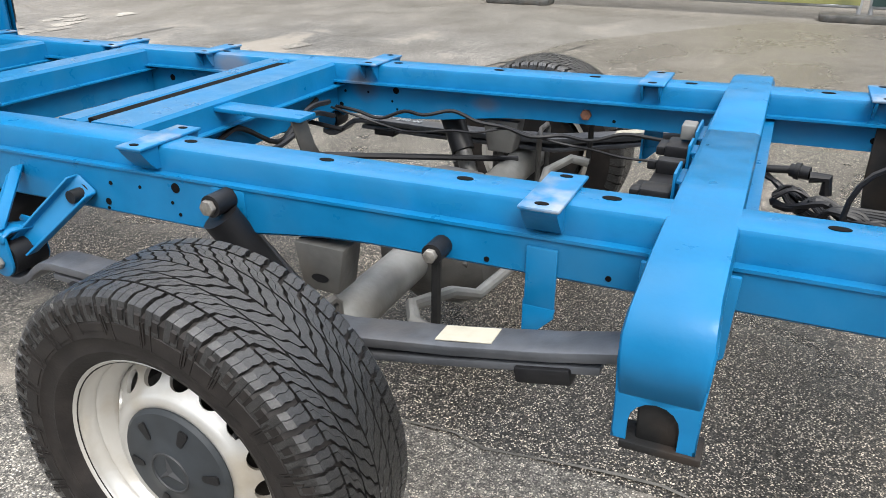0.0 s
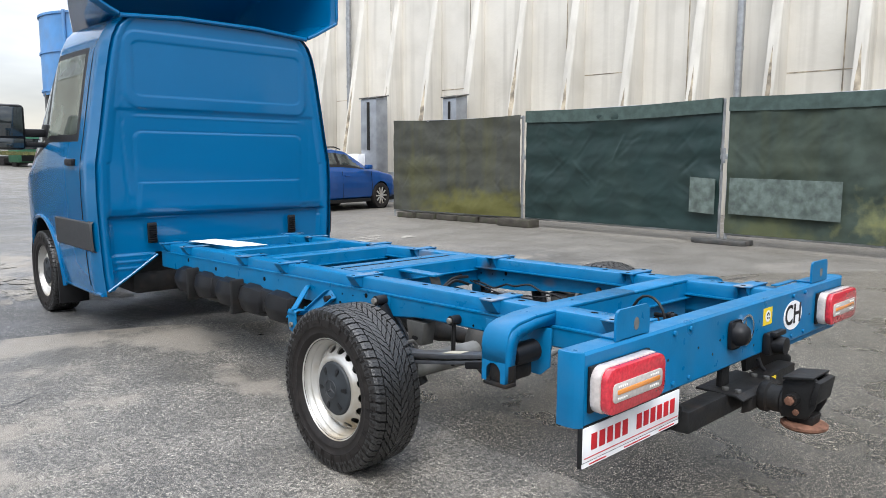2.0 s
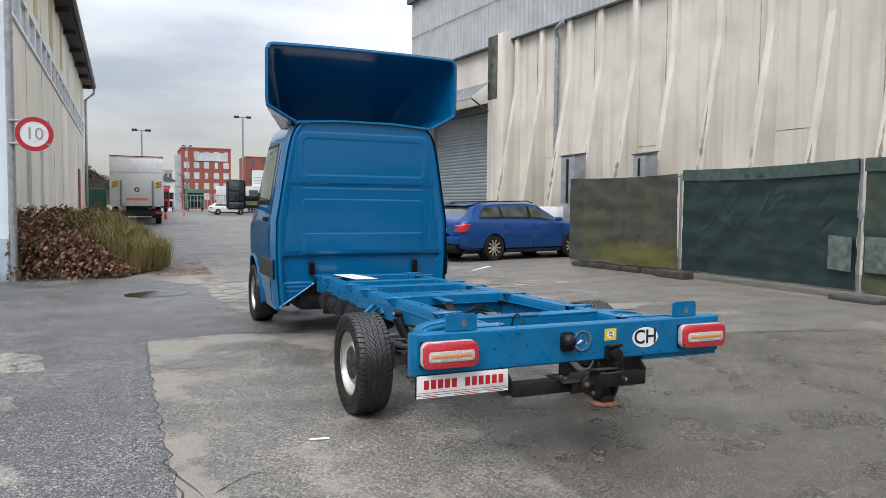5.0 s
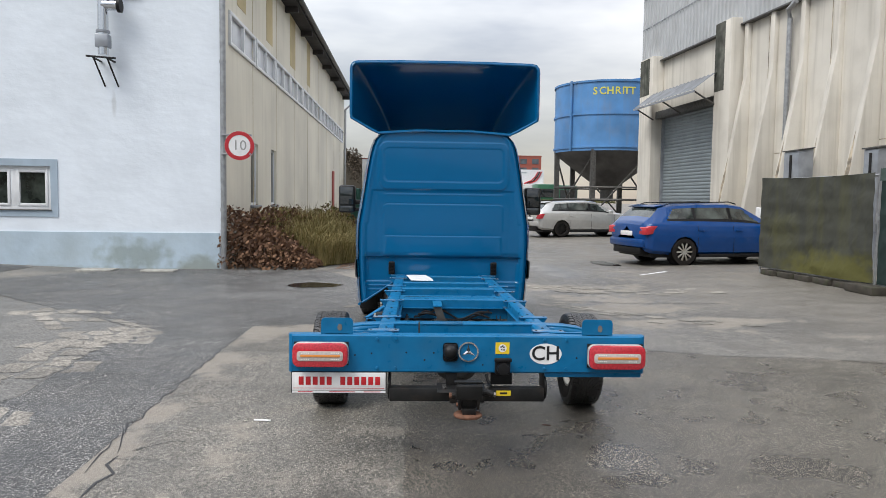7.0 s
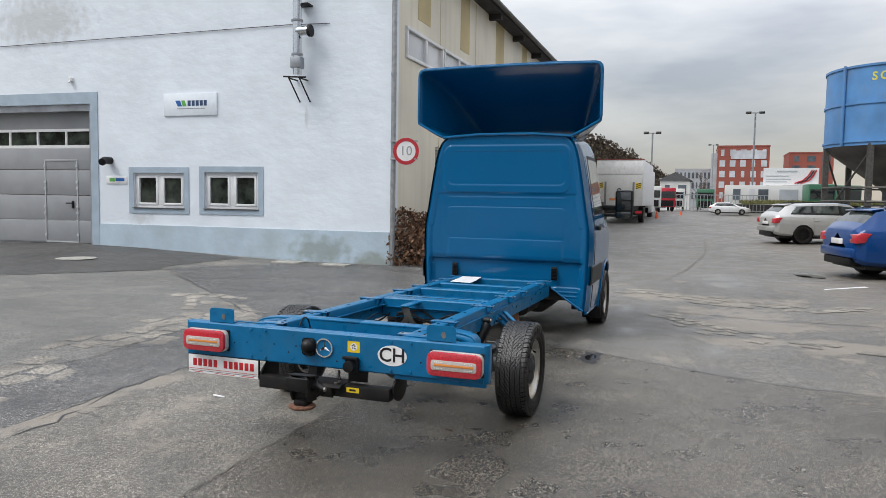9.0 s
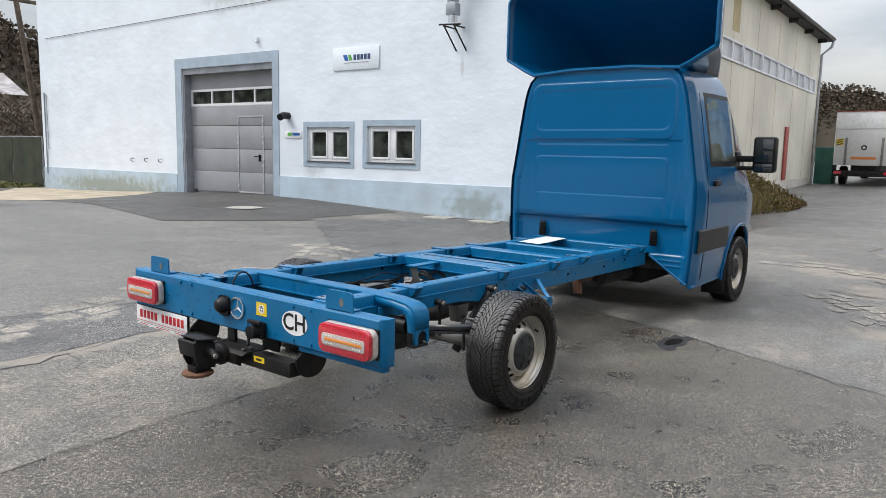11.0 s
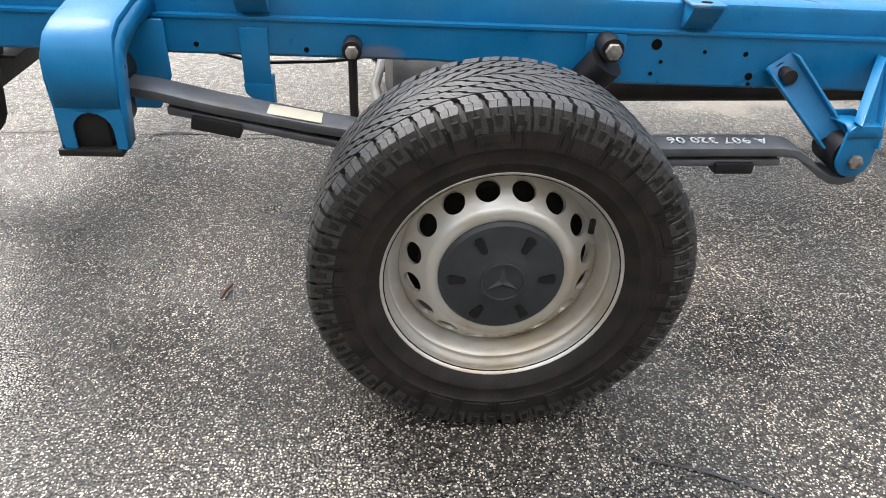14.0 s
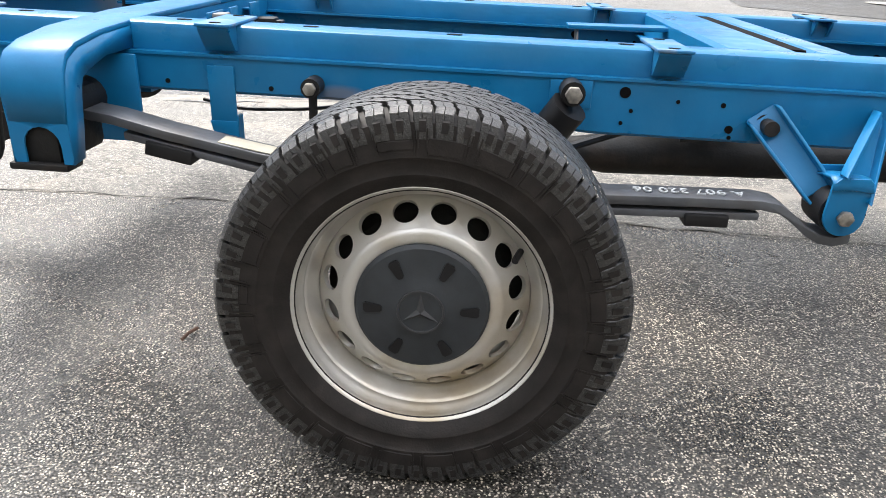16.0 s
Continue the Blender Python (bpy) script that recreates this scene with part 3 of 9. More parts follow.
gx = spaced([(-1500, -300, 200), (-300, -60, 20), (-60, -14, 2), (-14, 9, 0.5), (9, 60, 6), (60, 400, 85)])
gy = spaced([(-400, -60, 70), (-60, -28, 4), (-28, 12, 0.5), (12, 60, 6), (60, 400, 85)])
g = Mesh()
g.grid([[(x, y, ground_z(x, y)) for x in gx] for y in gy])
solid("ground", g, "asphalt", "wet grey coarse asphalt yard", "ground", kind="structure", smooth=60)


# ---------------------------------------------------------------- building A: white front, cream side
AF = pose(-8.9, -4.07, 0, 0, 0, 3.07)      # x out of the front wall, -y along it
AS = pose(-8.9, -4.07, 0, 0, 0, 0.66)      # y out of the side wall, -x along it


def pierced(mesh, axis, a0, a1, z0, z1, d0, d1, holes):
    """A wall with openings: axis 'y' runs along y with depth in x, 'x' the other way round. holes: (a0, a1, z0, z1)."""
    us = sorted({a0, a1, *[h[0] for h in holes], *[h[1] for h in holes]})
    zs = sorted({z0, z1, *[h[2] for h in holes], *[h[3] for h in holes]})

    def filled(i, k):
        if not (0 <= i < len(us) - 1 and 0 <= k < len(zs) - 1):
            return False
        um, zm = (us[i] + us[i + 1]) / 2, (zs[k] + zs[k + 1]) / 2
        return not any(h[0] < um < h[1] and h[2] < zm < h[3] for h in holes)

    made = {}

    def vert(i, k, d):
        if (i, k, d) not in made:
            made[i, k, d] = mesh.bm.verts.new((d, us[i], zs[k]) if axis == "y" else (us[i], d, zs[k]))
        return made[i, k, d]

    for i in range(len(us) - 1):
        for k in range(len(zs) - 1):
            if not filled(i, k):
                continue
            for d in (d0, d1):
                mesh.bm.faces.new((vert(i, k, d), vert(i + 1, k, d), vert(i + 1, k + 1, d), vert(i, k + 1, d)))
            for di, dk, p, q in ((-1, 0, (i, k), (i, k + 1)), (1, 0, (i + 1, k), (i + 1, k + 1)), (0, -1, (i, k), (i + 1, k)), (0, 1, (i, k + 1), (i + 1, k + 1))):
                if not filled(i + di, k + dk):
                    mesh.bm.faces.new((vert(*p, d0), vert(*q, d0), vert(*q, d1), vert(*p, d1)))
    return mesh


DOOR = (-11.32, -7.61, -0.2, 3.61)
WINS = [(-6.41, -5.03, 1.18, 1.99), (-4.50, -3.12, 1.19, 2.01)]
w = pierced(Mesh(), "y", -19.1, 0.0, -0.3, 7.4, -0.4, 0.0, [DOOR, *WINS])
w.prism([(-19.1, 7.4), (0.0, 7.4), (-9.5, 10.4)], "x", -0.4, 0.0)
wall_front = solid("wall_front", w, "white_stucco", "white painted brick hall front", "wall", kind="structure", at=AF)
p = Mesh()
p.box((0.0, -7.39, -0.3), (0.022, -0.02, 0.78)).box((0.0, -19.1, -0.3), (0.022, -11.62, 0.70))
part("plinth", p, "blue_render", wall_front, "pale blue painted plinth with green stains")
p = Mesh()
for a, b, z0, z1 in ((-7.61, -7.40, 0.0, 3.88), (-11.60, -11.32, 0.0, 3.88), (-11.32, -7.61, 3.61, 3.88)):
    p.box((0.0, a, z0), (0.018, b, z1))
part("door_surround", p, "blue_frame", wall_front, "blue grey painted door surround")
for a, b, z0, z1 in WINS:
    p = Mesh()
    t = 0.13
    for lo, hi in (((a - t, z0 - t), (a, z1 + t)), ((b, z0 - t), (b + t, z1 + t)), ((a, z1), (b, z1 + t)), ((a, z0 - t), (b, z0))):
        p.box((0.0, lo[0], lo[1]), (0.016, hi[0], hi[1]))
    part("window_surround", p, "blue_frame", wall_front, "blue grey painted window surround")


def window(a, b, z0, z1):
    """A white two-light window set in the front wall."""
    ob = thing("window", "white framed two-light window in the white wall", "window", "windows of the white wall", "structure", AF)
    f = Mesh()
    m = (a + b) / 2
    for lo, hi in (((a, z0), (a + 0.07, z1)), ((b - 0.07, z0), (b, z1)), ((a + 0.07, z1 - 0.07), (b - 0.07, z1)), ((a + 0.07, z0), (b - 0.07, z0 + 0.07)), ((m - 0.06, z0 + 0.07), (m + 0.06, z1 - 0.07))):
        f.box((-0.12, lo[0], lo[1]), (-0.05, hi[0], hi[1]), 0.006)
    part("window_frame", f, "white_frame", ob)
    for u0, u1 in ((a + 0.07, m - 0.06), (m + 0.06, b - 0.07)):
        s = Mesh()
        for lo, hi in (((u0, z0 + 0.07), (u0 + 0.05, z1 - 0.07)), ((u1 - 0.05, z0 + 0.07), (u1, z1 - 0.07)), ((u0 + 0.05, z1 - 0.12), (u1 - 0.05, z1 - 0.07)), ((u0 + 0.05, z0 + 0.07), (u1 - 0.05, z0 + 0.12))):
            s.box((-0.10, lo[0], lo[1]), (-0.035, hi[0], hi[1]), 0.005)
        sash = part("sash", s, "white_frame", ob)
        part("pane", Mesh().box((-0.085, u0 + 0.05, z0 + 0.12), (-0.08, u1 - 0.05, z1 - 0.12)), "win_glass", sash)
    part("window_sill", Mesh().box((-0.05, a - 0.02, z0 - 0.012), (0.045, b + 0.02, z0 + 0.004), 0.004), "dark_grey_steel", ob, "dark metal sill")


for w_ in WINS:
    window(*w_)

# sectional door with a wicket
door = thing("sectional_door", "grey sectional overhead door with window strip and wicket door", "door", kind="structure", at=AF)
f = Mesh()
f.box((-0.4, -11.32, 0.1), (-0.03, -11.24, 3.61)).box((-0.4, -7.69, 0.1), (-0.03, -7.61, 3.61)).box((-0.4, -11.24, 3.45), (-0.03, -7.69, 3.61))
part("frame", f, "zinc", door)
for z0, z1 in ((0.27, 0.81), (0.825, 1.43), (1.445, 2.05), (2.065, 2.58), (3.06, 3.45)):
    part("panel", Mesh().box((-0.30, -11.24, z0), (-0.25, -7.69, z1), 0.008), "grey_metal", door)
f = Mesh()
f.box((-0.30, -11.24, 2.595), (-0.245, -7.69, 2.66)).box((-0.30, -11.24, 2.99), (-0.245, -7.69, 3.05))
for k in range(5):
    y = -11.24 + k * (3.55 - 0.05) / 4
    f.box((-0.30, y, 2.66), (-0.246, y + 0.05, 2.99))
part("window_strip", f, "white_frame", door)
for k in range(4):
    y = -11.19 + k * 3.5 / 4
    part("pane", Mesh().box((-0.285, y, 2.66), (-0.28, y + 0.83, 2.99)), "win_glass", door)
f = Mesh()
for a, b, z0, z1 in ((-9.265, -9.235, 0.3, 2.28), (-8.285, -8.255, 0.3, 2.28), (-9.265, -8.255, 2.28, 2.31), (-9.265, -8.255, 0.27, 0.30)):
    f.box((-0.25, a, z0), (-0.235, b, z1), 0.003)
wicket = part("wicket_door", f, mat("pale_grey_edge", (0.46, 0.47, 0.48), 0.5, vary=0.05), door, "wicket door edge strips")
for y in (-9.25, -8.27):
    for z in (0.45, 1.0, 1.15, 1.6, 1.75, 2.15):
        part("hinge", Mesh().box((-0.24, y - 0.035, z - 0.035), (-0.22, y + 0.035, z + 0.035), 0.008), bpy.data.materials["pale_grey_edge"], wicket)
part("door_handle", Mesh().box((-0.25, -8.42, 1.12), (-0.2, -8.38, 1.30), 0.008).box((-0.2, -8.58, 1.23), (-0.18, -8.38, 1.26), 0.006), "black_plastic", wicket)

# fittings on the white wall
sg = solid("company_sign", Mesh().box((0.006, -5.54, 3.28), (0.03, -4.15, 3.78), 0.002), mat("sign_sheet", (0.79, 0.845, 0.90), 0.5, vary=0.03), "white company sign board with blue and green mark", "sign", at=AF)
part("mark", Mesh().prism([(-5.23, 3.62), (-5.10, 3.62), (-5.05, 3.49), (-5.16, 3.49)], "x", 0.03, 0.034), mat("sign_blue", (0.02, 0.12, 0.4), 0.5), sg)
part("mark", Mesh().prism([(-5.07, 3.62), (-4.98, 3.62), (-4.93, 3.49), (-5.03, 3.49)], "x", 0.03, 0.034), mat("sign_green", (0.12, 0.4, 0.08), 0.5), sg)
for k in range(5):
    part("mark", Mesh().box((0.03, -4.90 + 0.105 * k, 3.495), (0.034, -4.82 + 0.105 * k, 3.615)), mat("sign_navy", (0.03, 0.07, 0.16), 0.5) if k == 0 else bpy.data.materials["sign_navy"], sg)
part("line", Mesh().box((0.03, -5.18, 3.43), (0.034, -4.45, 3.445)), "grey_metal", sg)
s2 = solid("small_company_sign", Mesh().box((0.0, -7.17, 1.73), (0.02, -6.6, 1.9), 0.003), "white", "small white company sign by the door", "sign", at=AF)
part("mark", Mesh().box((0.02, -7.08, 1.78), (0.024, -6.93, 1.86)), bpy.data.materials["sign_green"], s2)
part("mark", Mesh().box((0.02, -6.91, 1.79), (0.024, -6.66, 1.86)), bpy.data.materials["sign_blue"], s2)
v = Mesh()
v.tube([(0, -7.06, 2.27), (0.18, -7.06, 2.27), (0.32, -7.02, 2.22)], 0.085, 14)
solid("wall_vent_pipe", v, "black_plastic", "short dark vent pipe out of the white wall", "vent pipe", at=AF)
fl = thing("flue_pipe", "stainless steel flue pipe on wall brackets", "flue", at=AF)
part("pipe", Mesh().tube([(0.26, -2.03, 4.05), (0.26, -2.03, 10.2)], 0.095, 18), "chrome", fl)
for z in (4.45, 5.15, 6.0, 7.0):
    part("clamp_ring", Mesh().tube([(0.26, -2.03, z), (0.26, -2.03, z + 0.04)], 0.122, 18), "zinc", fl)
part("tee", Mesh().tube([(0.26, -2.03, 4.95), (0.26, -1.76, 4.95)], 0.10, 16), "chrome", fl)
part("tee_cap", Mesh().tube([(0.26, -1.76, 4.95), (0.26, -1.70, 4.95)], 0.125, 16), "black_steel", fl)
part("condensate_box", Mesh().box((0.16, -2.15, 4.18), (0.36, -1.91, 4.42), 0.02), "zinc", fl)
for y in (-2.16, -1.92):
    part("bracket_strut", Mesh().tube([(0.38, y, 3.97), (0.0, y + 0.06, 3.52)], 0.016, 8), "black_steel", fl)
for y in (-2.16, -1.92):
    part("bracket_rail", Mesh().box((0.0, y - 0.018, 3.96), (0.40, y + 0.018, 3.985), 0.004), "black_steel", fl)
part("cross_rail", Mesh().tube([(0.36, -2.30, 4.01), (0.36, -1.78, 3.98)], 0.018, 8), "black_steel", fl)
part("bracket_arm", Mesh().box((0.0, -2.05, 5.5), (0.24, -1.8, 5.54), 0.005), "black_steel", fl)
c = Mesh().tube([(0.02, -18.6, 4.95), (0.02, -10.2, 5.05), (0.02, -2.4, 5.16), (0.02, -1.4, 5.14)], 0.008, 6)
solid("wall_cable", c, "black_plastic", "thin dark cable across the white wall", "cable", at=AF)
c = Mesh().tube([(0.03, -18.85, 0.5), (0.03, -18.85, 3.2)], 0.02, 8).tube([(0.03, -18.7, 1.3), (0.03, -18.7, 3.1), (0.03, -18.85, 3.2)], 0.012, 8)
solid("wall_conduit", c, "zinc", "grey conduit at the end of the white wall", "conduit", at=AF)
for y in (-12.35, -13.05, -13.75):
    h = Mesh().tube([(0.0, y, 1.10), (0.1, y, 1.10), (0.12, y, 1.04), (0.1, y + 0.1, 1.0)], 0.012, 8)
    solid("wall_hook", h, "black_steel", "small dark hook in the white wall", "hook", "hooks on the white wall", at=AF)
b_ = Mesh().box((0.0, -8.19, 4.14), (0.07, -8.09, 4.24), 0.012).tube([(0.06, -8.14, 4.15), (0.09, -8.14, 4.11)], 0.026, 10)
solid("outdoor_sensor", b_, "white_frame", "small white sensor box over the overhead door", "sensor", at=AF)

# cream side with strip windows and eaves
w = pierced(Mesh(), "x", -26.2, -0.4, -0.3, 7.2, -0.35, -0.02, [(-25.6, -0.75, 4.52, 5.22), (-3.55, -2.75, 1.30, 2.75), (-5.9, -5.2, 1.30, 2.75)])
wall_side = solid("wall_side", w, "yellow_render", "cream concrete panel side wall, stained and patched", "wall", kind="structure", at=AS)
p = Mesh()
for a, b, z0, z1 in ((-2.3, -1.5, 5.5, 6.9), (-5.4, -4.6, 5.45, 7.1), (-9.2, -8.2, 5.5, 7.1), (-12.6, -11.8, 5.5, 7.1)):
    p.box((a, -0.02, z0), (b, -0.012, z1))
part("repair_patch", p, "yellow_patch", wall_side, "ochre patches of repair render")
p = Mesh()
for k in range(1, 9):
    p.box((-3.0 * k - 0.012, -0.02, -0.1), (-3.0 * k + 0.012, -0.015, 7.1))
part("panel_joint", p, "yellow_patch", wall_side, "faint joints between wall panels")
part("plinth", Mesh().box((-26.2, -0.02, -0.3), (-0.4, 0.015, 0.62)), "concrete", wall_side, "grey concrete plinth")
for k in range(10):
    a = -0.8 - 2.48 * k
    ob = thing("strip_window", "white framed high strip window", "window", "strip windows", "structure", AS)
    f = Mesh()
    for lo, hi in (((a - 2.38, 4.53), (a, 4.60)), ((a - 2.38, 5.14), (a, 5.21)), ((a - 0.07, 4.60), (a, 5.14)), ((a - 2.38, 4.60), (a - 2.31, 5.14)), ((a - 1.23, 4.60), (a - 1.15, 5.14))):
        f.box((lo[0], -0.12, lo[1]), (hi[0], 0.02, hi[1]), 0.006)
    part("window_frame", f, "white_frame", ob)
    for u in (a - 2.31, a - 1.15):
        part("pane", Mesh().box((u, -0.06, 4.60), (u + 1.08, -0.05, 5.14)), "far_pane", ob)
for a in (-3.55, -5.9):
    ob = thing("side_window", "narrow white framed window in the cream wall", "window", "side windows", "structure", AS)
    f = Mesh()
    b = a + (0.8 if a > -4 else 0.7)
    for lo, hi in (((a, 1.30), (a + 0.06, 2.75)), ((b - 0.06, 1.30), (b, 2.75)), ((a + 0.06, 2.69), (b - 0.06, 2.75)), ((a + 0.06, 1.30), (b - 0.06, 1.36))):
        f.box((lo[0], -0.14, lo[1]), (hi[0], -0.07, hi[1]), 0.006)
    part("window_frame", f, "white_frame", ob)
    part("pane", Mesh().box((a + 0.06, -0.11, 1.36), (b - 0.06, -0.105, 2.69)), "win_glass", ob)
    part("window_sill", Mesh().box((a - 0.05, -0.07, 1.24), (b + 0.05, 0.06, 1.30), 0.006), "zinc", ob)
r = Mesh()
r.prism([(0.42, 7.12), (0.42, 7.26), (-9.5, 10.9), (-19.6, 7.26), (-19.6, 7.12), (-9.5, 10.7)], "x", -26.6, 0.35)
roof_a = solid("roof", r, "roof_tile", "grey pitched roof with dark boarded eaves", "roof", kind="structure", at=AS)
part("eave_board", Mesh().box((-26.5, -0.02, 7.02), (0.3, 0.40, 7.10)), "dark_wood", roof_a, "dark boarded eave underside")
for k in range(9):
    part("rafter", Mesh().box((-1.5 - 3.0 * k, -0.02, 6.86), (-1.34 - 3.0 * k, 0.36, 7.018)), "dark_wood", roof_a)
part("gutter", Mesh().tube([(-26.6, 0.47, 7.14), (0.3, 0.47, 7.14)], 0.075, 10), "dark_grey_steel", roof_a, "dark grey gutter")
solid("downpipe", Mesh().tube([(0.06, 0.07, 0.0), (0.06, 0.07, 7.0)], 0.055, 12).tube([(0.06, 0.07, 1.2), (0.06, 0.07, 1.26)], 0.063, 12).tube([(0.06, 0.07, 4.0), (0.06, 0.07, 4.06)], 0.063, 12), "galv", "grey zinc downpipe at the white corner", "downpipe", at=AF)
solid("downpipe", Mesh().tube([(-26.1, 0.07, 0.2), (-26.1, 0.07, 6.4), (-26.3, 0.42, 6.75), (-26.5, 0.47, 7.1)], 0.06, 12), "galv", "grey zinc downpipe at the end of the cream wall", "downpipe", at=AS)
solid("red_board", Mesh().box((-20.6, 0.0, 0.6), (-20.1, 0.06, 2.8), 0.01), mat("faded_red_board", (0.4, 0.1, 0.08), 0.7, vary=0.2), "faded red board standing against the cream wall", "board", at=AS)
solid("green_container", Mesh().box((-27.6, 0.1, 0.15), (-26.4, 0.9, 2.1), 0.05), "green_bin", "dark green steel container beside the cream wall", "container", at=AS)

# round speed sign on the downpipe
sign = thing("speed_limit_sign", "round red ringed ten km/h sign on a downpipe", "road sign")
face = Matrix.Translation((-8.72, -3.66, 2.45)) @ Euler((0, 0, radians(8))).to_matrix().to_4x4()


def facing_x(b, x=0.0):
    """Turns a flat xy bmesh to face +x, reading right when seen from +x."""
    b.transform(Matrix(((0, 0, 1, x), (1, 0, 0, 0), (0, 1, 0, 0), (0, 0, 0, 1))))
    return b


def disc_x(r0, r1, x, depth, n=40):
    """A ring (or a disc, r0 = 0) in the yz plane."""
    m_ = Mesh()
    out = [(r1 * math.cos(2 * math.pi * k / n), r1 * math.sin(2 * math.pi * k / n)) for k in range(n)]
    if r0 <= 0:
        return m_.prism(out, "x", x, x + depth)
    inn = [(r0 * math.cos(2 * math.pi * k / n), r0 * math.sin(2 * math.pi * k / n)) for k in range(n)]
    for k in range(n):
        j = (k + 1) % n
        (a, b), (c_, d), (e, f_), (g_, h) = out[k], out[j], inn[j], inn[k]
        m_.add([(x, a, b), (x, c_, d), (x, e, f_), (x, g_, h), (x + depth, a, b), (x + depth, c_, d), (x + depth, e, f_), (x + depth, g_, h)],
               [(0, 1, 2, 3), (7, 6, 5, 4), (0, 4, 5, 1), (2, 6, 7, 3)])
    return m_


def put(mesh, m):
    mesh.bm.transform(m)
    return mesh


part("plate", put(disc_x(0, 0.275, -0.01, 0.01), face), "white", sign, "weathered white sign face")
part("ring", put(disc_x(0.20, 0.272, 0.0, 0.004), face), mat("sign_red", (0.45, 0.02, 0.03), 0.5, vary=0.1), sign, "red ring")
tm = Mesh()
tm.bm.free()
tm.bm = facing_x(text_mesh("10", 0.27), 0.003)
tm.bm.transform(face)
part("number", tm, mat("faded_grey_ink", (0.32, 0.32, 0.31), 0.6), sign, "faded grey numerals")
for z in (2.28, 2.64):
    part("bracket", Mesh().box((-8.86, -4.02, z), (-8.74, -3.45, z + 0.03), 0.004), "galv", sign)

# ---------------------------------------------------------------- hall with concrete buttresses
HB = pose(-3.7, 11.7, 0, 0, 0, 5.42)      # -x along the wall away, -y out of it
w = pierced(Mesh(), "x", -22.9, 26.0, -0.3, 7.45, 0.15, 0.5, [(-20.95, -15.95, -0.2, 5.1)])
hall = solid("wall_hall", w, "concrete", "pale concrete hall wall with buttresses and stains", "wall", kind="structure", at=HB)
for lo, hi in (((-22.9, 0.5, -0.3), (-22.55, 17.6, 10.2)), ((-22.9, 17.6, -0.3), (26, 18, 10.2)), ((25.6, 0.5, -0.3), (26, 17.6, 10.2))):
    part("end_wall", Mesh().box(lo, hi), "concrete", hall)
solid("roof_hall", Mesh().box((-23.2, -0.15, 10.55), (26.2, 18.2, 10.8)), "roof_tile", "flat dark hall roof", "roof", kind="structure", at=HB)
# corrugated upper band
x = -23.0
pts = []
while x < 26.0:
    pts += [(x, 0.06), (x + 0.10, 0.06), (x + 0.14, 0.11), (x + 0.22, 0.11)]
    x += 0.26
cg = Mesh()
cg.grid([[(a, b - 0.04, z) for a, b in pts] for z in (7.4, 9.0, 10.6)])
part("cladding", cg, "corrugated", hall, "grey corrugated sheet cladding", smooth=20)
part("drip_edge", Mesh().box((-23.0, -0.06, 7.34), (26, 0.14, 7.39)), "dark_grey_steel", hall)
part("cladding_seam", Mesh().box((-23.0, 0.0, 9.0), (26, 0.018, 9.03)), "zinc", hall)
# buttresses
for k in range(24):
    x = -14.58 + 1.47 * k
    rib = Mesh()
    rib.prism([(0.15, -0.3), (-1.05, -0.3), (0.0, 5.6), (0.0, 7.36), (0.15, 7.36)], "x", x - 0.10, x + 0.10, 0.012)
    b_ = part("buttress", rib, "concrete", hall)
    if k % 4 != 1 or k > 6:
        # weathering starts at an uneven height and runs down the sloping face
        rw = random.Random(70 + k)
        lo, hi = rw.uniform(0.10, 0.24), rw.uniform(0.50, 0.74)
        rows = []
        for q in range(19):
            t0 = lo + (hi - lo) * q / 18
            fade = min(1.0, (18 - q) / 7)
            h0, h1 = 0.085 * rw.uniform(0.55, 1.0) * fade, 0.085 * rw.uniform(0.55, 1.0) * fade
            y0, z0 = -1.05 + 1.05 * t0, -0.3 + 5.9 * t0
            rows.append([(x - h0, y0 - 0.005, z0), (x + h1, y0 - 0.005, z0)])
        part("weather_stain", Mesh().grid(rows), "stained", b_, "brown and black weathering on the buttress face")
p = Mesh()
for k in range(12):
    x = -13.5 + 2.94 * k
    p.box((x - 0.012, 0.143, -0.2), (x + 0.012, 0.15, 7.3))
part("wall_joint", p, "stained", hall, "dark vertical joints")
p = Mesh()
for k in range(1, 23, 3):
    x = -14.58 + 1.47 * k
    z = 2.9 + 0.35 * ((k * 7) % 5) / 5
    p.box((x + 0.11, 0.145, z), (x + 1.36, 0.15, z + 0.02))
part("wall_joint", p, "stained", hall, "horizontal joints")
# door bay
for a, b, z in ((-15.90, -14.85, 7.6), (-22.3, -21.0, 7.55)):
    part("pier", Mesh().box((a, -0.35, -0.3), (b, 0.15, z), 0.03), "concrete", hall, "concrete pier with black stains")
part("pier_stain", Mesh().box((-15.88, -0.356, 5.3), (-15.25, -0.35, 7.58)).box((-22.25, -0.356, 6.0), (-21.3, -0.35, 7.5)).box((-15.905, -0.345, 5.6), (-15.9, 0.14, 7.58)), "mossy", hall, "black mossy stain down the pier")
shutter = thing("roller_shutter", "grey green steel roller shutter in the concrete hall", "roller shutter", kind="structure", at=HB)
for k in range(36):
    z = 0.35 + k * 0.13
    part("slat", Mesh().prism([(0.22, z), (0.20, z + 0.03), (0.20, z + 0.09), (0.22, z + 0.125), (0.25, z + 0.125), (0.25, z)], "x", -20.9, -16.0), "shutter", shutter)
part("shutter_box", Mesh().box((-20.95, -0.2, 4.95), (-15.95, 0.14, 5.25), 0.02), "dark_grey_steel", shutter)
part("guide_rail", Mesh().box((-16.0, 0.1, 0.3), (-15.92, 0.25, 4.95)), "zinc", shutter)
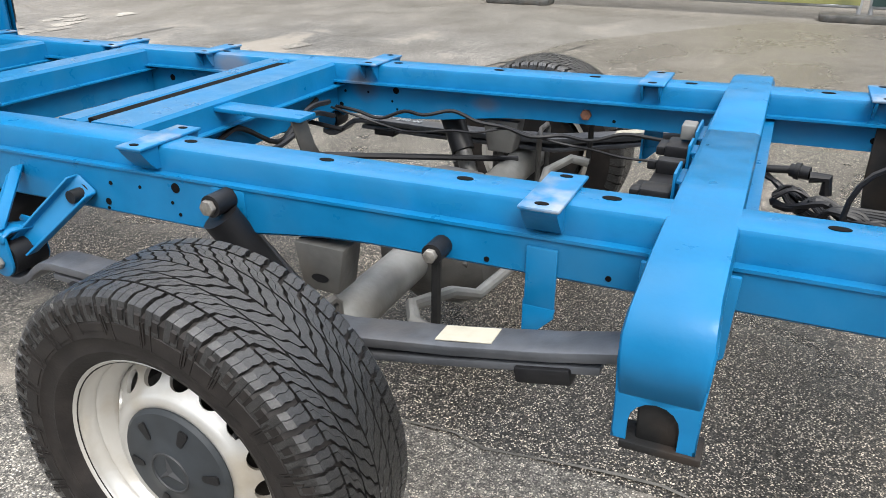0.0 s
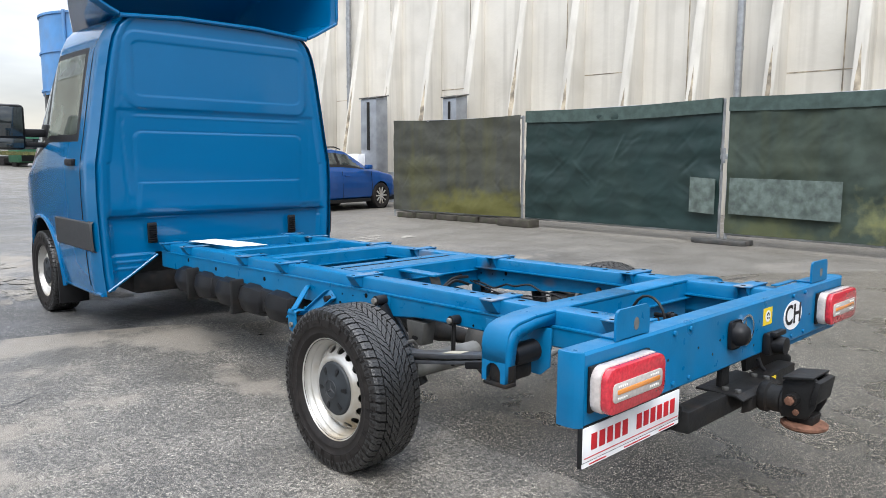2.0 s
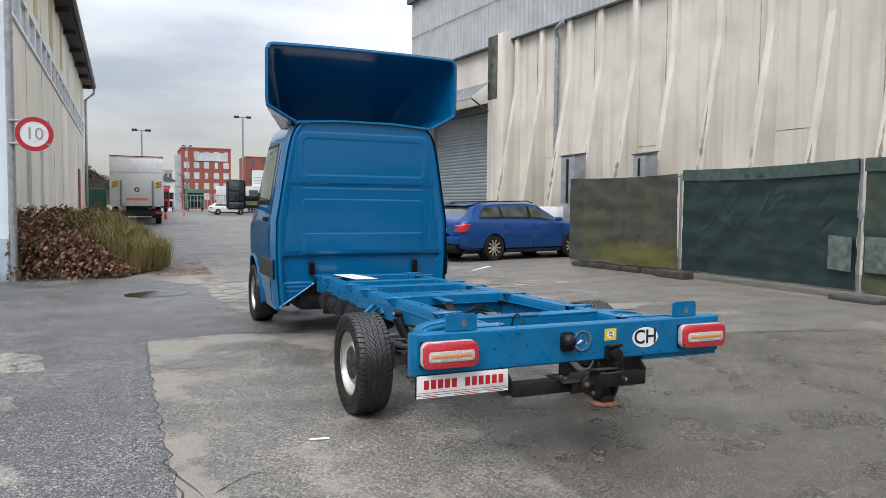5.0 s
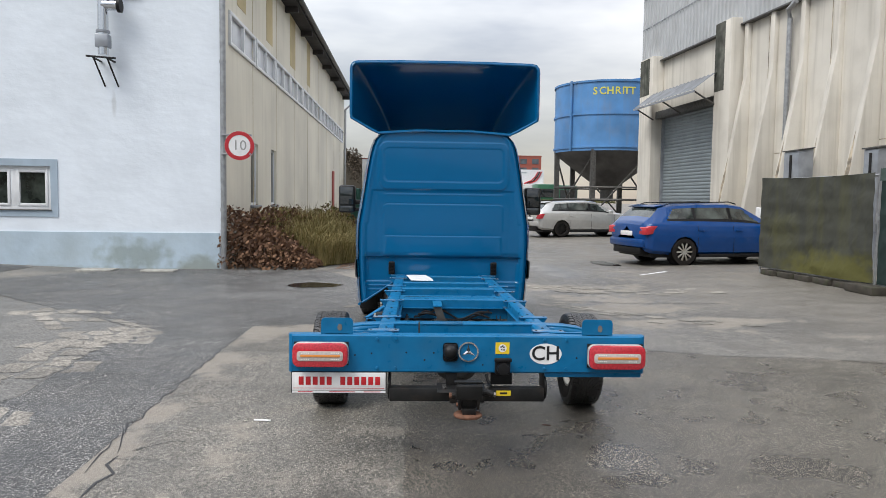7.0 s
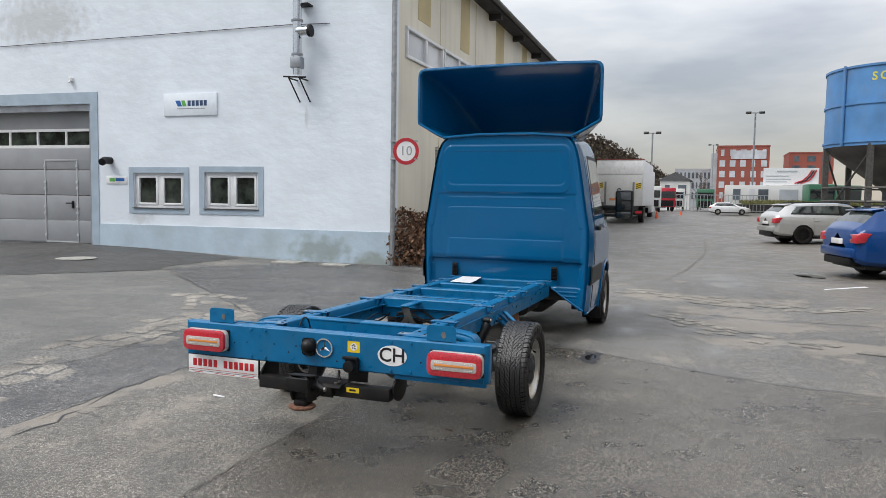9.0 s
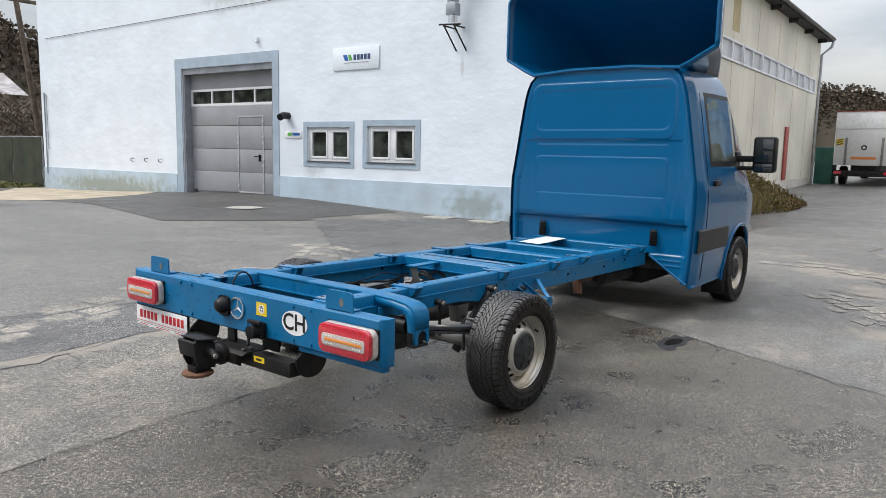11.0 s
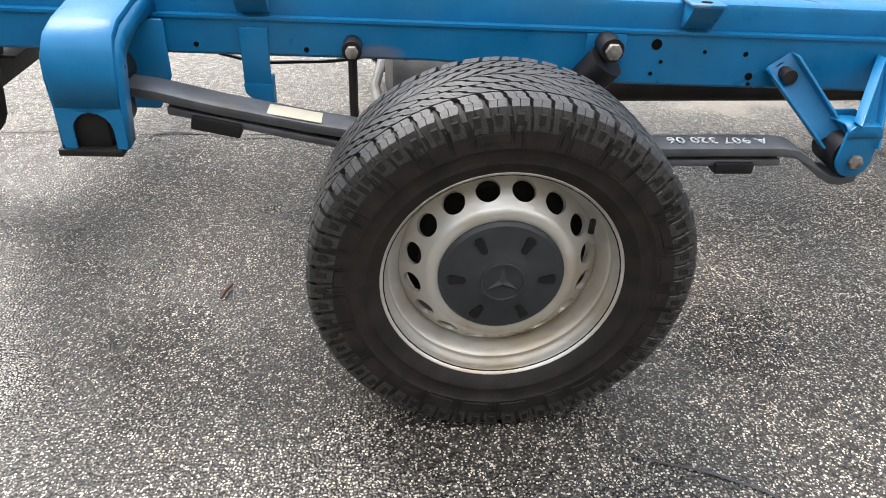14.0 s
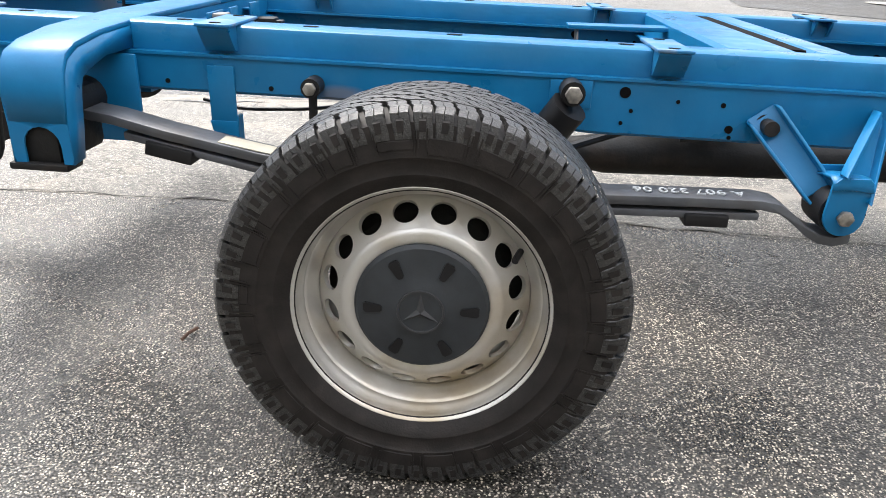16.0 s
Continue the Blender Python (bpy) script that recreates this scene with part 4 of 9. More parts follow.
part("guide_rail", Mesh().box((-20.98, 0.1, 0.3), (-20.9, 0.25, 4.95)), "zinc", shutter)
can = thing("door_canopy", "corrugated metal canopy over the roller shutter", "canopy", at=HB)
rows = []
for (y, z) in ((-1.15, 5.35), (-0.36, 5.95)):
    rows.append([(-20.95 + 0.15 * k, y, z + (0.03 if k % 2 else 0.0)) for k in range(36)])
part("sheet", Mesh().grid(rows), mat("dull_zinc_sheet", (0.20, 0.21, 0.225), 0.55, 0.3, vary=0.2, scale=2, streaks=0.3), can, smooth=0)
part("sheet_edge", Mesh().box((-20.95, -1.17, 5.27), (-15.7, -1.13, 5.34)), "zinc", can)
for x in (-20.8, -18.4, -15.85):
    part("strut", Mesh().tube([(x, -1.1, 5.33), (x, -0.34, 4.9)], 0.03, 8), "dark_grey_steel", can)
for x in (-12.2, -0.62, 10.5):
    dp = Mesh().tube([(x, -0.03, 0.0), (x, -0.03, 6.9), (x + 0.05, -0.12, 7.15), (x + 0.4, -0.12, 7.3)], 0.075, 14)
    for z in (1.4, 3.4, 5.4):
        dp.tube([(x, -0.03, z), (x, -0.03, z + 0.07)], 0.087, 14)
    solid("downpipe", dp, "galv", "grey zinc downpipe on the hall wall", "downpipe", "hall downpipes", at=HB)
for x0, x1, h in ((-10.45, -9.83, 2.95), (-7.42, -6.98, 2.82)):
    hood = thing("air_duct", "galvanised metal duct against the hall wall", "duct", "hall ducts", at=HB)
    part("casing", Mesh().prism([(-0.72, 0.9), (-1.15, 0.9), (-1.15, h - 0.06), (-0.72, h + 0.02)], "x", x0, x1, 0.01), "zinc", hood)
    part("lid", Mesh().prism([(-0.70, h + 0.022), (-1.18, h - 0.058), (-1.18, h - 0.03), (-0.70, h + 0.05)], "x", x0 - 0.04, x1 + 0.04), "dark_grey_steel", hood)
    part("louvre", Mesh().box((x0 + 0.42 * (x1 - x0), -1.165, 1.5), (x0 + 0.58 * (x1 - x0), -1.15, h - 0.15)), "black_steel", hood)
    part("leg", Mesh().box((x0, -1.1, -0.1), (x1, -0.2, 0.9)), "zinc", hood)
solid("wall_box", Mesh().box((-11.3, -1.4, 1.05), (-10.3, -0.9, 1.40), 0.02), "white", "white equipment box beside the hall wall", "box", at=HB)

# ---------------------------------------------------------------- site fence with tarps
FENCE = [(-8.72, 6.43), (-5.66, 6.80), (-2.14, 6.72), (1.36, 6.55), (4.86, 6.35), (8.3, 6.2), (11.7, 6.1), (15.2, 6.0)]
for k, (a, b) in enumerate(zip(FENCE, FENCE[1:])):
    A_, B_ = Vector((*a, 0)), Vector((*b, 0))
    d = (B_ - A_).normalized()
    nrm = Vector((d.y, -d.x, 0))
    ln = (B_ - A_).length
    za, zb = ground_z(*a) + 0.12, ground_z(*b) + 0.12
    H_ = 1.70 if k == 0 else 1.76
    ob = thing("construction_fence", ("mesh fence panel covered with mossy olive netting" if k in (0,) else "mesh fence panel with worn mossy green tarp toned for the lit grass behind" if k == 2 else "mesh fence panel covered with dark green tarp"), "fence", "site fence panels")
    fr = Mesh()
    e = d * 0.05
    A1, B1 = A_ + e, B_ - e
    for P_, Q_ in (((*A1.xy, za - 0.1), (*A1.xy, za + H_ + 0.03)), ((*B1.xy, zb - 0.1), (*B1.xy, zb + H_ + 0.03)), ((*A1.xy, za + H_), (*B1.xy, zb + H_)), ((*A1.xy, za + 0.02), (*B1.xy, zb + 0.02))):
        fr.tube([P_, Q_], 0.021, 8)
    part("frame", fr, "galv", ob)
    rows = []
    cr_k = random.Random(40 + k)
    creases = []
    for c_i in range(26):
        cx_, ct_ = cr_k.choice((0.12, 0.3, 0.62, 0.85)) + cr_k.gauss(0, 0.07), cr_k.uniform(0.25, 0.95)
        an_ = cr_k.choice((0.6, 0.9, 2.2, 2.5)) + cr_k.gauss(0, 0.2)
        creases.append((cx_ * 3.4, ct_ * 1.83, math.cos(an_), math.sin(an_), cr_k.uniform(0.12, 0.34), cr_k.uniform(-0.016, 0.02)))
    for i in range(61):
        t = i / 60
        row = []
        for j in range(171):
            s = j / 170
            base_ = A1.lerp(B1, s)
            z = (za * (1 - s) + zb * s) + 0.03 + (H_ + 0.01) * t
            off = 0.035 + 0.022 * noise.noise(Vector((s * 9 + 17 * k, t * 5, 0))) + 0.02 * noise.noise(Vector((s * 3, t * 9 + 5 * k, 3)))
            # ridged folds pulled from the ties
            f1 = 1 - abs(noise.noise(Vector((s * 7 + t * 4 + 3 * k, t * 5 - s * 3, 1.5 + k)))) * 2.2
            off += 0.006 * max(0.0, f1) ** 3 * (0.4 if k in (0, 2) else 1.0)
            f2 = 1 - abs(noise.noise(Vector((s * 13 - t * 9, t * 8 + s * 5 + 7 * k, 4.5)))) * 2.6
            off += 0.004 * max(0.0, f2) ** 3
            if k < 4:
                for cx_, cz_, ux_, uz_, ln_, am_ in creases:
                    px_, pz_ = s * 3.4 - cx_, t * 1.83 - cz_
                    al_, ac_ = px_ * ux_ + pz_ * uz_, px_ * uz_ - pz_ * ux_
                    if abs(al_) < ln_ and abs(ac_) < 0.08:
                        off += am_ * math.exp(-(ac_ / 0.02) ** 2) * (1 - (al_ / ln_) ** 2) * (0.5 if k in (0, 2) else 1.0)
            if k == 0 and s > 0.6:
                off += 0.05 * max(0, math.sin((s - 0.6) * 8 - t * 2.2))
            sag = 0.03 * math.sin(math.pi * s) if i == 60 else 0
            row.append((base_.x + nrm.x * off, base_.y + nrm.y * off, z - sag))
        rows.append(row)
    part("tarp", Mesh().grid(rows), "tarp_old" if k == 0 else "tarp_net" if k == 2 else "tarp", ob, smooth=60)
    hem = Mesh()
    hem.grid([[(A1.x + (B1.x - A1.x) * j / 40 + nrm.x * (0.062 + 0.006 * math.sin(j * 1.7 + k)), A1.y + (B1.y - A1.y) * j / 40 + nrm.y * (0.062 + 0.006 * math.sin(j * 1.7 + k)), za * (1 - j / 40) + zb * j / 40 + H_ + q - 0.03 * math.sin(math.pi * j / 40)) for j in range(41)] for q in (-0.14 - 0.012 * (k % 2), -0.07, 0.035)])
    if k:
        part("hem", hem, "tarp_hem", ob, "thin net hem along the top of the tarp", smooth=60)
    wires = Mesh()
    for j in range(1, 16):
        s = j / 16
        P_ = A1.lerp(B1, s)
        wires.tube([(P_.x, P_.y, za + 0.02), (P_.x, P_.y, za + H_)], 0.003, 4)
    part("mesh_wires", wires, "galv", ob)
    ft = Mesh()
    zc = ground_z(*b)
    if k == 0:
        ft.box((b[0] - 0.35, b[1] - 0.30, zc), (b[0] + 0.35, b[1] - 0.02, zc + 0.13), 0.015)
        solid("ballast_block", ft, "kerb_block", "weathered timber block under the fence post", "ballast block", "fence ballast blocks")
    else:
        ft.prism([(b[0] - 0.38, b[1] - 0.12), (b[0] - 0.3, b[1] - 0.17), (b[0] + 0.3, b[1] - 0.17), (b[0] + 0.38, b[1] - 0.12), (b[0] + 0.38, b[1] + 0.12), (b[0] - 0.38, b[1] + 0.12)], "z", zc, zc + 0.07, 0.015)
        solid("ballast_block", ft, "dark_grey_steel", "dark rubber fence foot under the post", "ballast block", "fence ballast blocks")
    part("clamp", Mesh().box((b[0] - 0.06, b[1] - 0.04, zb + 1.0), (b[0] + 0.06, b[1] + 0.04, zb + 1.07), 0.01).tube([(b[0], b[1] - 0.05, zb + 0.95), (b[0], b[1] - 0.05, zb + 1.15)], 0.02, 8), "galv", ob)
# paper banner seen on the third tarp
P0, P1 = Vector((*FENCE[2], 0)), Vector((*FENCE[3], 0))
d = (P1 - P0).normalized()
bn = Mesh()
for s0, s1, off in ((-0.45, -0.08, 0.10), (0.12, 1.50, 0.10)):
    a, b = P0 + d * s0, P0 + d * s1
    bn.add([(a.x, a.y - off, 0.55), (b.x, b.y - off, 0.53), (b.x, b.y - off, 1.0), (a.x, a.y - off, 1.02), (a.x, a.y - off + 0.004, 0.55), (b.x, b.y - off + 0.004, 0.53), (b.x, b.y - off + 0.004, 1.0), (a.x, a.y - off + 0.004, 1.02)],
           [(0, 1, 2, 3), (7, 6, 5, 4), (0, 4, 5, 1), (3, 2, 6, 7)])
solid("faded_banner", bn, mat("faded_banner", (0.11, 0.14, 0.125), 0.7, vary=0.35, scale=9, dirt=0.6, dirt_color=(0.05, 0.07, 0.055), dirt_scale=11), "faded translucent banner sheet tied on the fence", "banner")
for k in range(5):
    pl = Mesh()
    x = -8.35 + 0.5 * k
    y = 6.55 + 0.06 * k
    zc = ground_z(x, y)
    pl.box((x - 0.22, y - 0.15, zc), (x + 0.22, y + 0.5, zc + 0.10), 0.01)
    solid("timber_block", pl, "kerb_block", "dark weathered timber under the fence", "timber block", "timbers under the fence")


# ---------------------------------------------------------------- the truck
# forward is -x; rear axle at x = 0, front axle at FA; the empty frame dips slightly to the front
FA = -4.05
SLOPE = Matrix(((1, 0, 0, 0), (0, 1, 0, 0), (0.018, 0, 1, -0.018 * 0.35), (0, 0, 0, 1)))
truck = thing("chassis_cab_truck", "blue chassis cab truck with bare rear frame and roof deflector", "truck")


def bpart(name, mesh, material, parent=None, label="", smooth=35):
    """A part in the frame's own level, laid onto the slope."""
    mesh.bm.transform(SLOPE)
    return part(name, mesh, material, parent or truck, label, smooth)


TOP = 0.704           # top of the frame
LEDGE = TOP - 0.055
BOT = TOP - 0.168
RI, RO = 0.418, 0.512   # upper rail, inside and outside


def hatted(mesh, y0, y1, x0, x1, ledge_in=0.02, ledge_out=0.02):
    """A rail along x: upper hat, flange, lower web."""
    s = 1 if y1 > 0 else -1
    a, b = min(abs(y0), abs(y1)), max(abs(y0), abs(y1))
    prof = [(a, LEDGE), (a, TOP - 0.012), (a + 0.004, TOP - 0.004), (a + 0.012, TOP), (b - 0.012, TOP), (b - 0.004, TOP - 0.004), (b, TOP - 0.012), (b, LEDGE)]
    mesh.prism([(s * p, q) for p, q in prof], "x", x0, x1)
    mesh.prism([(s * p, q) for p, q in ((a - ledge_in, LEDGE - 0.006), (a - ledge_in, LEDGE), (b + ledge_out, LEDGE), (b + ledge_out, LEDGE - 0.006))], "x", x0, x1)
    # the lower web is arched over the axle and shallower behind it
    rows = []
    for x in [x0, -0.6, -0.3, -0.2, -0.1, 0.0, 0.1, 0.2, x1]:
        zb = BOT + 0.036 * smooth_step((x + 0.32) / 0.42)
        rows.append([(x, s * p, q) for p, q in ((b - 0.075, LEDGE - 0.006), (b - 0.075, zb), (b + ledge_out - 0.010, zb), (b + ledge_out - 0.004, zb + 0.006), (b + ledge_out - 0.004, LEDGE - 0.006))])
    mesh.grid(rows)
    mesh.add(rows[-1], [(0, 1, 2, 3, 4)])
    return mesh


for s in (-1, 1):
    rail = bpart("frame_rail", hatted(Mesh(), s * RI, s * RO, -2.74, 1.105), "frame_paint", label="blue painted hat section frame rail")
    # holes along the top and in the web, their shade painted as dark discs
    for x in (-1.75, -1.05, -0.36, -0.02, 0.27, 0.53, 0.86):
        pts = [(x + 0.016 * math.cos(a), s * (RI + 0.045) + 0.009 * math.sin(a)) for a in [2 * math.pi * k / 14 for k in range(14)]]
        bpart("bolt_hole", Mesh().prism(pts, "z", TOP - 0.004, TOP + 0.0012), "hole", rail)
    for x, z, r in ((-0.358, 0.622, 0.011), (-0.566, 0.562, 0.008), (-0.461, 0.610, 0.004), (-0.548, 0.608, 0.005), (-0.373, 0.587, 0.004), (-0.356, 0.562, 0.004), (-0.569, 0.546, 0.004), (0.55, 0.592, 0.005), (0.34, 0.588, 0.005), (-1.3, 0.60, 0.012), (-1.9, 0.6, 0.012), (0.98, 0.60, 0.008), (-2.3, 0.62, 0.012)):
        pts = [(x + r * math.cos(a), z + r * math.sin(a)) for a in [2 * math.pi * k / 14 for k in range(14)]]
        for y0, y1 in ((RO + 0.015, RO + 0.0175), (RO - 0.0755, RO - 0.072)):
            bpart("bolt_hole", Mesh().prism(pts, "y", s * y0, s * y1), "hole", rail)

# crossmembers
def crossmember(x0, x1, z_top=TOP, depth=0.07, deep=True):
    m_ = Mesh()
    y = RI - 0.001
    prof = [(x0, z_top - depth), (x0, z_top - 0.01), (x0 + 0.008, z_top - 0.001), (x1 - 0.008, z_top - 0.001), (x1, z_top - 0.01), (x1, z_top - depth)]
    m_.prism(prof, "y", -y, y)
    m_.prism([(x0 - 0.022, z_top - depth - 0.005), (x0 - 0.022, z_top - depth), (x1 + 0.022, z_top - depth), (x1 + 0.022, z_top - depth - 0.005)], "y", -y - 0.018, y + 0.018)
    if deep:
        m_.prism([(x0 + 0.01, BOT + 0.01), (x0 + 0.01, z_top - depth - 0.005), (x1 - 0.01, z_top - depth - 0.005), (x1 - 0.01, BOT + 0.01)], "y", -y - 0.018, y + 0.018)
    return m_


bpart("crossmember", crossmember(0.622, 0.728), "frame_paint", label="blue rear crossmember over the spring hangers")
bpart("crossmember", crossmember(-0.715, -0.568), "frame_paint", label="blue middle crossmember")
bpart("crossmember", crossmember(-0.825, -0.752, deep=False), "frame_paint", label="blue narrow crossmember beside the slot")
# Nearly flush black strip stands in for the shade down the slot.
bpart("slot_gap", Mesh().box((-0.751, -0.39, TOP - 0.045), (-0.716, 0.36, TOP - 0.0035)), "hole", label="black strip painting the shade in the slot between the crossmembers")
bpart("crossmember", crossmember(-1.51, -1.39), "frame_paint", label="blue crossmember")
bpart("crossmember", crossmember(-2.02, -1.93), "frame_paint", label="blue crossmember")
bpart("crossmember", crossmember(-2.70, -2.60, deep=False), "frame_paint", label="blue front crossmember at the cab")

# body mounting tabs on the rails
for s in (-1, 1):
    for x in (0.985, 0.437, -0.435, -1.10, -1.55, -2.32, -2.66):
        t = Mesh()
        t.box((x - 0.035, min(s * 0.385, s * 0.565), TOP), (x + 0.035, max(s * 0.385, s * 0.565), TOP + 0.007), 0.003)
        top = bpart("mounting_tab", t, "worn_tab", label="worn steel mounting tab across the rail")
        t = Mesh()
        for e in (0.512, ):
            t.prism([(s * e, TOP - 0.048), (s * (e + 0.012), TOP - 0.048), (s * (e + 0.032), TOP - 0.026), (s * (e + 0.048), TOP - 0.004), (s * (e + 0.048), TOP - 0.0005), (s * e, TOP - 0.0005)], "x", x - 0.030, x + 0.030)
        bpart("tab_foot", t, "frame_paint", top, "blue tab foot")
        for e in (-0.026, 0.020):
            t = Mesh()
            t.prism([(s * 0.416, TOP - 0.045), (s * 0.410, TOP - 0.045), (s * 0.392, TOP - 0.02), (s * 0.387, TOP - 0.0005), (s * 0.416, TOP - 0.0005)], "x", x + e, x + e + 0.006)
            bpart("tab_foot", t, "frame_paint", top)
        # Dark ovals paint the shade in the slots of the tab.
        for y in (0.405, 0.545):
            t = Mesh().prism([(x + 0.012 * math.cos(a), s * y + 0.007 * math.sin(a)) for a in [2 * math.pi * k / 10 for k in range(10)]], "z", TOP + 0.006, TOP + 0.0082)
            bpart("slot", t, "hole", top)

# rear lamp beam
beam = bpart("rear_beam", Mesh().prism([(1.105, 0.700), (1.105, 0.712), (1.172, 0.712), (1.18, 0.704), (1.18, 0.512), (1.172, 0.504), (1.105, 0.504), (1.105, 0.516), (1.168, 0.516), (1.168, 0.700)], "y", -0.960, 0.960), "frame_paint", label="blue rear lamp beam")
for s in (-1, 1):
    bpart("end_cap", Mesh().prism([(1.105, s * 0.961), (1.105, s * 0.984), (1.146, s * 0.984), (1.160, s * 0.981), (1.172, s * 0.973), (1.1805, s * 0.961)], "z", 0.503, 0.713, 0.003), "frame_paint", beam)
for y in (-0.50, -0.40, 0.42, 0.54):
    for z in (0.69, 0.53):
        bpart("bolt", Mesh().disc_bolt((1.18, y, z), "x", 0.009, 0.008), "frame_paint", beam)
# Black discs on the beam paint the shade in its screw holes.
for y, z in ((-0.62, 0.6), (-0.34, 0.615), (-0.19, 0.615), (-0.24, 0.575), (-0.53, 0.61), (0.08, 0.55), (0.6, 0.59)):
    bpart("screw_hole", Mesh().disc_bolt((1.18, y, z), "x", 0.005, 0.0012, 10), "black_steel", beam)
bpart("lower_flange", Mesh().box((1.12, 0.43, 0.478), (1.16, 0.968, 0.502), 0.003), "frame_paint", beam, "blue lower flange strip")
for s, y0, y1 in ((-1, -0.806, -0.632), (1, 0.628, 0.798)):
    t = Mesh()
    c_, r_ = 0.018, 0.016
    t.prism([(y0, 0.714), (y1, 0.714), (y1, 0.782), (y1 - c_ * 0.3, 0.797), (y1 - c_, 0.803), (y0 + c_, 0.803), (y0 + c_ * 0.3, 0.797), (y0, 0.782)], "x", 1.164, 1.172)
    t.box((1.10, y0 + 0.02, 0.7125), (1.172, y1 - 0.02, 0.719), 0.002)
    t.box((1.075, min(s * 0.46, s * 0.66), 0.7125), (1.10, max(s * 0.46, s * 0.66), 0.719), 0.002)
    br_ = bpart("upright_tab", t, "frame_paint", beam, "blue upright bracket tab")
    yc = (y0 + y1) / 2
    bpart("tab_hole", Mesh().prism([(yc + 0.015 + 0.013 * math.cos(a), 0.752 + 0.019 * math.sin(a)) for a in [2 * math.pi * k / 16 for k in range(16)]], "x", 1.172, 1.1735), "light_grey_steel", br_)


def tail_lamp(y0, y1, z0, z1, lens_side):
    """A rounded red lamp with a clear bar and an amber strip, in a black tray."""
    lamp = bpart("tail_lamp", Mesh().box((1.18, y0 + 0.002, z0 + 0.002), (1.192, y1 - 0.002, z1 - 0.002), 0.004), "black_plastic", label="red tail lamp with clear bar and amber strip")
    def slab(a0, a1, b0, b1, x0, x1, r):
        pts = []
        for cx, cz, q in ((a1 - r, b1 - r, 0), (a0 + r, b1 - r, 1), (a0 + r, b0 + r, 2), (a1 - r, b0 + r, 3)):
            for k in range(5):
                an = math.pi / 2 * (q + k / 4)
                pts.append((cx + r * math.cos(an), cz + r * math.sin(an)))
        return Mesh().prism(pts, "x", x0, x1, min(0.007, (x1 - x0) * 0.35))
    bpart("lamp_side", slab(y0, y1, z0, z1, 1.188, 1.222, 0.036), "lamp_clear", lamp, "milky clear lamp side")
    bpart("lens", slab(y0 + 0.002, y1 - 0.002, z0 + 0.002, z1 - 0.002, 1.221, 1.245, 0.036), "lamp_red", lamp, "red lens")
    w_, h_ = y1 - y0, z1 - z0
    bpart("clear_bar", slab(y0 + 0.09 * w_, y1 - 0.09 * w_, z0 + 0.27 * h_, z1 - 0.33 * h_, 1.244, 1.248, 0.014), "lamp_clear", lamp, "clear bar")
    bpart("amber_strip", slab(y0 + 0.15 * w_, y1 - 0.14 * w_, z0 + 0.43 * h_, z0 + 0.53 * h_, 1.247, 1.250, 0.004), "lamp_amber", lamp, "amber strip")
    for end in (0.17, 0.70):
        for row_z in (0.345, 0.59):
            leds = Mesh()
            for k in range(5):
                yy = y0 + (end + 0.032 * k) * w_
                leds.box((1.2475, yy - 0.0025, z0 + row_z * h_ - 0.003), (1.2495, yy + 0.0025, z0 + row_z * h_ + 0.003), 0.001)
            bpart("led_row", leds, "lamp_led", lamp, "row of pale light diodes")


tail_lamp(-0.952, -0.652, 0.542, 0.676, -1)
tail_lamp(0.654, 0.968, 0.537, 0.673, 1)

# dealer plate: lettering of the firm's name is given as bars
pl = bpart("plate_holder", Mesh().box((1.165, -0.968, 0.388), (1.178, -0.447, 0.508), 0.004), "black_plastic", label="black plate holder")
bpart("plate", Mesh().box((1.178, -0.962, 0.405), (1.1815, -0.452, 0.503), 0.002), "white", pl, "white dealer plate with red bars")
y = -0.925
for k, ch in enumerate("11111 111111"):
    if ch == "1":
        bpart("red_bar", Mesh().box((1.1815, y, 0.434), (1.1828, y + 0.027, 0.480), 0.0004), "red_ink", pl)
        y += 0.038
    else:
        y += 0.036
bpart("red_border", Mesh().box((1.1815, -0.955, 0.415), (1.1825, -0.459, 0.4175)), "red_ink", pl)
bpart("white_strip", Mesh().box((1.178, -0.962, 0.390), (1.181, -0.452, 0.402)), "white", pl)
for y0, y1 in ((-0.93, -0.85), (-0.76, -0.62), (-0.57, -0.48)):
    bpart("strip_bar", Mesh().box((1.181, y0, 0.394), (1.1816, y1, 0.398)), "red_ink", pl)

# star ring badge, camera, label, CH oval, socket
sx = Matrix.Translation((1.181, 0.0, 0.622))
badge = bpart("badge", put(disc_x(0.048, 0.056, 0.0, 0.008), sx), "chrome", label="chrome ring badge with three spokes")
sp = Mesh()
for a in (90, 210, 330):
    d_ = Vector((0, math.cos(radians(a)), math.sin(radians(a))))
    n_ = Vector((0, -d_.z, d_.y))
    q = [Vector((0.001, 0, 0)) + n_ * 0.011, Vector((0.001, 0, 0)) - n_ * 0.011, d_ * 0.050, Vector((0.008, 0, 0))]
    sp.add([tuple(v) for v in q], [(0, 2, 3), (1, 3, 2), (0, 3, 1), (0, 1, 2)])
bpart("spoke", put(sp, sx), "chrome", badge)
bpart("badge_field", put(disc_x(0, 0.049, -0.0005, 0.0015), sx), "frame_paint", badge)
rc = bpart("rear_camera", Mesh().box((1.18, -0.140, 0.570), (1.20, -0.058, 0.672), 0.016), "black_plastic", label="black rear view camera")
cm = Mesh()
cm.lathe([(0.0, 0.046), (0.016, 0.044), (0.030, 0.036), (0.039, 0.020), (0.041, 0.0)], 24, Matrix.Translation((1.196, -0.099, 0.624)) @ Euler((0, 0, radians(-90))).to_matrix().to_4x4())
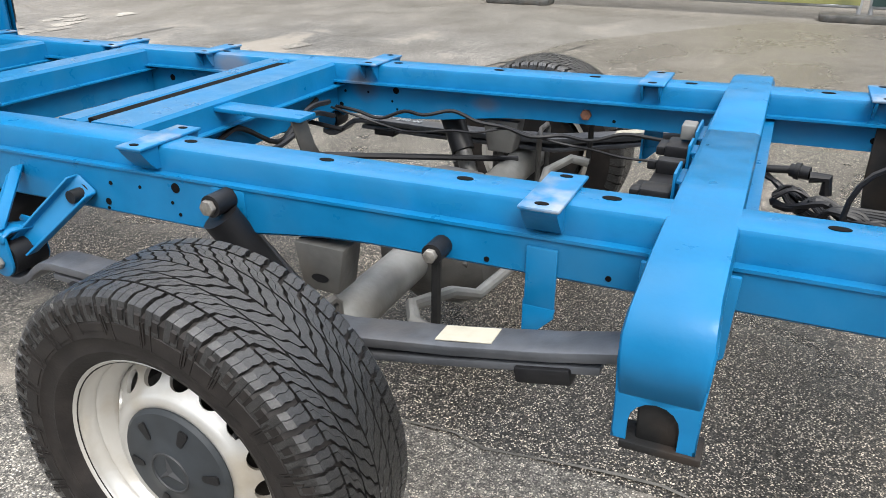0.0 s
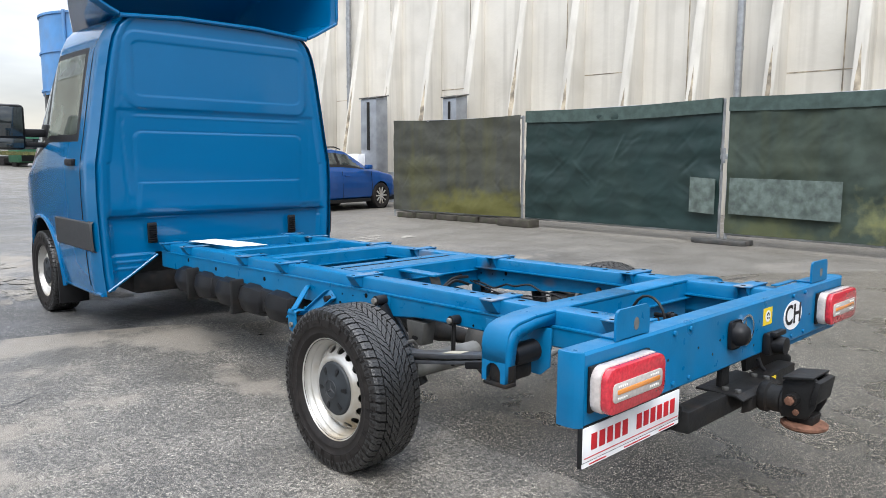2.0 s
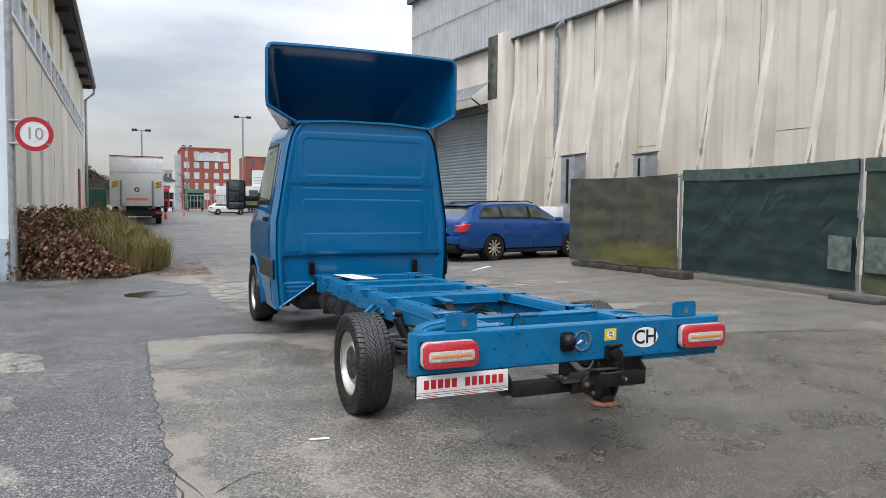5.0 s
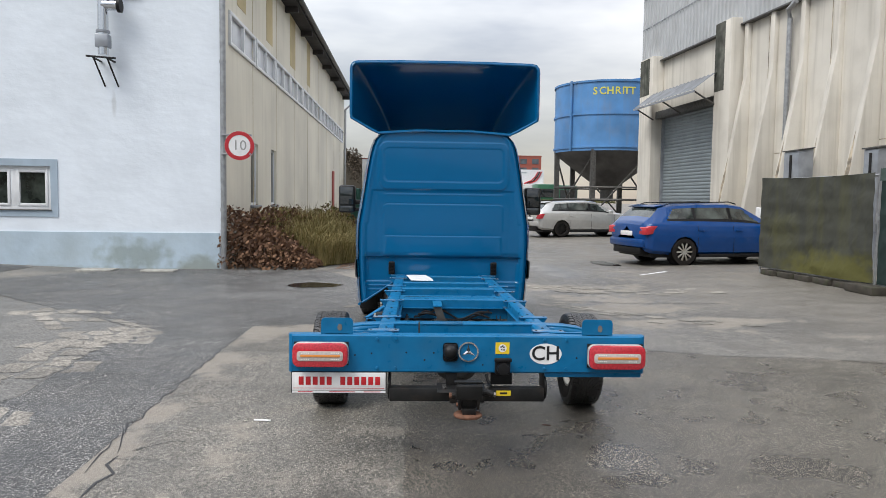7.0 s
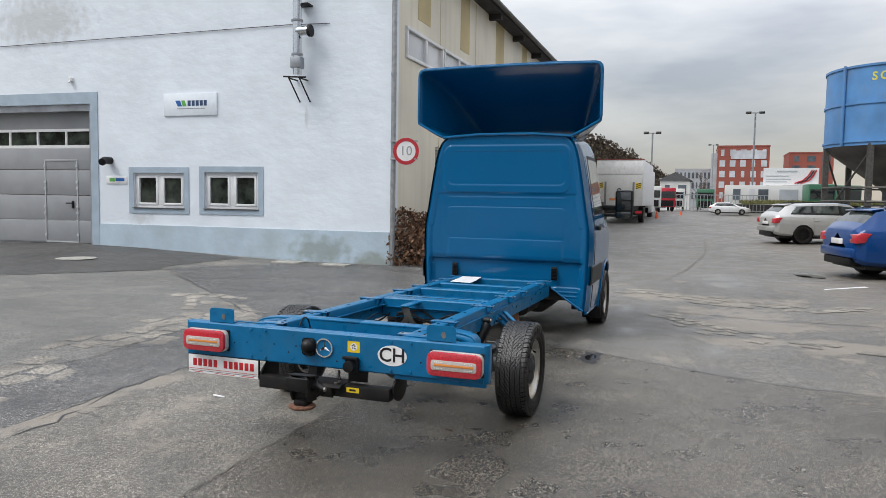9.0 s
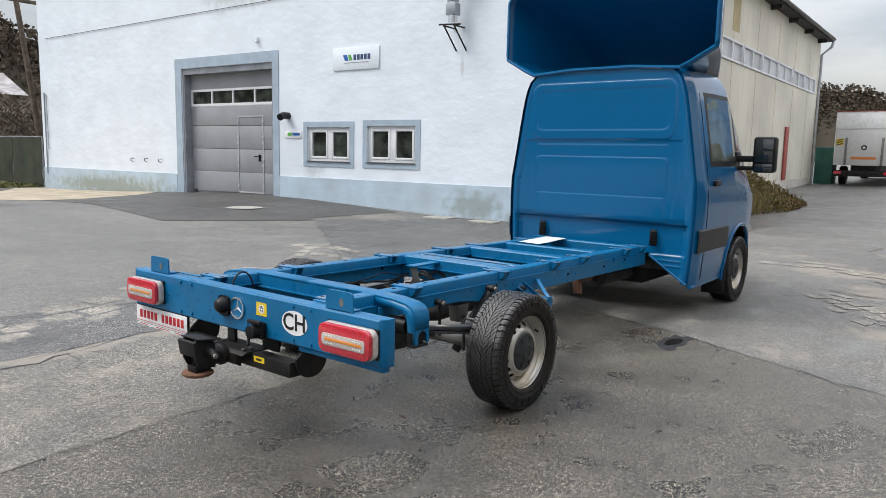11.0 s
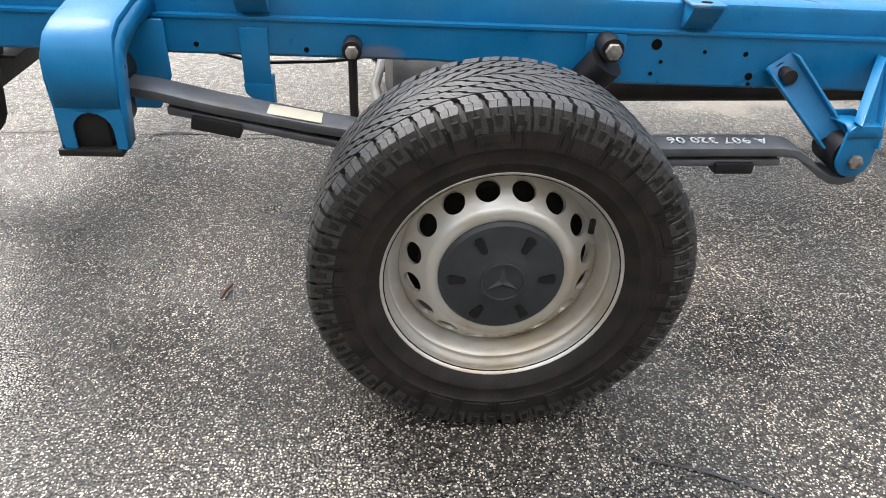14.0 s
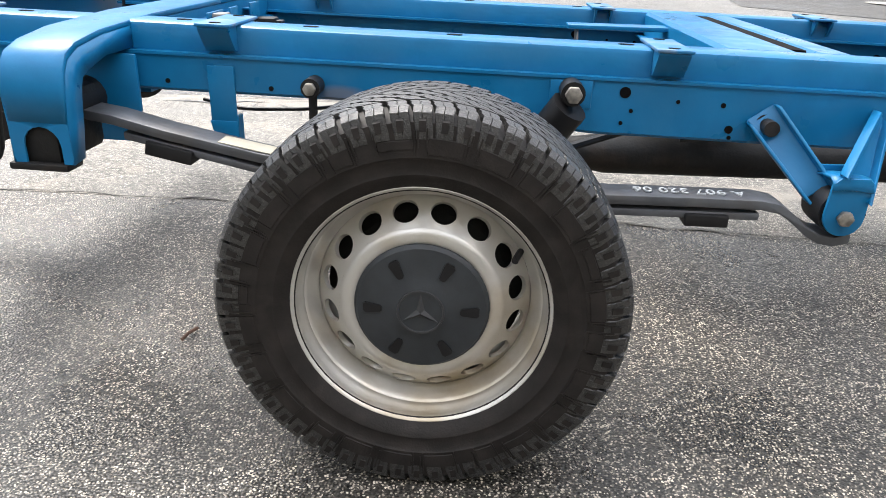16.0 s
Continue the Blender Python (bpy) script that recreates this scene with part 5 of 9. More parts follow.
bpart("camera_hood", cm, "black_plastic", rc)
lb = bpart("yellow_label", Mesh().box((1.18, 0.149, 0.610), (1.1815, 0.226, 0.675)), "yellow", label="yellow warning label")
bpart("label_disc", put(disc_x(0, 0.022, 0.0, 0.0008), Matrix.Translation((1.1815, 0.188, 0.643))), "white", lb)
dt = Mesh()
for yy, zz in ((0.180, 0.65), (0.195, 0.648), (0.183, 0.636), (0.196, 0.634), (0.189, 0.655)):
    dt.box((1.1823, yy - 0.004, zz - 0.004), (1.1829, yy + 0.004, zz + 0.004))
bpart("label_mark", dt, "black_ink", lb)
ov = Mesh()
ov.prism([(0.427 + 0.089 * math.cos(a), 0.612 + 0.058 * math.sin(a)) for a in [2 * math.pi * k / 40 for k in range(40)]], "x", 1.18, 1.1818)
oval = bpart("country_oval", ov, "white", label="white oval country sticker")
tm = Mesh()
tm.bm.free()
tm.bm = facing_x(text_mesh("CH", 0.112, bold=0.0014), 1.1822)
tm.bm.transform(Matrix.Translation((0, 0.427, 0.612)))
bpart("letters", tm, "black_ink", oval, "black letters")
so = bpart("trailer_socket", Mesh().box((1.18, 0.145, 0.50), (1.215, 0.23, 0.585), 0.012).lathe([(0.0, 0.05), (0.032, 0.045), (0.036, 0.0)], 18, Matrix.Translation((1.21, 0.188, 0.54)) @ Euler((0, 0, radians(-90))).to_matrix().to_4x4()), "black_plastic", label="black trailer socket")
bpart("socket_cap", Mesh().box((1.21, 0.14, 0.575), (1.235, 0.235, 0.595), 0.006), "black_plastic", so)

# tow bar
tow = bpart("tow_bar", Mesh().prism([(1.135, 0.350), (1.205, 0.350), (1.205, 0.424), (1.135, 0.424)], "y", -0.43, 0.42, 0.006), "black_steel", label="black tow bar with hook coupling")
for s in (-1, 1):
    round_end = [(1.085 + 0.095 * math.cos(a), 0.42 + 0.085 * math.sin(a)) for a in [math.pi + math.pi * k / 12 for k in range(13)]]
    bpart("tow_plate", Mesh().prism([(0.98, 0.64), (1.10, 0.64), (1.10, 0.50), (1.18, 0.44)] + round_end[::-1] + [(0.98, 0.50)], "y", s * 0.434 - 0.006, s * 0.434 + 0.006, 0.002).prism([(1.0, 0.63), (1.10, 0.63), (1.10, 0.50), (1.0, 0.50)], "y", s * 0.534, s * 0.540, 0.002), "black_steel", tow)
    for x, z in ((1.03, 0.60), (1.03, 0.545), (1.075, 0.60)):
        bpart("plate_bolt", Mesh().disc_bolt((x, s * 0.540, z), "y" if s > 0 else "-y", 0.014, 0.012), "dark_grey_steel", tow)
bpart("yellow_label", Mesh().box((1.205, 0.155, 0.383), (1.2062, 0.235, 0.412)), "yellow", tow, "small yellow label")
bpart("label_mark", Mesh().box((1.2062, 0.175, 0.392), (1.2068, 0.215, 0.403)), "black_ink", tow)
# folded cover plate over the middle of the bar, and the hanging plate beside it
cp = Mesh()
cp.prism([(1.09, 0.428), (1.235, 0.428), (1.262, 0.416), (1.262, 0.410), (1.232, 0.420), (1.09, 0.420)], "y", -0.17, 0.14, 0.002)
cp.prism([(1.225, 0.345), (1.258, 0.362), (1.262, 0.412), (1.225, 0.424)], "y", -0.10, 0.085, 0.004)
cp.prism([(1.120, 0.43), (1.135, 0.43), (1.135, 0.512), (1.105, 0.512)], "y", 0.13, 0.25, 0.003)
cp.prism([(1.140, 0.43), (1.160, 0.43), (1.160, 0.50), (1.140, 0.50)], "y", -0.12, -0.06, 0.003)
bpart("cover_plate", cp, "black_steel", tow, "black folded cover plate")
turned = Euler((0, 0, radians(-90))).to_matrix().to_4x4()
drum_ = Mesh().lathe([(0.0, 0.0), (0.050, 0.0), (0.054, 0.008), (0.054, 0.028), (0.046, 0.034), (0.046, 0.074), (0.052, 0.080), (0.052, 0.094), (0.0, 0.094)], 24, Matrix.Translation((1.258, -0.015, 0.402)) @ turned)
bpart("coupling_neck", drum_, "black_steel", tow, "black round coupling neck")
head = Mesh()
head.prism([(1.345, 0.360), (1.345, 0.478), (1.362, 0.500), (1.440, 0.512), (1.462, 0.498), (1.452, 0.410), (1.430, 0.366)], "y", -0.066, -0.052, 0.003)
head.prism([(1.345, 0.360), (1.345, 0.478), (1.362, 0.500), (1.440, 0.512), (1.462, 0.498), (1.452, 0.410), (1.430, 0.366)], "y", 0.030, 0.044, 0.003)
head.box((1.350, -0.054, 0.372), (1.420, 0.032, 0.482), 0.008)
head.prism([(1.352, 0.492), (1.448, 0.508), (1.450, 0.517), (1.350, 0.503)], "y", -0.085, 0.058, 0.003)
head.prism([(1.440, 0.425), (1.458, 0.425), (1.470, 0.500), (1.452, 0.504)], "y", -0.080, 0.055, 0.003)
head.tube([(1.385, 0.04, 0.445), (1.392, 0.085, 0.450), (1.400, 0.118, 0.440)], [0.024, 0.017, 0.015], 10)
head.tube([(1.385, -0.065, 0.43), (1.385, -0.098, 0.43)], 0.021, 10)
head.prism([(1.360, 0.335), (1.440, 0.335), (1.446, 0.375), (1.350, 0.375)], "y", -0.045, 0.025, 0.006)
bpart("coupling", head, "black_steel", tow, "black hook coupling body")
bpart("rusty_base", Mesh().lathe([(0.0, -0.012), (0.066, -0.012), (0.074, -0.005), (0.074, 0.003), (0.066, 0.008), (0.0, 0.008)], 28, Matrix.Translation((1.405, -0.015, 0.335)) @ Euler((radians(90), 0, 0)).to_matrix().to_4x4()), "rust", tow, "rusty brown coupling base")
for x, y in ((1.18, -0.13), (1.225, -0.13), (1.18, 0.10), (1.225, 0.10)):
    bpart("coupling_bolt", Mesh().disc_bolt((x, y, 0.427), "z", 0.012, 0.012), "dark_grey_steel", tow)
bpart("coupling_bolt", Mesh().disc_bolt((1.385, -0.098, 0.43), "-y", 0.016, 0.014), "rust", tow)
bpart("coupling_bolt", Mesh().disc_bolt((1.395, -0.066, 0.385), "-y", 0.011, 0.010), "rust", tow)
bpart("coupling_bolt", Mesh().disc_bolt((1.400, 0.118, 0.440), "y", 0.014, 0.012), "bolt", tow)
bpart("cable_end", Mesh().tube([(1.19, 0.10, 0.50), (1.20, 0.105, 0.47), (1.21, 0.115, 0.455)], 0.008, 8), "black_plastic", tow)

# rear spring hangers
for s, dy, dx in ((-1, 0.026, 0.0), (1, 0.034, 0.0)):
    path = [(0.405, TOP + 0.003), (0.60, TOP - 0.006), (0.68, TOP - 0.018), (0.718, TOP - 0.032), (0.737, TOP - 0.056), (0.744, TOP - 0.088), (0.745, TOP - 0.147)]
    path = [(y + dy * smooth_step((y - 0.5) / 0.15), z) for y, z in path]
    st = Mesh()
    x0, x1 = 0.622 + dx, 0.728 + dx
    ramp_x = (-dx, -dx, -dx * 0.6, 0, 0, 0, 0, 0)
    rows_o = []
    for k, (y, z) in enumerate([(0.0, TOP + 0.003)] + path):
        wd = (0, 0, 0, 0.0, 0.002, 0.004, 0.003, 0.0)[k]
        q0, q1 = x0 - wd + ramp_x[k], x1 + wd + ramp_x[k]
        rows_o.append([(q0, s * y, z - 0.01), (q0 + 0.003, s * y, z - 0.002), (q0 + 0.010, s * y, z), (q1 - 0.010, s * y, z), (q1 - 0.003, s * y, z - 0.002), (q1, s * y, z - 0.01)])
    yl = path[-1][0]
    rows_o[-1] = [(p[0], s * (yl - 0.004 if j in (0, 5) else yl), path[-1][1]) for j, p in enumerate(rows_o[-1])]
    st.grid(rows_o)
    # outer face with an arched notch
    yb, zt, zb = s * (0.7446 + dy), TOP - 0.146, TOP - 0.219
    xa, xb = x0, x1
    xm, hw = (xa + xb) / 2 - 0.002, 0.033
    arch = [(xm + hw * math.cos(a), zb + 0.032 + hw * math.sin(a)) for a in [math.pi * k / 8 for k in range(9)]]
    left = [(xa, zt), (xa, zb), (xm - hw, zb)] + [p for p in arch[::-1] if p[0] <= xm + 1e-6] + [(xm, zt)]
    right = [(xb, zt), (xm, zt)] + [p for p in arch[::-1] if p[0] >= xm - 1e-6] + [(xm + hw, zb), (xb, zb)]
    hg = bpart("spring_hanger", st, "frame_paint", label="blue pressed spring hanger with arched notch")
    fc_ = Mesh()
    for poly in (left, right):
        fc_.prism(poly, "y", yb - 0.0022, yb + 0.0022)
    bmesh.ops.remove_doubles(fc_.bm, verts=fc_.bm.verts[:], dist=0.0005)
    bpart("hanger_face", fc_, "frame_paint", hg)
    solids = [hg]
    # side flanges
    for xf in (x0, x1):
        fl_ = []
        for k, (y, z) in enumerate(path):
            wd = (0, 0, 0.0, 0.002, 0.004, 0.003, 0.0)[k]
            xx = xf - wd if xf == x0 else xf + wd
            inn = (max(0.50, y - (0.0, 0.005, 0.022, 0.036, 0.045, 0.048, 0.046)[k]), max(LEDGE + 0.002, z - 0.06) if k < 2 else z - (0.052, 0.046, 0.036, 0.024, 0.012)[k - 2])
            fl_.append([(xx, s * y, z - 0.010), (xx, s * inn[0], inn[1])])
        fl_.append([(xa if xf == x0 else xb, s * (0.747 + dy), zb), (xa if xf == x0 else xb, s * (0.712 + dy), zb + 0.004)])
        solids.append(bpart("side_flange", Mesh().grid(fl_), "frame_paint", hg))
    for ob in solids:
        mod = ob.modifiers.new("thickness", "SOLIDIFY")
        mod.thickness, mod.offset = 0.004, 0.0
    bpart("inner_plate", Mesh().prism([(0.60, TOP - 0.06), (0.745, TOP - 0.06), (0.74, TOP - 0.20), (0.70, TOP - 0.235), (0.63, TOP - 0.235), (0.60, TOP - 0.17)], "y", s * 0.545, s * 0.555, 0.003), "frame_paint", hg)
    bpart("hanger_base", Mesh().box((0.632, min(s * (0.70 + dy), s * (0.752 + dy)), TOP - 0.232), (0.738, max(s * (0.70 + dy), s * (0.752 + dy)), TOP - 0.219), 0.003), "black_steel", hg)
    bpart("bushing", Mesh().tube([(0.69, s * 0.585, 0.565), (0.69, s * 0.705, 0.565)], 0.04, 18), "black_plastic", hg)
    # Black block stands in for the shade inside the arched notch.
    bpart("shackle_block", Mesh().box((0.65, min(s * (0.69 + dy), s * (0.738 + dy)), TOP - 0.226), (0.73, max(s * (0.69 + dy), s * (0.738 + dy)), TOP - 0.155), 0.006), "black_steel", hg)
    bpart("shackle", Mesh().box((0.655, min(s * 0.60, s * 0.70), 0.475), (0.705, max(s * 0.60, s * 0.70), 0.60), 0.015), "black_steel", hg)

# front spring brackets
for s in (-1, 1):
    def arm(pts, wd):
        m_ = Mesh()
        (xa, ya, za), (xb, yb, zb) = pts
        a, b = Vector((xa, s * ya, za)), Vector((xb, s * yb, zb))
        d_ = (b - a).normalized()
        n_ = Vector((0, 1, 0)).cross(d_).normalized()
        out = Vector((0, s, 0))
        rows = []
        for k in range(6):
            t = k / 5
            p_ = a.lerp(b, t)
            h_ = wd[0] * (1 - t) + wd[1] * t
            rows.append([p_ - n_ * h_ + out * 0.028, p_ - n_ * h_, p_ - n_ * h_ * 0.8 - out * 0.004, p_ + n_ * h_ * 0.8 - out * 0.004, p_ + n_ * h_, p_ + n_ * h_ + out * 0.028])
        m_.grid([[tuple(q) for q in row] for row in rows])
        return m_
    bk = bpart("spring_bracket", arm(((-0.618, 0.535, 0.600), (-0.712, 0.640, 0.480)), (0.030, 0.025)), "frame_paint", label="blue pressed front spring bracket")
    b2 = bpart("bracket_arm", arm(((-0.842, 0.530, 0.608), (-0.750, 0.680, 0.505)), (0.014, 0.034)), "frame_paint", bk)
    for mo in (bk, b2):
        sm = mo.modifiers.new("thickness", "SOLIDIFY")
        sm.thickness, sm.offset = 0.006, 0.0
        bv = mo.modifiers.new("edge", "BEVEL")
        bv.width, bv.segments = 0.002, 2
    eye = (-0.742, 0.452)
    cheek = [(-0.780, 0.518), (-0.772, 0.526), (-0.722, 0.524), (-0.710, 0.512)] + [(eye[0] + 0.036 * math.cos(a), eye[1] + 0.036 * math.sin(a)) for a in [-math.pi * k / 12 for k in range(13)]]
    for y0, y1 in ((0.686, 0.694), (0.598, 0.604)):
        bpart("bracket_cheek", Mesh().prism(cheek, "y", s * y0, s * y1, 0.002), "frame_paint", bk)
    # folded saddle that joins both arms over the eye
    saddle = Mesh()
    saddle.grid([[(x, s * y, z + 0.004 * math.cos((x + 0.745) * 40)) for x in (-0.780, -0.762, -0.745, -0.728, -0.710)] for y, z in ((0.606, 0.508), (0.64, 0.516), (0.675, 0.520), (0.690, 0.514), (0.696, 0.500))])
    sd = bpart("bracket_saddle", saddle, "frame_paint", bk)
    sm = sd.modifiers.new("thickness", "SOLIDIFY")
    sm.thickness, sm.offset = 0.005, 0.0
    bpart("bushing", Mesh().tube([(eye[0], s * 0.606, eye[1] + 0.004), (eye[0], s * 0.684, eye[1] + 0.004)], 0.042, 20), "black_plastic", bk)
    bpart("eye_bolt", Mesh().disc_bolt((eye[0], s * 0.694, eye[1]), "y" if s > 0 else "-y", 0.015, 0.012), "bolt", bk)
    bpart("bracket_bolt", Mesh().tube([(-0.632, s * 0.528, 0.577), (-0.632, s * 0.572, 0.577)], 0.015, 14).tube([(-0.632, s * 0.528, 0.577), (-0.632, s * 0.540, 0.577)], 0.022, 14), "black_steel", bk)

# leaf springs, axle, dampers
for s in (-1, 1):
    def leaf(stations, thick, y0, y1):
        m_ = Mesh()
        up = [(x, z) for x, z in stations]
        m_.prism(up + [(x, z - thick) for x, z in up[::-1]], "y", min(s * y0, s * y1), max(s * y0, s * y1), 0.002)
        return m_
    main = [(-0.770, 0.396), (-0.742, 0.388), (-0.715, 0.392), (-0.69, 0.405), (-0.66, 0.430), (-0.635, 0.446), (-0.60, 0.452), (-0.50, 0.452), (-0.33, 0.450), (-0.12, 0.452), (0.12, 0.463), (0.333, 0.498), (0.50, 0.532), (0.60, 0.557), (0.65, 0.565)]
    sp_ = part("leaf_spring", leaf(main, 0.018, 0.610, 0.680), "spring_steel", truck, "dark grey leaf spring")
    part("second_leaf", leaf([(-0.60, 0.427), (-0.33, 0.424), (0.12, 0.430), (0.333, 0.472), (0.58, 0.526)], 0.014, 0.612, 0.678), "spring_steel", sp_)
    part("leaf_clamp", Mesh().box((-0.545, s * 0.645 - 0.042, 0.398), (-0.465, s * 0.645 + 0.042, 0.422), 0.004), "black_plastic", sp_)
    part("leaf_clamp", put(Mesh().box((-0.045, s * 0.645 - 0.042, -0.015), (0.045, s * 0.645 + 0.042, 0.012), 0.004), pose(0.495, 0, 0.492, 0, -12, 0)), "black_plastic", sp_)
    part("paper_tape", put(Mesh().box((-0.05, s * 0.645 - 0.02, 0.0), (0.05, s * 0.645 + 0.028, 0.0015)), pose(0.355, 0, 0.5035, 0, -10.5, 0)), "cream_tape", sp_, "cream paper tape")
    for x in (-0.075, 0.075):
        part("u_bolt", Mesh().tube([(x, s * 0.598, 0.30), (x, s * 0.598, 0.475), (x, s * 0.615, 0.49), (x, s * 0.675, 0.49), (x, s * 0.692, 0.475), (x, s * 0.692, 0.30)], 0.009, 8), "dark_grey_steel", sp_)
    if s > 0:
        tm = Mesh()
        tm.bm.free()
        tm.bm = text_mesh("A 907 320 06", 0.038)
        tm.bm.transform(Matrix.Translation((-0.475, 0.645, 0.4535)) @ Euler((0, 0, 0)).to_matrix().to_4x4())
        part("part_number", tm, mat("worn_stencil", (0.33, 0.35, 0.36), 0.6, vary=0.4, scale=120), sp_, "white stencilled part number")
    xd, xl = (-0.252, 0.250) if s > 0 else (-0.215, 0.257)
    d_ = part("damper", Mesh().tube([(xd + 0.003, s * 0.565, 0.585), (-0.15, s * 0.50, 0.42)], 0.038, 16), "black_plastic", truck, "black shock absorber")
    part("damper_rod", Mesh().tube([(-0.15, s * 0.50, 0.42), (-0.06, s * 0.44, 0.24)], 0.028, 14), "dark_grey_steel", d_)
    part("damper_eye", Mesh().tube([(xd, s * 0.53, 0.612), (xd, s * 0.585, 0.612)], 0.023, 16), "black_plastic", d_)
    part("damper_bolt", Mesh().disc_bolt((xd, s * 0.585, 0.612), "y" if s > 0 else "-y", 0.017, 0.014), "bolt", d_)
    part("bolt_plate", Mesh().box((xd - 0.042, min(s * 0.528, s * 0.532), 0.575), (xd + 0.040, max(s * 0.528, s * 0.532), 0.630), 0.002), "frame_paint", d_, "blue reinforcing plate")
    lk = part("stabiliser_link", Mesh().tube([(xl, s * 0.555, 0.598), (xl, s * 0.558, 0.48), (xl - 0.003, s * 0.558, 0.415)], 0.009, 8), "black_steel", truck, "thin black stabiliser link")
    part("link_bush", Mesh().tube([(xl, s * 0.53, 0.600), (xl, s * 0.575, 0.600)], 0.019, 14), "black_plastic", lk)
    part("link_bolt", Mesh().disc_bolt((xl, s * 0.575, 0.600), "y" if s > 0 else "-y", 0.013, 0.012), "bolt", lk)
    part("bump_stop", put(Mesh().prism([(-0.058, 0.0), (0.058, 0.0), (0.040, -0.10), (-0.040, -0.10)], "y", s * 0.46, s * 0.53, 0.004), pose(-0.01, 0, 0.545)), "dark_grey_steel", truck, "dark grey bump stop bracket")
    # Black oval on the bracket paints the shade in its hole.
    part("stop_hole", Mesh().prism([(-0.01 + 0.020 * math.cos(a), 0.475 + 0.009 * math.sin(a)) for a in [2 * math.pi * k / 16 for k in range(16)]], "y", s * 0.530, s * 0.5315), "black_plastic", truck)
    part("gusset", Mesh().box((0.412, min(s * 0.529, s * 0.535), 0.50), (0.466, max(s * 0.529, s * 0.535), 0.63), 0.002).prism([(0.412, 0.52), (0.468, 0.52), (0.464, 0.50), (0.420, 0.455), (0.410, 0.45)], "y", s * 0.53, s * 0.536, 0.001).prism([(0.410, 0.53), (0.416, 0.53), (0.416, 0.455), (0.410, 0.455)], "y", s * 0.505, s * 0.534), "frame_paint", truck, "blue pointed gusset under the rail")

part("rail_bolt", Mesh().disc_bolt((0.26, 0.437, 0.60), "-y", 0.016, 0.014), "rust", truck, "rusty bolt head")
# Dark disc paints the shade of a hole in the crossmember top.
part("top_hole", Mesh().prism([(0.672 + 0.008 * math.cos(a), 0.10 + 0.008 * math.sin(a)) for a in [2 * math.pi * k / 12 for k in range(12)]], "z", TOP + 0.006, TOP + 0.0102), "hole", truck)
ax = part("rear_axle", Mesh().tube([(0, -0.76, 0.352), (0, -0.60, 0.352), (0, -0.17, 0.352), (0, 0.17, 0.352), (0, 0.60, 0.352), (0, 0.76, 0.352)], [0.055, 0.05, 0.05, 0.05, 0.05, 0.055], 18), "light_grey_steel", truck, "grey rear axle tube")
part("differential", Mesh().lathe([(0.03, -0.17), (0.12, -0.15), (0.172, -0.07), (0.178, 0.03), (0.14, 0.12), (0.06, 0.17)], 28, Matrix.Translation((0.02, 0.0, 0.36)) @ Euler((0, 0, radians(90))).to_matrix().to_4x4()), "dark_grey_steel", ax, "dark grey differential housing")
for k in range(10):
    a = 2 * math.pi * k / 10
    part("housing_bolt", Mesh().disc_bolt((0.12, 0.135 * math.cos(a), 0.36 + 0.135 * math.sin(a)), "x", 0.012, 0.02), "dark_grey_steel", ax)
part("prop_shaft", Mesh().tube([(-0.14, 0.0, 0.352), (-0.34, 0.0, 0.347), (-0.42, 0, 0.346), (-1.55, 0.0, 0.36), (-1.6, 0, 0.36), (-2.9, 0.0, 0.40)], [0.035, 0.042, 0.055, 0.055, 0.035, 0.045], 18), "black_steel", truck, "dark steel propeller shaft")
part("stabiliser_bar", Mesh().tube([(0.252, -0.548, 0.42), (0.20, -0.535, 0.43), (0.15, -0.45, 0.41), (0.17, -0.3, 0.37), (0.20, -0.22, 0.33), (0.22, 0.0, 0.32), (0.20, 0.22, 0.33), (0.17, 0.3, 0.37), (0.15, 0.45, 0.41), (0.20, 0.535, 0.43), (0.252, 0.548, 0.42)], 0.014, 10), "light_grey_steel", truck, "grey bent stabiliser bar")
part("handbrake_cable", Mesh().tube([(0.02, -0.55, 0.40), (-0.25, -0.38, 0.42), (-0.60, -0.18, 0.47), (-0.9, -0.05, 0.52), (-1.4, -0.1, 0.5)], 0.010, 8).tube([(0.02, 0.55, 0.40), (-0.3, 0.3, 0.44), (-0.62, 0.05, 0.48), (-0.9, -0.02, 0.52)], 0.010, 8), "black_plastic", truck, "black brake cables")
cc = part("cable_carrier", Mesh().box((-0.62, -0.16, 0.66), (-0.30, -0.09, 0.672), 0.003), "frame_paint", truck, "blue cable carrier strip")
part("carrier_bracket", Mesh().prism([(-0.10, 0.66), (-0.16, 0.66), (-0.13, 0.58), (-0.19, 0.50), (-0.13, 0.49), (-0.10, 0.55), (-0.05, 0.48), (-0.01, 0.50), (-0.07, 0.58)], "x", -0.33, -0.325, 0.001), "dark_grey_steel", cc)


def flowing(pts, k=4):
    """A smooth line through the points."""
    q = [Vector(p) for p in pts]
    q = [q[0] * 2 - q[1]] + q + [q[-1] * 2 - q[-2]]
    out = []
    for a, b, c, d in zip(q, q[1:], q[2:], q[3:]):
        for i in range(k):
            t = i / k
            out.append(tuple(0.5 * (2 * b + (c - a) * t + (2 * a - 5 * b + 4 * c - d) * t * t + (3 * b - a - 3 * c + d) * t ** 3)))
    return out + [tuple(q[-2])]


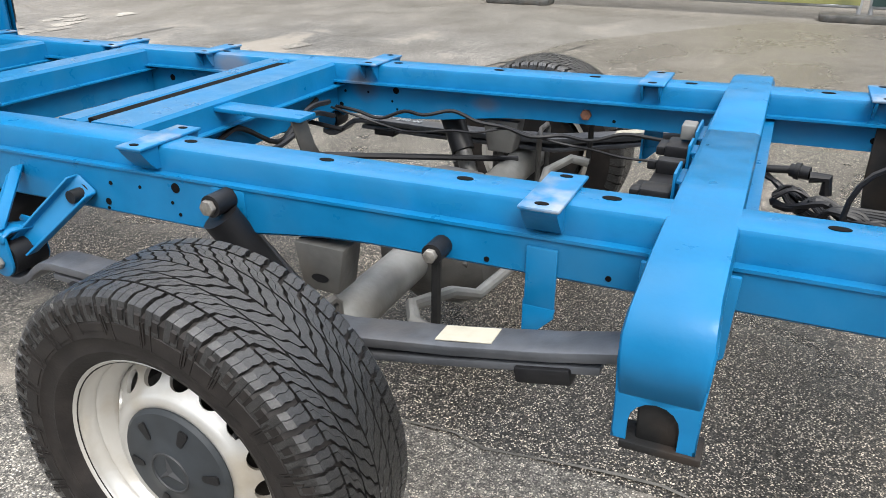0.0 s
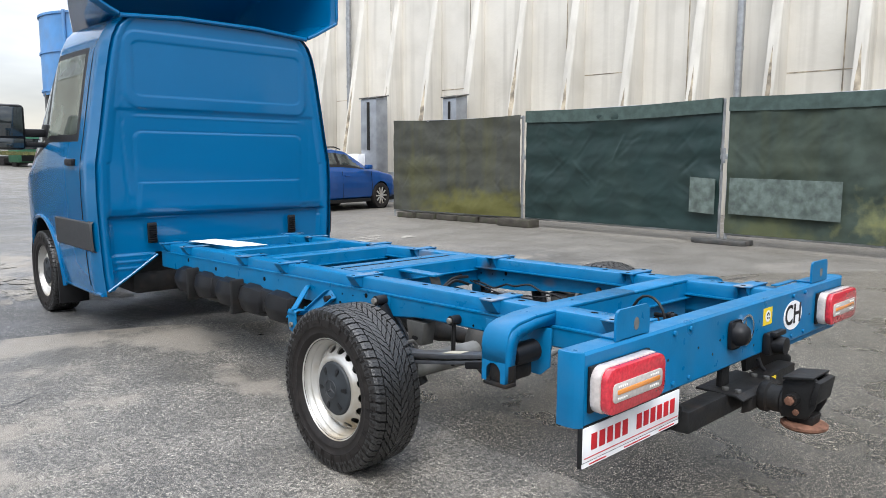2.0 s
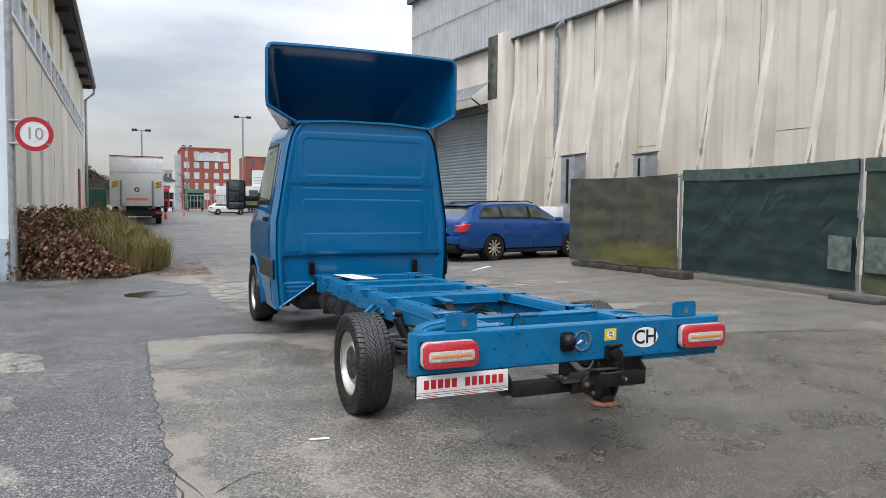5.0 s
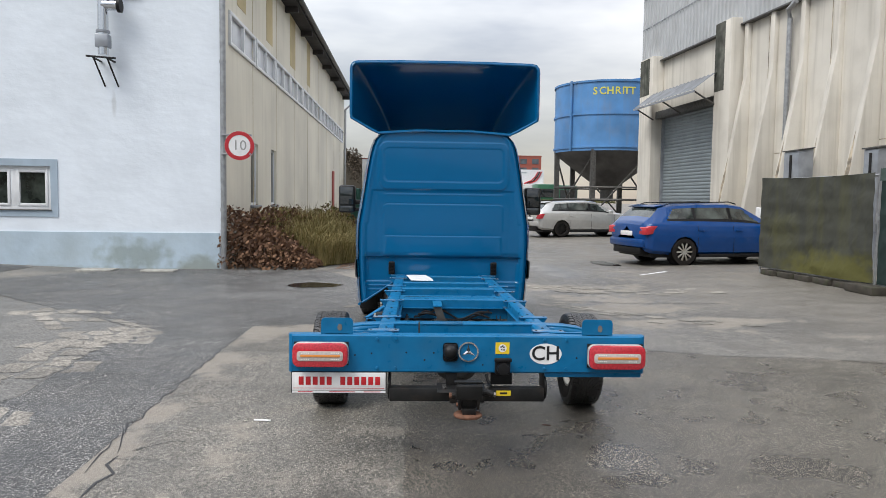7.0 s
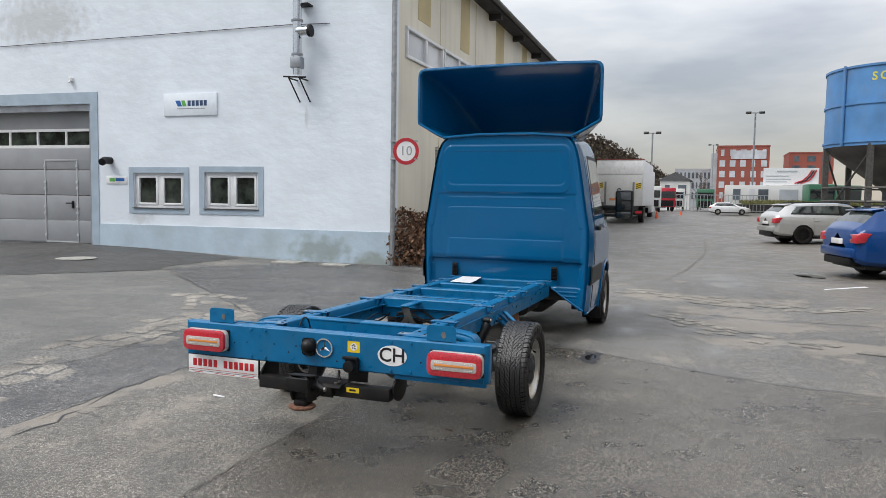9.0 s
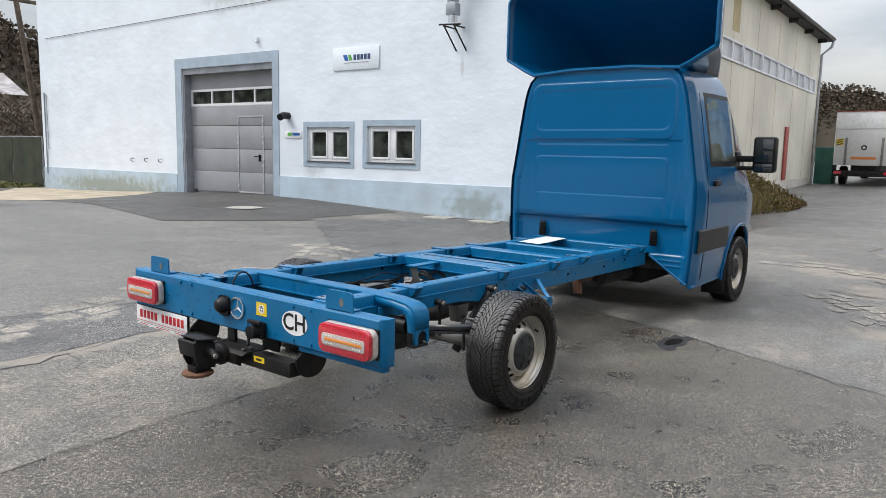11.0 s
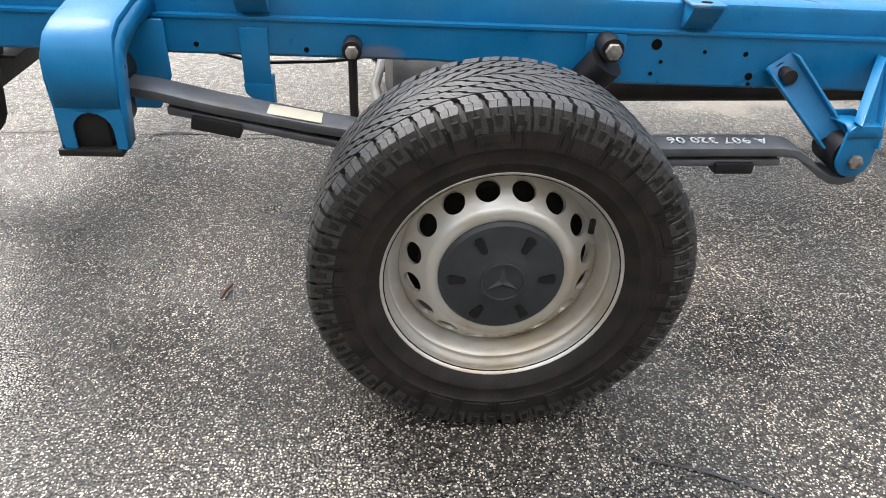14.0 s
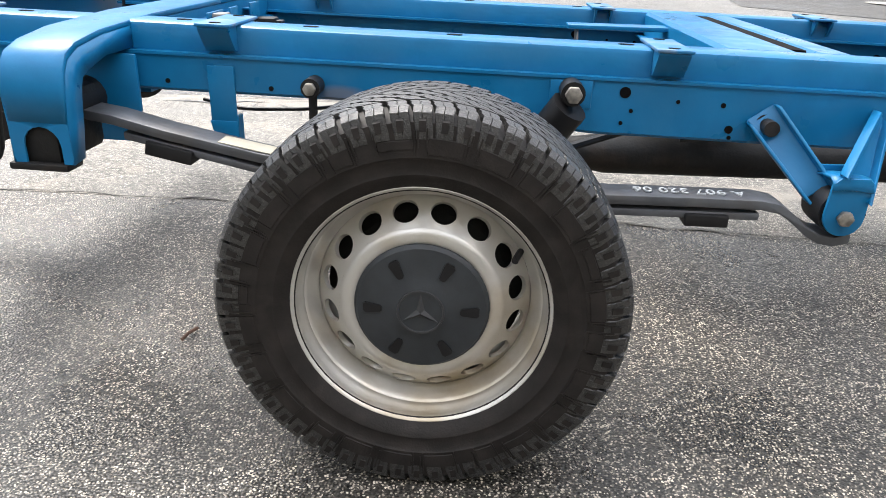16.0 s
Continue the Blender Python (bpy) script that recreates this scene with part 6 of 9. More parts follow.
rng = random.Random(5)
for k in range(7):
    pts = []
    y0 = -0.36 + 0.015 * k
    for i in range(10):
        t = i / 9
        pts.append((1.06 - 0.42 * t + 0.03 * rng.uniform(-1, 1), y0 + 0.30 * t * t + 0.04 * rng.uniform(-1, 1), 0.585 - 0.06 * math.sin(t * 3.0) + 0.03 * rng.uniform(-1, 1)))
    part("wiring", Mesh().tube(flowing(pts), 0.005 + 0.003 * (k % 3), 6), "black_plastic", truck, "black wiring loom in the rear bay")
part("wiring_loop", Mesh().tube([(0.95 + 0.07 * math.cos(a), -0.27, 0.66 + 0.10 * math.sin(a)) for a in [2 * math.pi * k / 20 for k in range(20)]], 0.005, 6), "black_plastic", truck, "black cable loop")
for k in range(4):
    part("wiring", Mesh().tube([(0.75, 0.12 + 0.01 * k, 0.59), (0.82, 0.07 - 0.01 * k, 0.575), (0.90, 0.03 + 0.012 * k, 0.56), (1.0, -0.02 + 0.02 * k, 0.57), (1.09, 0.0 + 0.03 * k, 0.585)], 0.0045, 6), "black_plastic", truck, "black cables to the lamp beam")
for k in range(9):
    pts = [(0.78 + 0.3 * i / 8 + 0.012 * rng.uniform(-1, 1), 0.05 - 0.22 * (i / 8) + 0.03 * math.sin(i * 1.3 + k * 1.9), 0.575 + 0.022 * math.sin(i * 1.7 + 2.1 * k)) for i in range(9)]
    part("wiring", Mesh().tube(flowing(pts), 0.004 + 0.0015 * (k % 3), 6), "black_plastic", truck, "tangled black wiring loom")
part("cable_plug", Mesh().tube([(0.74, 0.14, 0.60), (0.80, 0.14, 0.605)], 0.009, 12).tube([(0.80, 0.14, 0.605), (0.84, 0.13, 0.605)], 0.015, 12).tube([(0.81, 0.138, 0.605), (0.82, 0.136, 0.605)], 0.019, 12).tube([(0.84, 0.12, 0.60), (0.875, 0.12, 0.602), (0.878, 0.12, 0.565)], 0.013, 10), "black_plastic", truck, "black cable plug")
for k in range(6):
    pts = []
    for i in range(14):
        t = i / 13
        pts.append((-0.52 - 0.0 * k - 2.0 * t if k > 3 else 0.55 - 1.1 * t, (0.36 if k % 2 else -0.36) + 0.02 * rng.uniform(-1, 1), 0.575 - 0.015 * k + 0.02 * math.sin(t * 11 + k) + 0.01 * rng.uniform(-1, 1)))
    part("wiring", Mesh().tube(flowing(pts), 0.004 + 0.002 * (k % 3), 6), "black_plastic", truck, "black wiring along the rail")
for k in range(5):
    pts = [(-0.50 - 0.03 * k, 0.30 - 0.12 * i + 0.03 * rng.uniform(-1, 1), 0.56 + 0.04 * math.sin(i * 1.7 + k) + 0.02 * rng.uniform(-1, 1)) for i in range(6)]
    part("wiring", Mesh().tube(flowing(pts), 0.008, 6), "black_plastic", truck, "black wiring behind the middle crossmember")
mod_ = part("level_sensor", Mesh().box((0.53, -0.16, 0.575), (0.60, 0.06, 0.62), 0.008).box((0.50, -0.12, 0.57), (0.54, -0.04, 0.60), 0.008), "black_plastic", truck, "black control unit on the rear crossmember")
for y0, y1 in ((-0.25, -0.17), (-0.06, 0.00), (0.05, 0.16)):
    part("unit_bracket", Mesh().box((0.596, y0, 0.60), (0.602, y1, 0.692), 0.002).box((0.602, y0, 0.672), (0.6212, y1, 0.678), 0.002), "frame_paint", mod_, "blue bracket plate")
    part("connector", Mesh().box((0.535, y0 + 0.01, 0.615), (0.595, y1 - 0.015, 0.65), 0.006).box((0.515, y0 + 0.02, 0.622), (0.535, y1 - 0.025, 0.643), 0.004), "black_plastic", mod_, "black connector")
part("unit_cover", Mesh().box((0.53, -0.275, 0.60), (0.57, -0.245, 0.625), 0.004), "light_grey_steel", mod_)
part("unit_cover", Mesh().box((0.56, 0.10, 0.655), (0.592, 0.15, 0.69), 0.004), "light_grey_steel", mod_)

# fuel tank and exhaust
tank = part("fuel_tank", Mesh().box((-2.44, -0.56, 0.38), (-0.97, -0.30, 0.52), 0.04), "black_plastic", truck, "black ribbed plastic fuel tank")
for k in range(5):
    x = -2.45 + 0.30 * k
    part("tank_bulge", Mesh().box((x, -0.60, 0.345), (x + 0.285, -0.28, 0.535), 0.085), "black_plastic", tank)
for x in (-2.16, -1.56):
    part("tank_strap", Mesh().box((x - 0.015, -0.606, 0.338), (x + 0.015, -0.29, 0.54), 0.01), "black_steel", tank)
ex = part("exhaust_pipe", Mesh().tube([(-2.6, 0.30, 0.42), (-2.1, 0.32, 0.44), (-1.75, 0.38, 0.46), (-1.64, 0.43, 0.45), (-1.62, 0.45, 0.37)], 0.035, 14), "rust", truck, "rusty exhaust tail pipe")
part("muffler", Mesh().tube([(-2.75, 0.36, 0.42), (-2.70, 0.36, 0.42), (-2.15, 0.36, 0.43), (-2.1, 0.36, 0.43)], [0.04, 0.08, 0.08, 0.04], 18), "black_steel", ex, "dark exhaust muffler")
solid("paper_sheet", Mesh().grid([[(-2.0, -0.34, 0.672), (-1.98, -0.12, 0.671)], [(-2.2, -0.36, 0.669), (-2.2, -0.13, 0.670)], [(-2.60, -0.40, 0.664), (-2.61, -0.19, 0.664)]]), "white", "white paper sheet lying on the frame crossmembers", "paper")


# wheels ------------------------------------------------------------
def tyre_tread(R, half, n_lugs, seed, turn=1):
    """Directional V tread: curved lugs from the centre over the shoulder, on each side, with cross cuts."""
    m_ = Mesh()
    pitch = 2 * math.pi / n_lugs

    def surf(theta, s, lift):
        a = abs(s)
        if a <= 0.86:
            y, r = s * half, R - 0.006 * a * a
        else:
            t = (a - 0.86) / 0.14
            y = math.copysign(half * (0.86 + 0.135 * math.sin(t * 1.35)), s)
            r = R - 0.005 - 0.034 * t * t
        r -= 0.011 * (1 - lift)
        return (r * math.cos(theta), y, r * math.sin(theta))

    def sweep(a):
        # steep arrows in the middle, nearly straight blocks at the shoulder
        return turn * (0.50 * min(a, 0.58) + 0.08 * max(0.0, a - 0.58))

    bands = [(0.014, 0.30), (0.325, 0.595), (0.63, 1.0)]
    for side in (-1, 1):
        for k in range(n_lugs):
            th0 = k * pitch + (pitch / 2 if side > 0 else 0)
            for bi, (a0, a1) in enumerate(bands):
                cuts = (0.0, 0.93) if bi == 0 else (0.04, 0.46, 0.50, 0.97) if bi == 1 else (0.03, 0.44, 0.475, 0.93)
                for c0, c1 in zip(cuts[::2], cuts[1::2]):
                    wid = 0.86
                    n = 5 if bi == 2 else 4
                    top_, bot_ = [], []
                    for i in range(n + 1):
                        a = a0 + (a1 - a0) * i / n
                        for c_ in (c0, c1):
                            th = th0 + sweep(a) + pitch * wid * c_ + 0.008 * math.sin(bi * 2 + k) + (0.010 if (i + bi) % 2 else -0.010) * (1 if bi < 2 else 0.4)
                            top_.append(surf(th, side * a, 1.0))
                            bot_.append(surf(th, side * a, -0.15))
                    v = top_ + bot_
                    N = len(top_)
                    f = []
                    for i in range(n):
                        q = 2 * i
                        f.append((q, q + 1, q + 3, q + 2))
                        f.append((q, q + 2, N + q + 2, N + q))
                        f.append((q + 1, N + q + 1, N + q + 3, q + 3))
                    f.append((0, N, N + 1, 1))
                    f.append((2 * n, 2 * n + 1, N + 2 * n + 1, N + 2 * n))
                    m_.add(v, f)
    return m_


def make_wheel(R=0.352, half=0.119, place=(-0.006, 0.886, 0.343), flip=False, holes=16, name="wheel"):
    """A steel wheel whose outside looks to +y, with tyre, tread and dark hub cap."""
    W = Mesh()
    # rim barrel and lip
    W.lathe([(0.200, -0.095), (0.218, -0.095), (0.222, -0.085), (0.214, -0.078), (0.206, -0.06), (0.200, -0.03), (0.200, 0.02), (0.206, 0.045), (0.2135, 0.070), (0.2155, 0.083), (0.2225, 0.090), (0.2225, 0.0955), (0.219, 0.0975), (0.2145, 0.094), (0.2122, 0.086), (0.2105, 0.074), (0.2065, 0.070), (0.2045, 0.060), (0.1995, 0.056), (0.1965, 0.044), (0.1885, 0.038), (0.186, 0.030), (0.184, -0.03), (0.194, -0.075)], 64, closed=True)
    disc = Mesh()
    # disc with round ventilation holes: ring of cells, each a square ring with a round hole
    r0, r1 = 0.142, 0.1855
    n = holes

    def dz(r):
        # the holes lie in a cone that falls away from the dome
        return 0.068 - 0.95 * (r - r0)
    for k in range(n):
        am = 2 * math.pi * (k + 0.5) / n
        rm = 0.1635
        cell = []
        hole = []
        steps = 24
        for i in range(steps):
            u = 2 * math.pi * i / steps
            cu, su = math.cos(u), math.sin(u)
            q = max(abs(cu), abs(su))
            rr = rm + (r1 - r0) / 2 * (su / q)
            an = am + math.pi / n * (cu / q)
            cell.append((rr * math.cos(an), dz(rr), rr * math.sin(an)))
            rh = rm + 0.0150 * su
            ah = am + 0.0220 * cu / rm
            hole.append((rh * math.cos(ah), dz(rh), rh * math.sin(ah)))
        inner = [(x * 0.965, y - 0.005, z * 0.965) for x, y, z in hole]
        v = cell + hole + inner
        f = []
        for i in range(steps):
            j = (i + 1) % steps
            f.append((i, j, steps + j, steps + i))
            f.append((steps + i, steps + j, 2 * steps + j, 2 * steps + i))
        disc.add(v, f)
    disc.lathe([(0.142, 0.068), (0.138, 0.0725), (0.132, 0.0755), (0.125, 0.0765), (0.118, 0.075), (0.110, 0.070), (0.104, 0.064), (0.0, 0.060)], 48)
    bmesh.ops.remove_doubles(disc.bm, verts=disc.bm.verts[:], dist=0.0004)
    W.merge(disc.bm)
    base = pose(*place, 0, 0, 180 if flip else 0)
    wheel = part(name, W, "rim", truck, "silver painted steel wheel with round vent holes", smooth=40)
    wheel.matrix_basis = base @ Matrix.Scale(0.923, 4)
    # back plate so that the holes look into the dark brake drum
    part("brake_drum", Mesh().lathe([(0.0, -0.06), (0.17, -0.06), (0.176, -0.05), (0.176, -0.012), (0.15, 0.012), (0.0, 0.02)], 32), "black_steel", wheel)
    ty = Mesh()
    ty.lathe([(0.212, -0.092), (0.232, -0.108), (0.268, half - 0.237), (0.300, -half + 0.002), (0.325, -half + 0.004), (R - 0.022, -half + 0.010), (R - 0.012, -half + 0.028), (R - 0.0095, -0.05), (R - 0.009, 0.0), (R - 0.0095, 0.05), (R - 0.012, half - 0.028), (R - 0.022, half - 0.010), (0.325, half - 0.004), (0.300, half - 0.002), (0.272, half - 0.001), (0.268, half - 0.004), (0.248, 0.112), (0.244, 0.113), (0.232, 0.108), (0.222, 0.098), (0.212, 0.092)], 96)
    # raised blocks and lines of the sidewall
    relief = Mesh()
    for k in range(24):
        a0, a1 = 2 * math.pi * (k + 0.12) / 24, 2 * math.pi * (k + (0.82 if k % 4 else 0.55)) / 24
        ra, rb = (0.276, 0.304) if k % 5 else (0.283, 0.300)
        hh = half - 0.0005
        v, f = [], []
        for i in range(4):
            a = a0 + (a1 - a0) * i / 3
            for r, y in ((ra, hh - 0.004), (ra + 0.002, hh + 0.0008), (rb - 0.002, hh + 0.0008), (rb, hh - 0.004)):
                v.append((r * math.cos(a), y, r * math.sin(a)))
        for i in range(3):
            for q in range(3):
                f.append((4 * i + q, 4 * i + q + 1, 4 * i + q + 5, 4 * i + q + 4))
        f += [(0, 1, 2, 3), (12, 15, 14, 13)]
        relief.add(v, f)
        # a raised line round the block, and a pair of radial ribs beside it
        for q0, q1, w0, w1 in ((a0 - 0.012, a0 - 0.004, ra - 0.004, rb + 0.014), (a1 + 0.004, a1 + 0.012, ra - 0.004, rb + 0.014), (a1 + 0.022, a1 + 0.030, ra + 0.004, rb + 0.014)):
            c8 = [(r * math.cos(a), hh + y, r * math.sin(a)) for y in (-0.004, 0.0011) for a in (q0, q1) for r in (w0, w1)]
            relief.add(c8, [(0, 1, 3, 2), (4, 6, 7, 5), (0, 4, 5, 1), (2, 3, 7, 6), (0, 2, 6, 4), (1, 5, 7, 3)])
    for k in range(60):
        a = 2 * math.pi * k / 60
        # short ribs at the shoulder
        v, f = [], []
        for r, y in ((0.310, half - 0.004), (0.312, half + 0.0005), (0.328, half - 0.0015), (0.332, half - 0.008)):
            for da in (-0.016, 0.016):
                v.append((r * math.cos(a + da), y, r * math.sin(a + da)))
        for q in range(3):
            f.append((2 * q, 2 * q + 1, 2 * q + 3, 2 * q + 2))
        relief.add(v, f)
    part("tyre", ty, "rubber", wheel, "worn black tyre sidewall", smooth=30)
    tagged(part("sidewall_relief", relief, "rubber", wheel, "raised blocks and lines on the sidewall", smooth=30), kind="stuff")
    tagged(part("tread", tyre_tread(R, half, 60, 1), "tread", wheel, "coarse V pattern tread, pale specks for grit and wet glints", smooth=30), kind="stuff")
    cap = Mesh()
    cap.lathe([(0.116, 0.066), (0.115, 0.076), (0.109, 0.082), (0.078, 0.087), (0.050, 0.091), (0.043, 0.095), (0.040, 0.095), (0.0, 0.095)], 48)
    up = Matrix.Translation((0, 0.008, 0))
    hub = part("hub_cap", cap, "cap_plastic", wheel, "dark grey plastic hub cap with six slots")
    # Black inlays stand in for the shade in the cap's six recesses.
    for k in range(6):
        an = 360 * k / 6 + 0
        slot = Mesh()
        slot.prism([(0.066, -0.003), (0.069, -0.006), (0.094, -0.0095), (0.098, -0.006), (0.098, 0.006), (0.094, 0.0095), (0.069, 0.006), (0.066, 0.003)], "y", 0.070, 0.0815 - 0.0)
        for v in slot.bm.verts:
            if v.co.y > 0.075:
                v.co.y = 0.0835 - 0.09 * (v.co.x - 0.055)
        slot.bm.transform(up @ Euler((0, radians(an), 0)).to_matrix().to_4x4())
        part("slot", slot, "black_plastic", hub)
    rg = Mesh()
    for k in range(36):
        a0, a1 = 2 * math.pi * k / 36, 2 * math.pi * (k + 1) / 36
        rg.add([(r * math.cos(a), h, r * math.sin(a)) for a in (a0, a1) for r, h in ((0.036, 0.0865), (0.037, 0.0895), (0.040, 0.0895), (0.041, 0.0865))], [(0, 1, 5, 4), (1, 2, 6, 5), (2, 3, 7, 6)])
    for a in (90, 210, 330):
        d_ = Vector((math.cos(radians(a)), 0, math.sin(radians(a))))
        n_ = Vector((-d_.z, 0, d_.x))
        q = [n_ * 0.008 + Vector((0, 0.087, 0)), -n_ * 0.008 + Vector((0, 0.087, 0)), d_ * 0.035 + Vector((0, 0.0875, 0)), Vector((0, 0.093, 0))]
        rg.add([tuple(v) for v in q], [(0, 2, 3), (1, 3, 2)])
    rg.bm.transform(up)
    part("cap_emblem", rg, "grey_plastic", hub)
    va = math.radians(148)
    part("valve", Mesh().tube([(0.19 * math.cos(va), 0.05, 0.19 * math.sin(va)), (0.178 * math.cos(va), 0.078, 0.178 * math.sin(va))], 0.006, 8), "black_plastic", wheel, "black tyre valve")
    return wheel


wheel_r = make_wheel()


def copy_part(ob, m):
    """Another part like ob, with its own parts, under the same parent."""
    c = copy_thing(ob, m)
    c.parent = ob.parent
    return c


wheel_l = copy_part(wheel_r, pose(-0.006, -0.880, 0.343, 0, 7, 180))
mirrored = finish("tread", tyre_tread(0.352, 0.119, 60, 1, -1), "tread", 30)
for s in (-1, 1):
    front_wheel = copy_part(wheel_r, pose(FA, s * 0.866, 0.343, 0, 20, 0 if s > 0 else 180))
    for tread_part in (front_wheel if s < 0 else wheel_l).children:
        if tread_part.name.startswith("tread"):
            tread_part.data = mirrored

# cab ---------------------------------------------------------------
CR = -2.79     # rear face
SIDE = [(0.30, 0.925), (0.45, 0.942), (0.62, 0.952), (0.80, 0.960), (1.00, 0.965), (1.20, 0.960), (1.40, 0.925), (1.60, 0.893), (1.80, 0.860), (1.95, 0.832), (2.05, 0.805), (2.12, 0.772), (2.17, 0.725), (2.205, 0.64), (2.225, 0.45), (2.235, 0.2), (2.237, 0.0)]
SIDE_Z = [0.30 + 0.05 * k for k in range(34)] + [1.99, 2.02, 2.05, 2.085, 2.12, 2.145, 2.17, 2.19, 2.205, 2.215, 2.225, 2.232, 2.235, 2.237]
SIDE = [(z, float(np.interp(z, [q[0] for q in SIDE], [q[1] for q in SIDE]))) for z in SIDE_Z[:-4]] + [(2.225, 0.45), (2.232, 0.3), (2.235, 0.2), (2.237, 0.0)]


def cab_top(x):
    """Height of the cab's outline above the belt at x."""
    t = CR - x
    if t < 1.0:
        return 2.237 + 0.02 * math.sin(t * 1.6)
    if t < 1.95:
        return 2.26 - (t - 1.0) * 1.02
    if t < 2.35:
        return 1.29 - (t - 1.95) * 0.75
    return max(0.62, 0.99 - ((t - 2.35) / 0.12) ** 2 * 0.30)


def cab_point(x, i):
    z, y = SIDE[i]
    top = cab_top(x)
    zb = 1.0 if top > 1.1 else 0.7
    if z > zb:
        z = zb + (z - zb) * (top - zb) / (2.237 - zb)
    t = CR - x
    y *= 1.0 - 0.035 * max(0.0, 0.12 - t) / 0.12
    nose = max(0.0, t - 1.35) / 1.11
    y *= 1.0 - 0.27 * nose ** 1.8
    if z < 0.5 and t > 1.9:
        z += 0.1 * (t - 1.9)
    return (x, y, z)


xs = [CR - 0.03 * k for k in range(0, 83)]
shell, vglass = Mesh(), Mesh()
panes = {-1: Mesh(), 1: Mesh()}
seals = {-1: Mesh(), 1: Mesh()}
ARCH_R = 0.43
for s in (-1, 1):
    pts = [[Vector(cab_point(x, i)) for i in range(len(SIDE))] for x in xs]
    for row in pts:
        for p_ in row:
            d2 = math.hypot(p_.x - FA, p_.z - 0.36)
            if abs(d2 - ARCH_R) < 0.05 and p_.z < 0.85:
                k_ = ARCH_R / max(d2, 1e-6)
                p_.x, p_.z = FA + (p_.x - FA) * k_, 0.36 + (p_.z - 0.36) * k_
            p_.y *= s
    for a in range(len(xs) - 1):
        for i in range(len(SIDE) - 1):
            q = [pts[a][i], pts[a][i + 1], pts[a + 1][i + 1], pts[a + 1][i]]
            c_ = sum(q, Vector()) / 4
            if math.hypot(c_.x - FA, c_.z - 0.36) < ARCH_R - 0.015 and c_.z < 0.85:
                continue
            t = CR - c_.x
            zs = (SIDE[i][0] + SIDE[i + 1][0]) / 2
            inside = min(t - 0.31, 1.66 - 0.62 * (zs - 1.2) - t, zs - 1.345, 1.985 - zs)
            if inside > 0.038 and abs(t - 1.12) > 0.035:
                target = panes[s]
            elif inside > 0:
                target = seals[s]
            elif t > 1.16 and zs > 1.75 and t < 1.93:
                target = vglass
            else:
                target = shell
            target.add([tuple(v) for v in q], [(0, 1, 2, 3)])
for m_ in (shell, panes[-1], panes[1], seals[-1], seals[1], vglass):
    bmesh.ops.remove_doubles(m_.bm, verts=m_.bm.verts[:], dist=0.0008)
cab = part("cab", shell, "cab_paint", truck, "glossy blue van cab", smooth=50)
for s in (-1, 1):
    part("side_window", panes[s], "light_glass", cab, "reflecting side window, toned for daylight seen through", smooth=50)
    part("window_seal", seals[s], "black_plastic", cab, "black window seal", smooth=50)
part("windscreen", vglass, "glass", cab, "dark windscreen", smooth=50)
# rear panel with pressings
def rear_outline(i):
    return cab_point(CR, i)


rows = []
NZ, NY = 300, 150
zlist = [0.335 + (2.20 - 0.335) * k / NZ for k in range(NZ + 1)]


def half_width(z):
    pr = [(q[2], q[1]) for q in (rear_outline(i) for i in range(len(SIDE) - 1))]
    if z <= pr[0][0]:
        return pr[0][1]
    for (z0, y0), (z1, y1) in zip(pr, pr[1:]):
        if z0 <= z <= z1:
            return y0 + (y1 - y0) * (z - z0) / max(1e-6, z1 - z0)
    return pr[-1][1]


def groove(d, w):
    return max(0.0, 1 - abs(d) / w) ** 1.5


def box_dist(y, z, y0, y1, z0, z1, r):
    """Signed distance to a rounded rectangle, below 0 inside."""
    cy, cz, hy, hz = (y0 + y1) / 2, (z0 + z1) / 2, (y1 - y0) / 2 - r, (z1 - z0) / 2 - r
    dy, dz = abs(y - cy) - hy, abs(z - cz) - hz
    return math.hypot(max(dy, 0), max(dz, 0)) + min(max(dy, dz), 0) - r


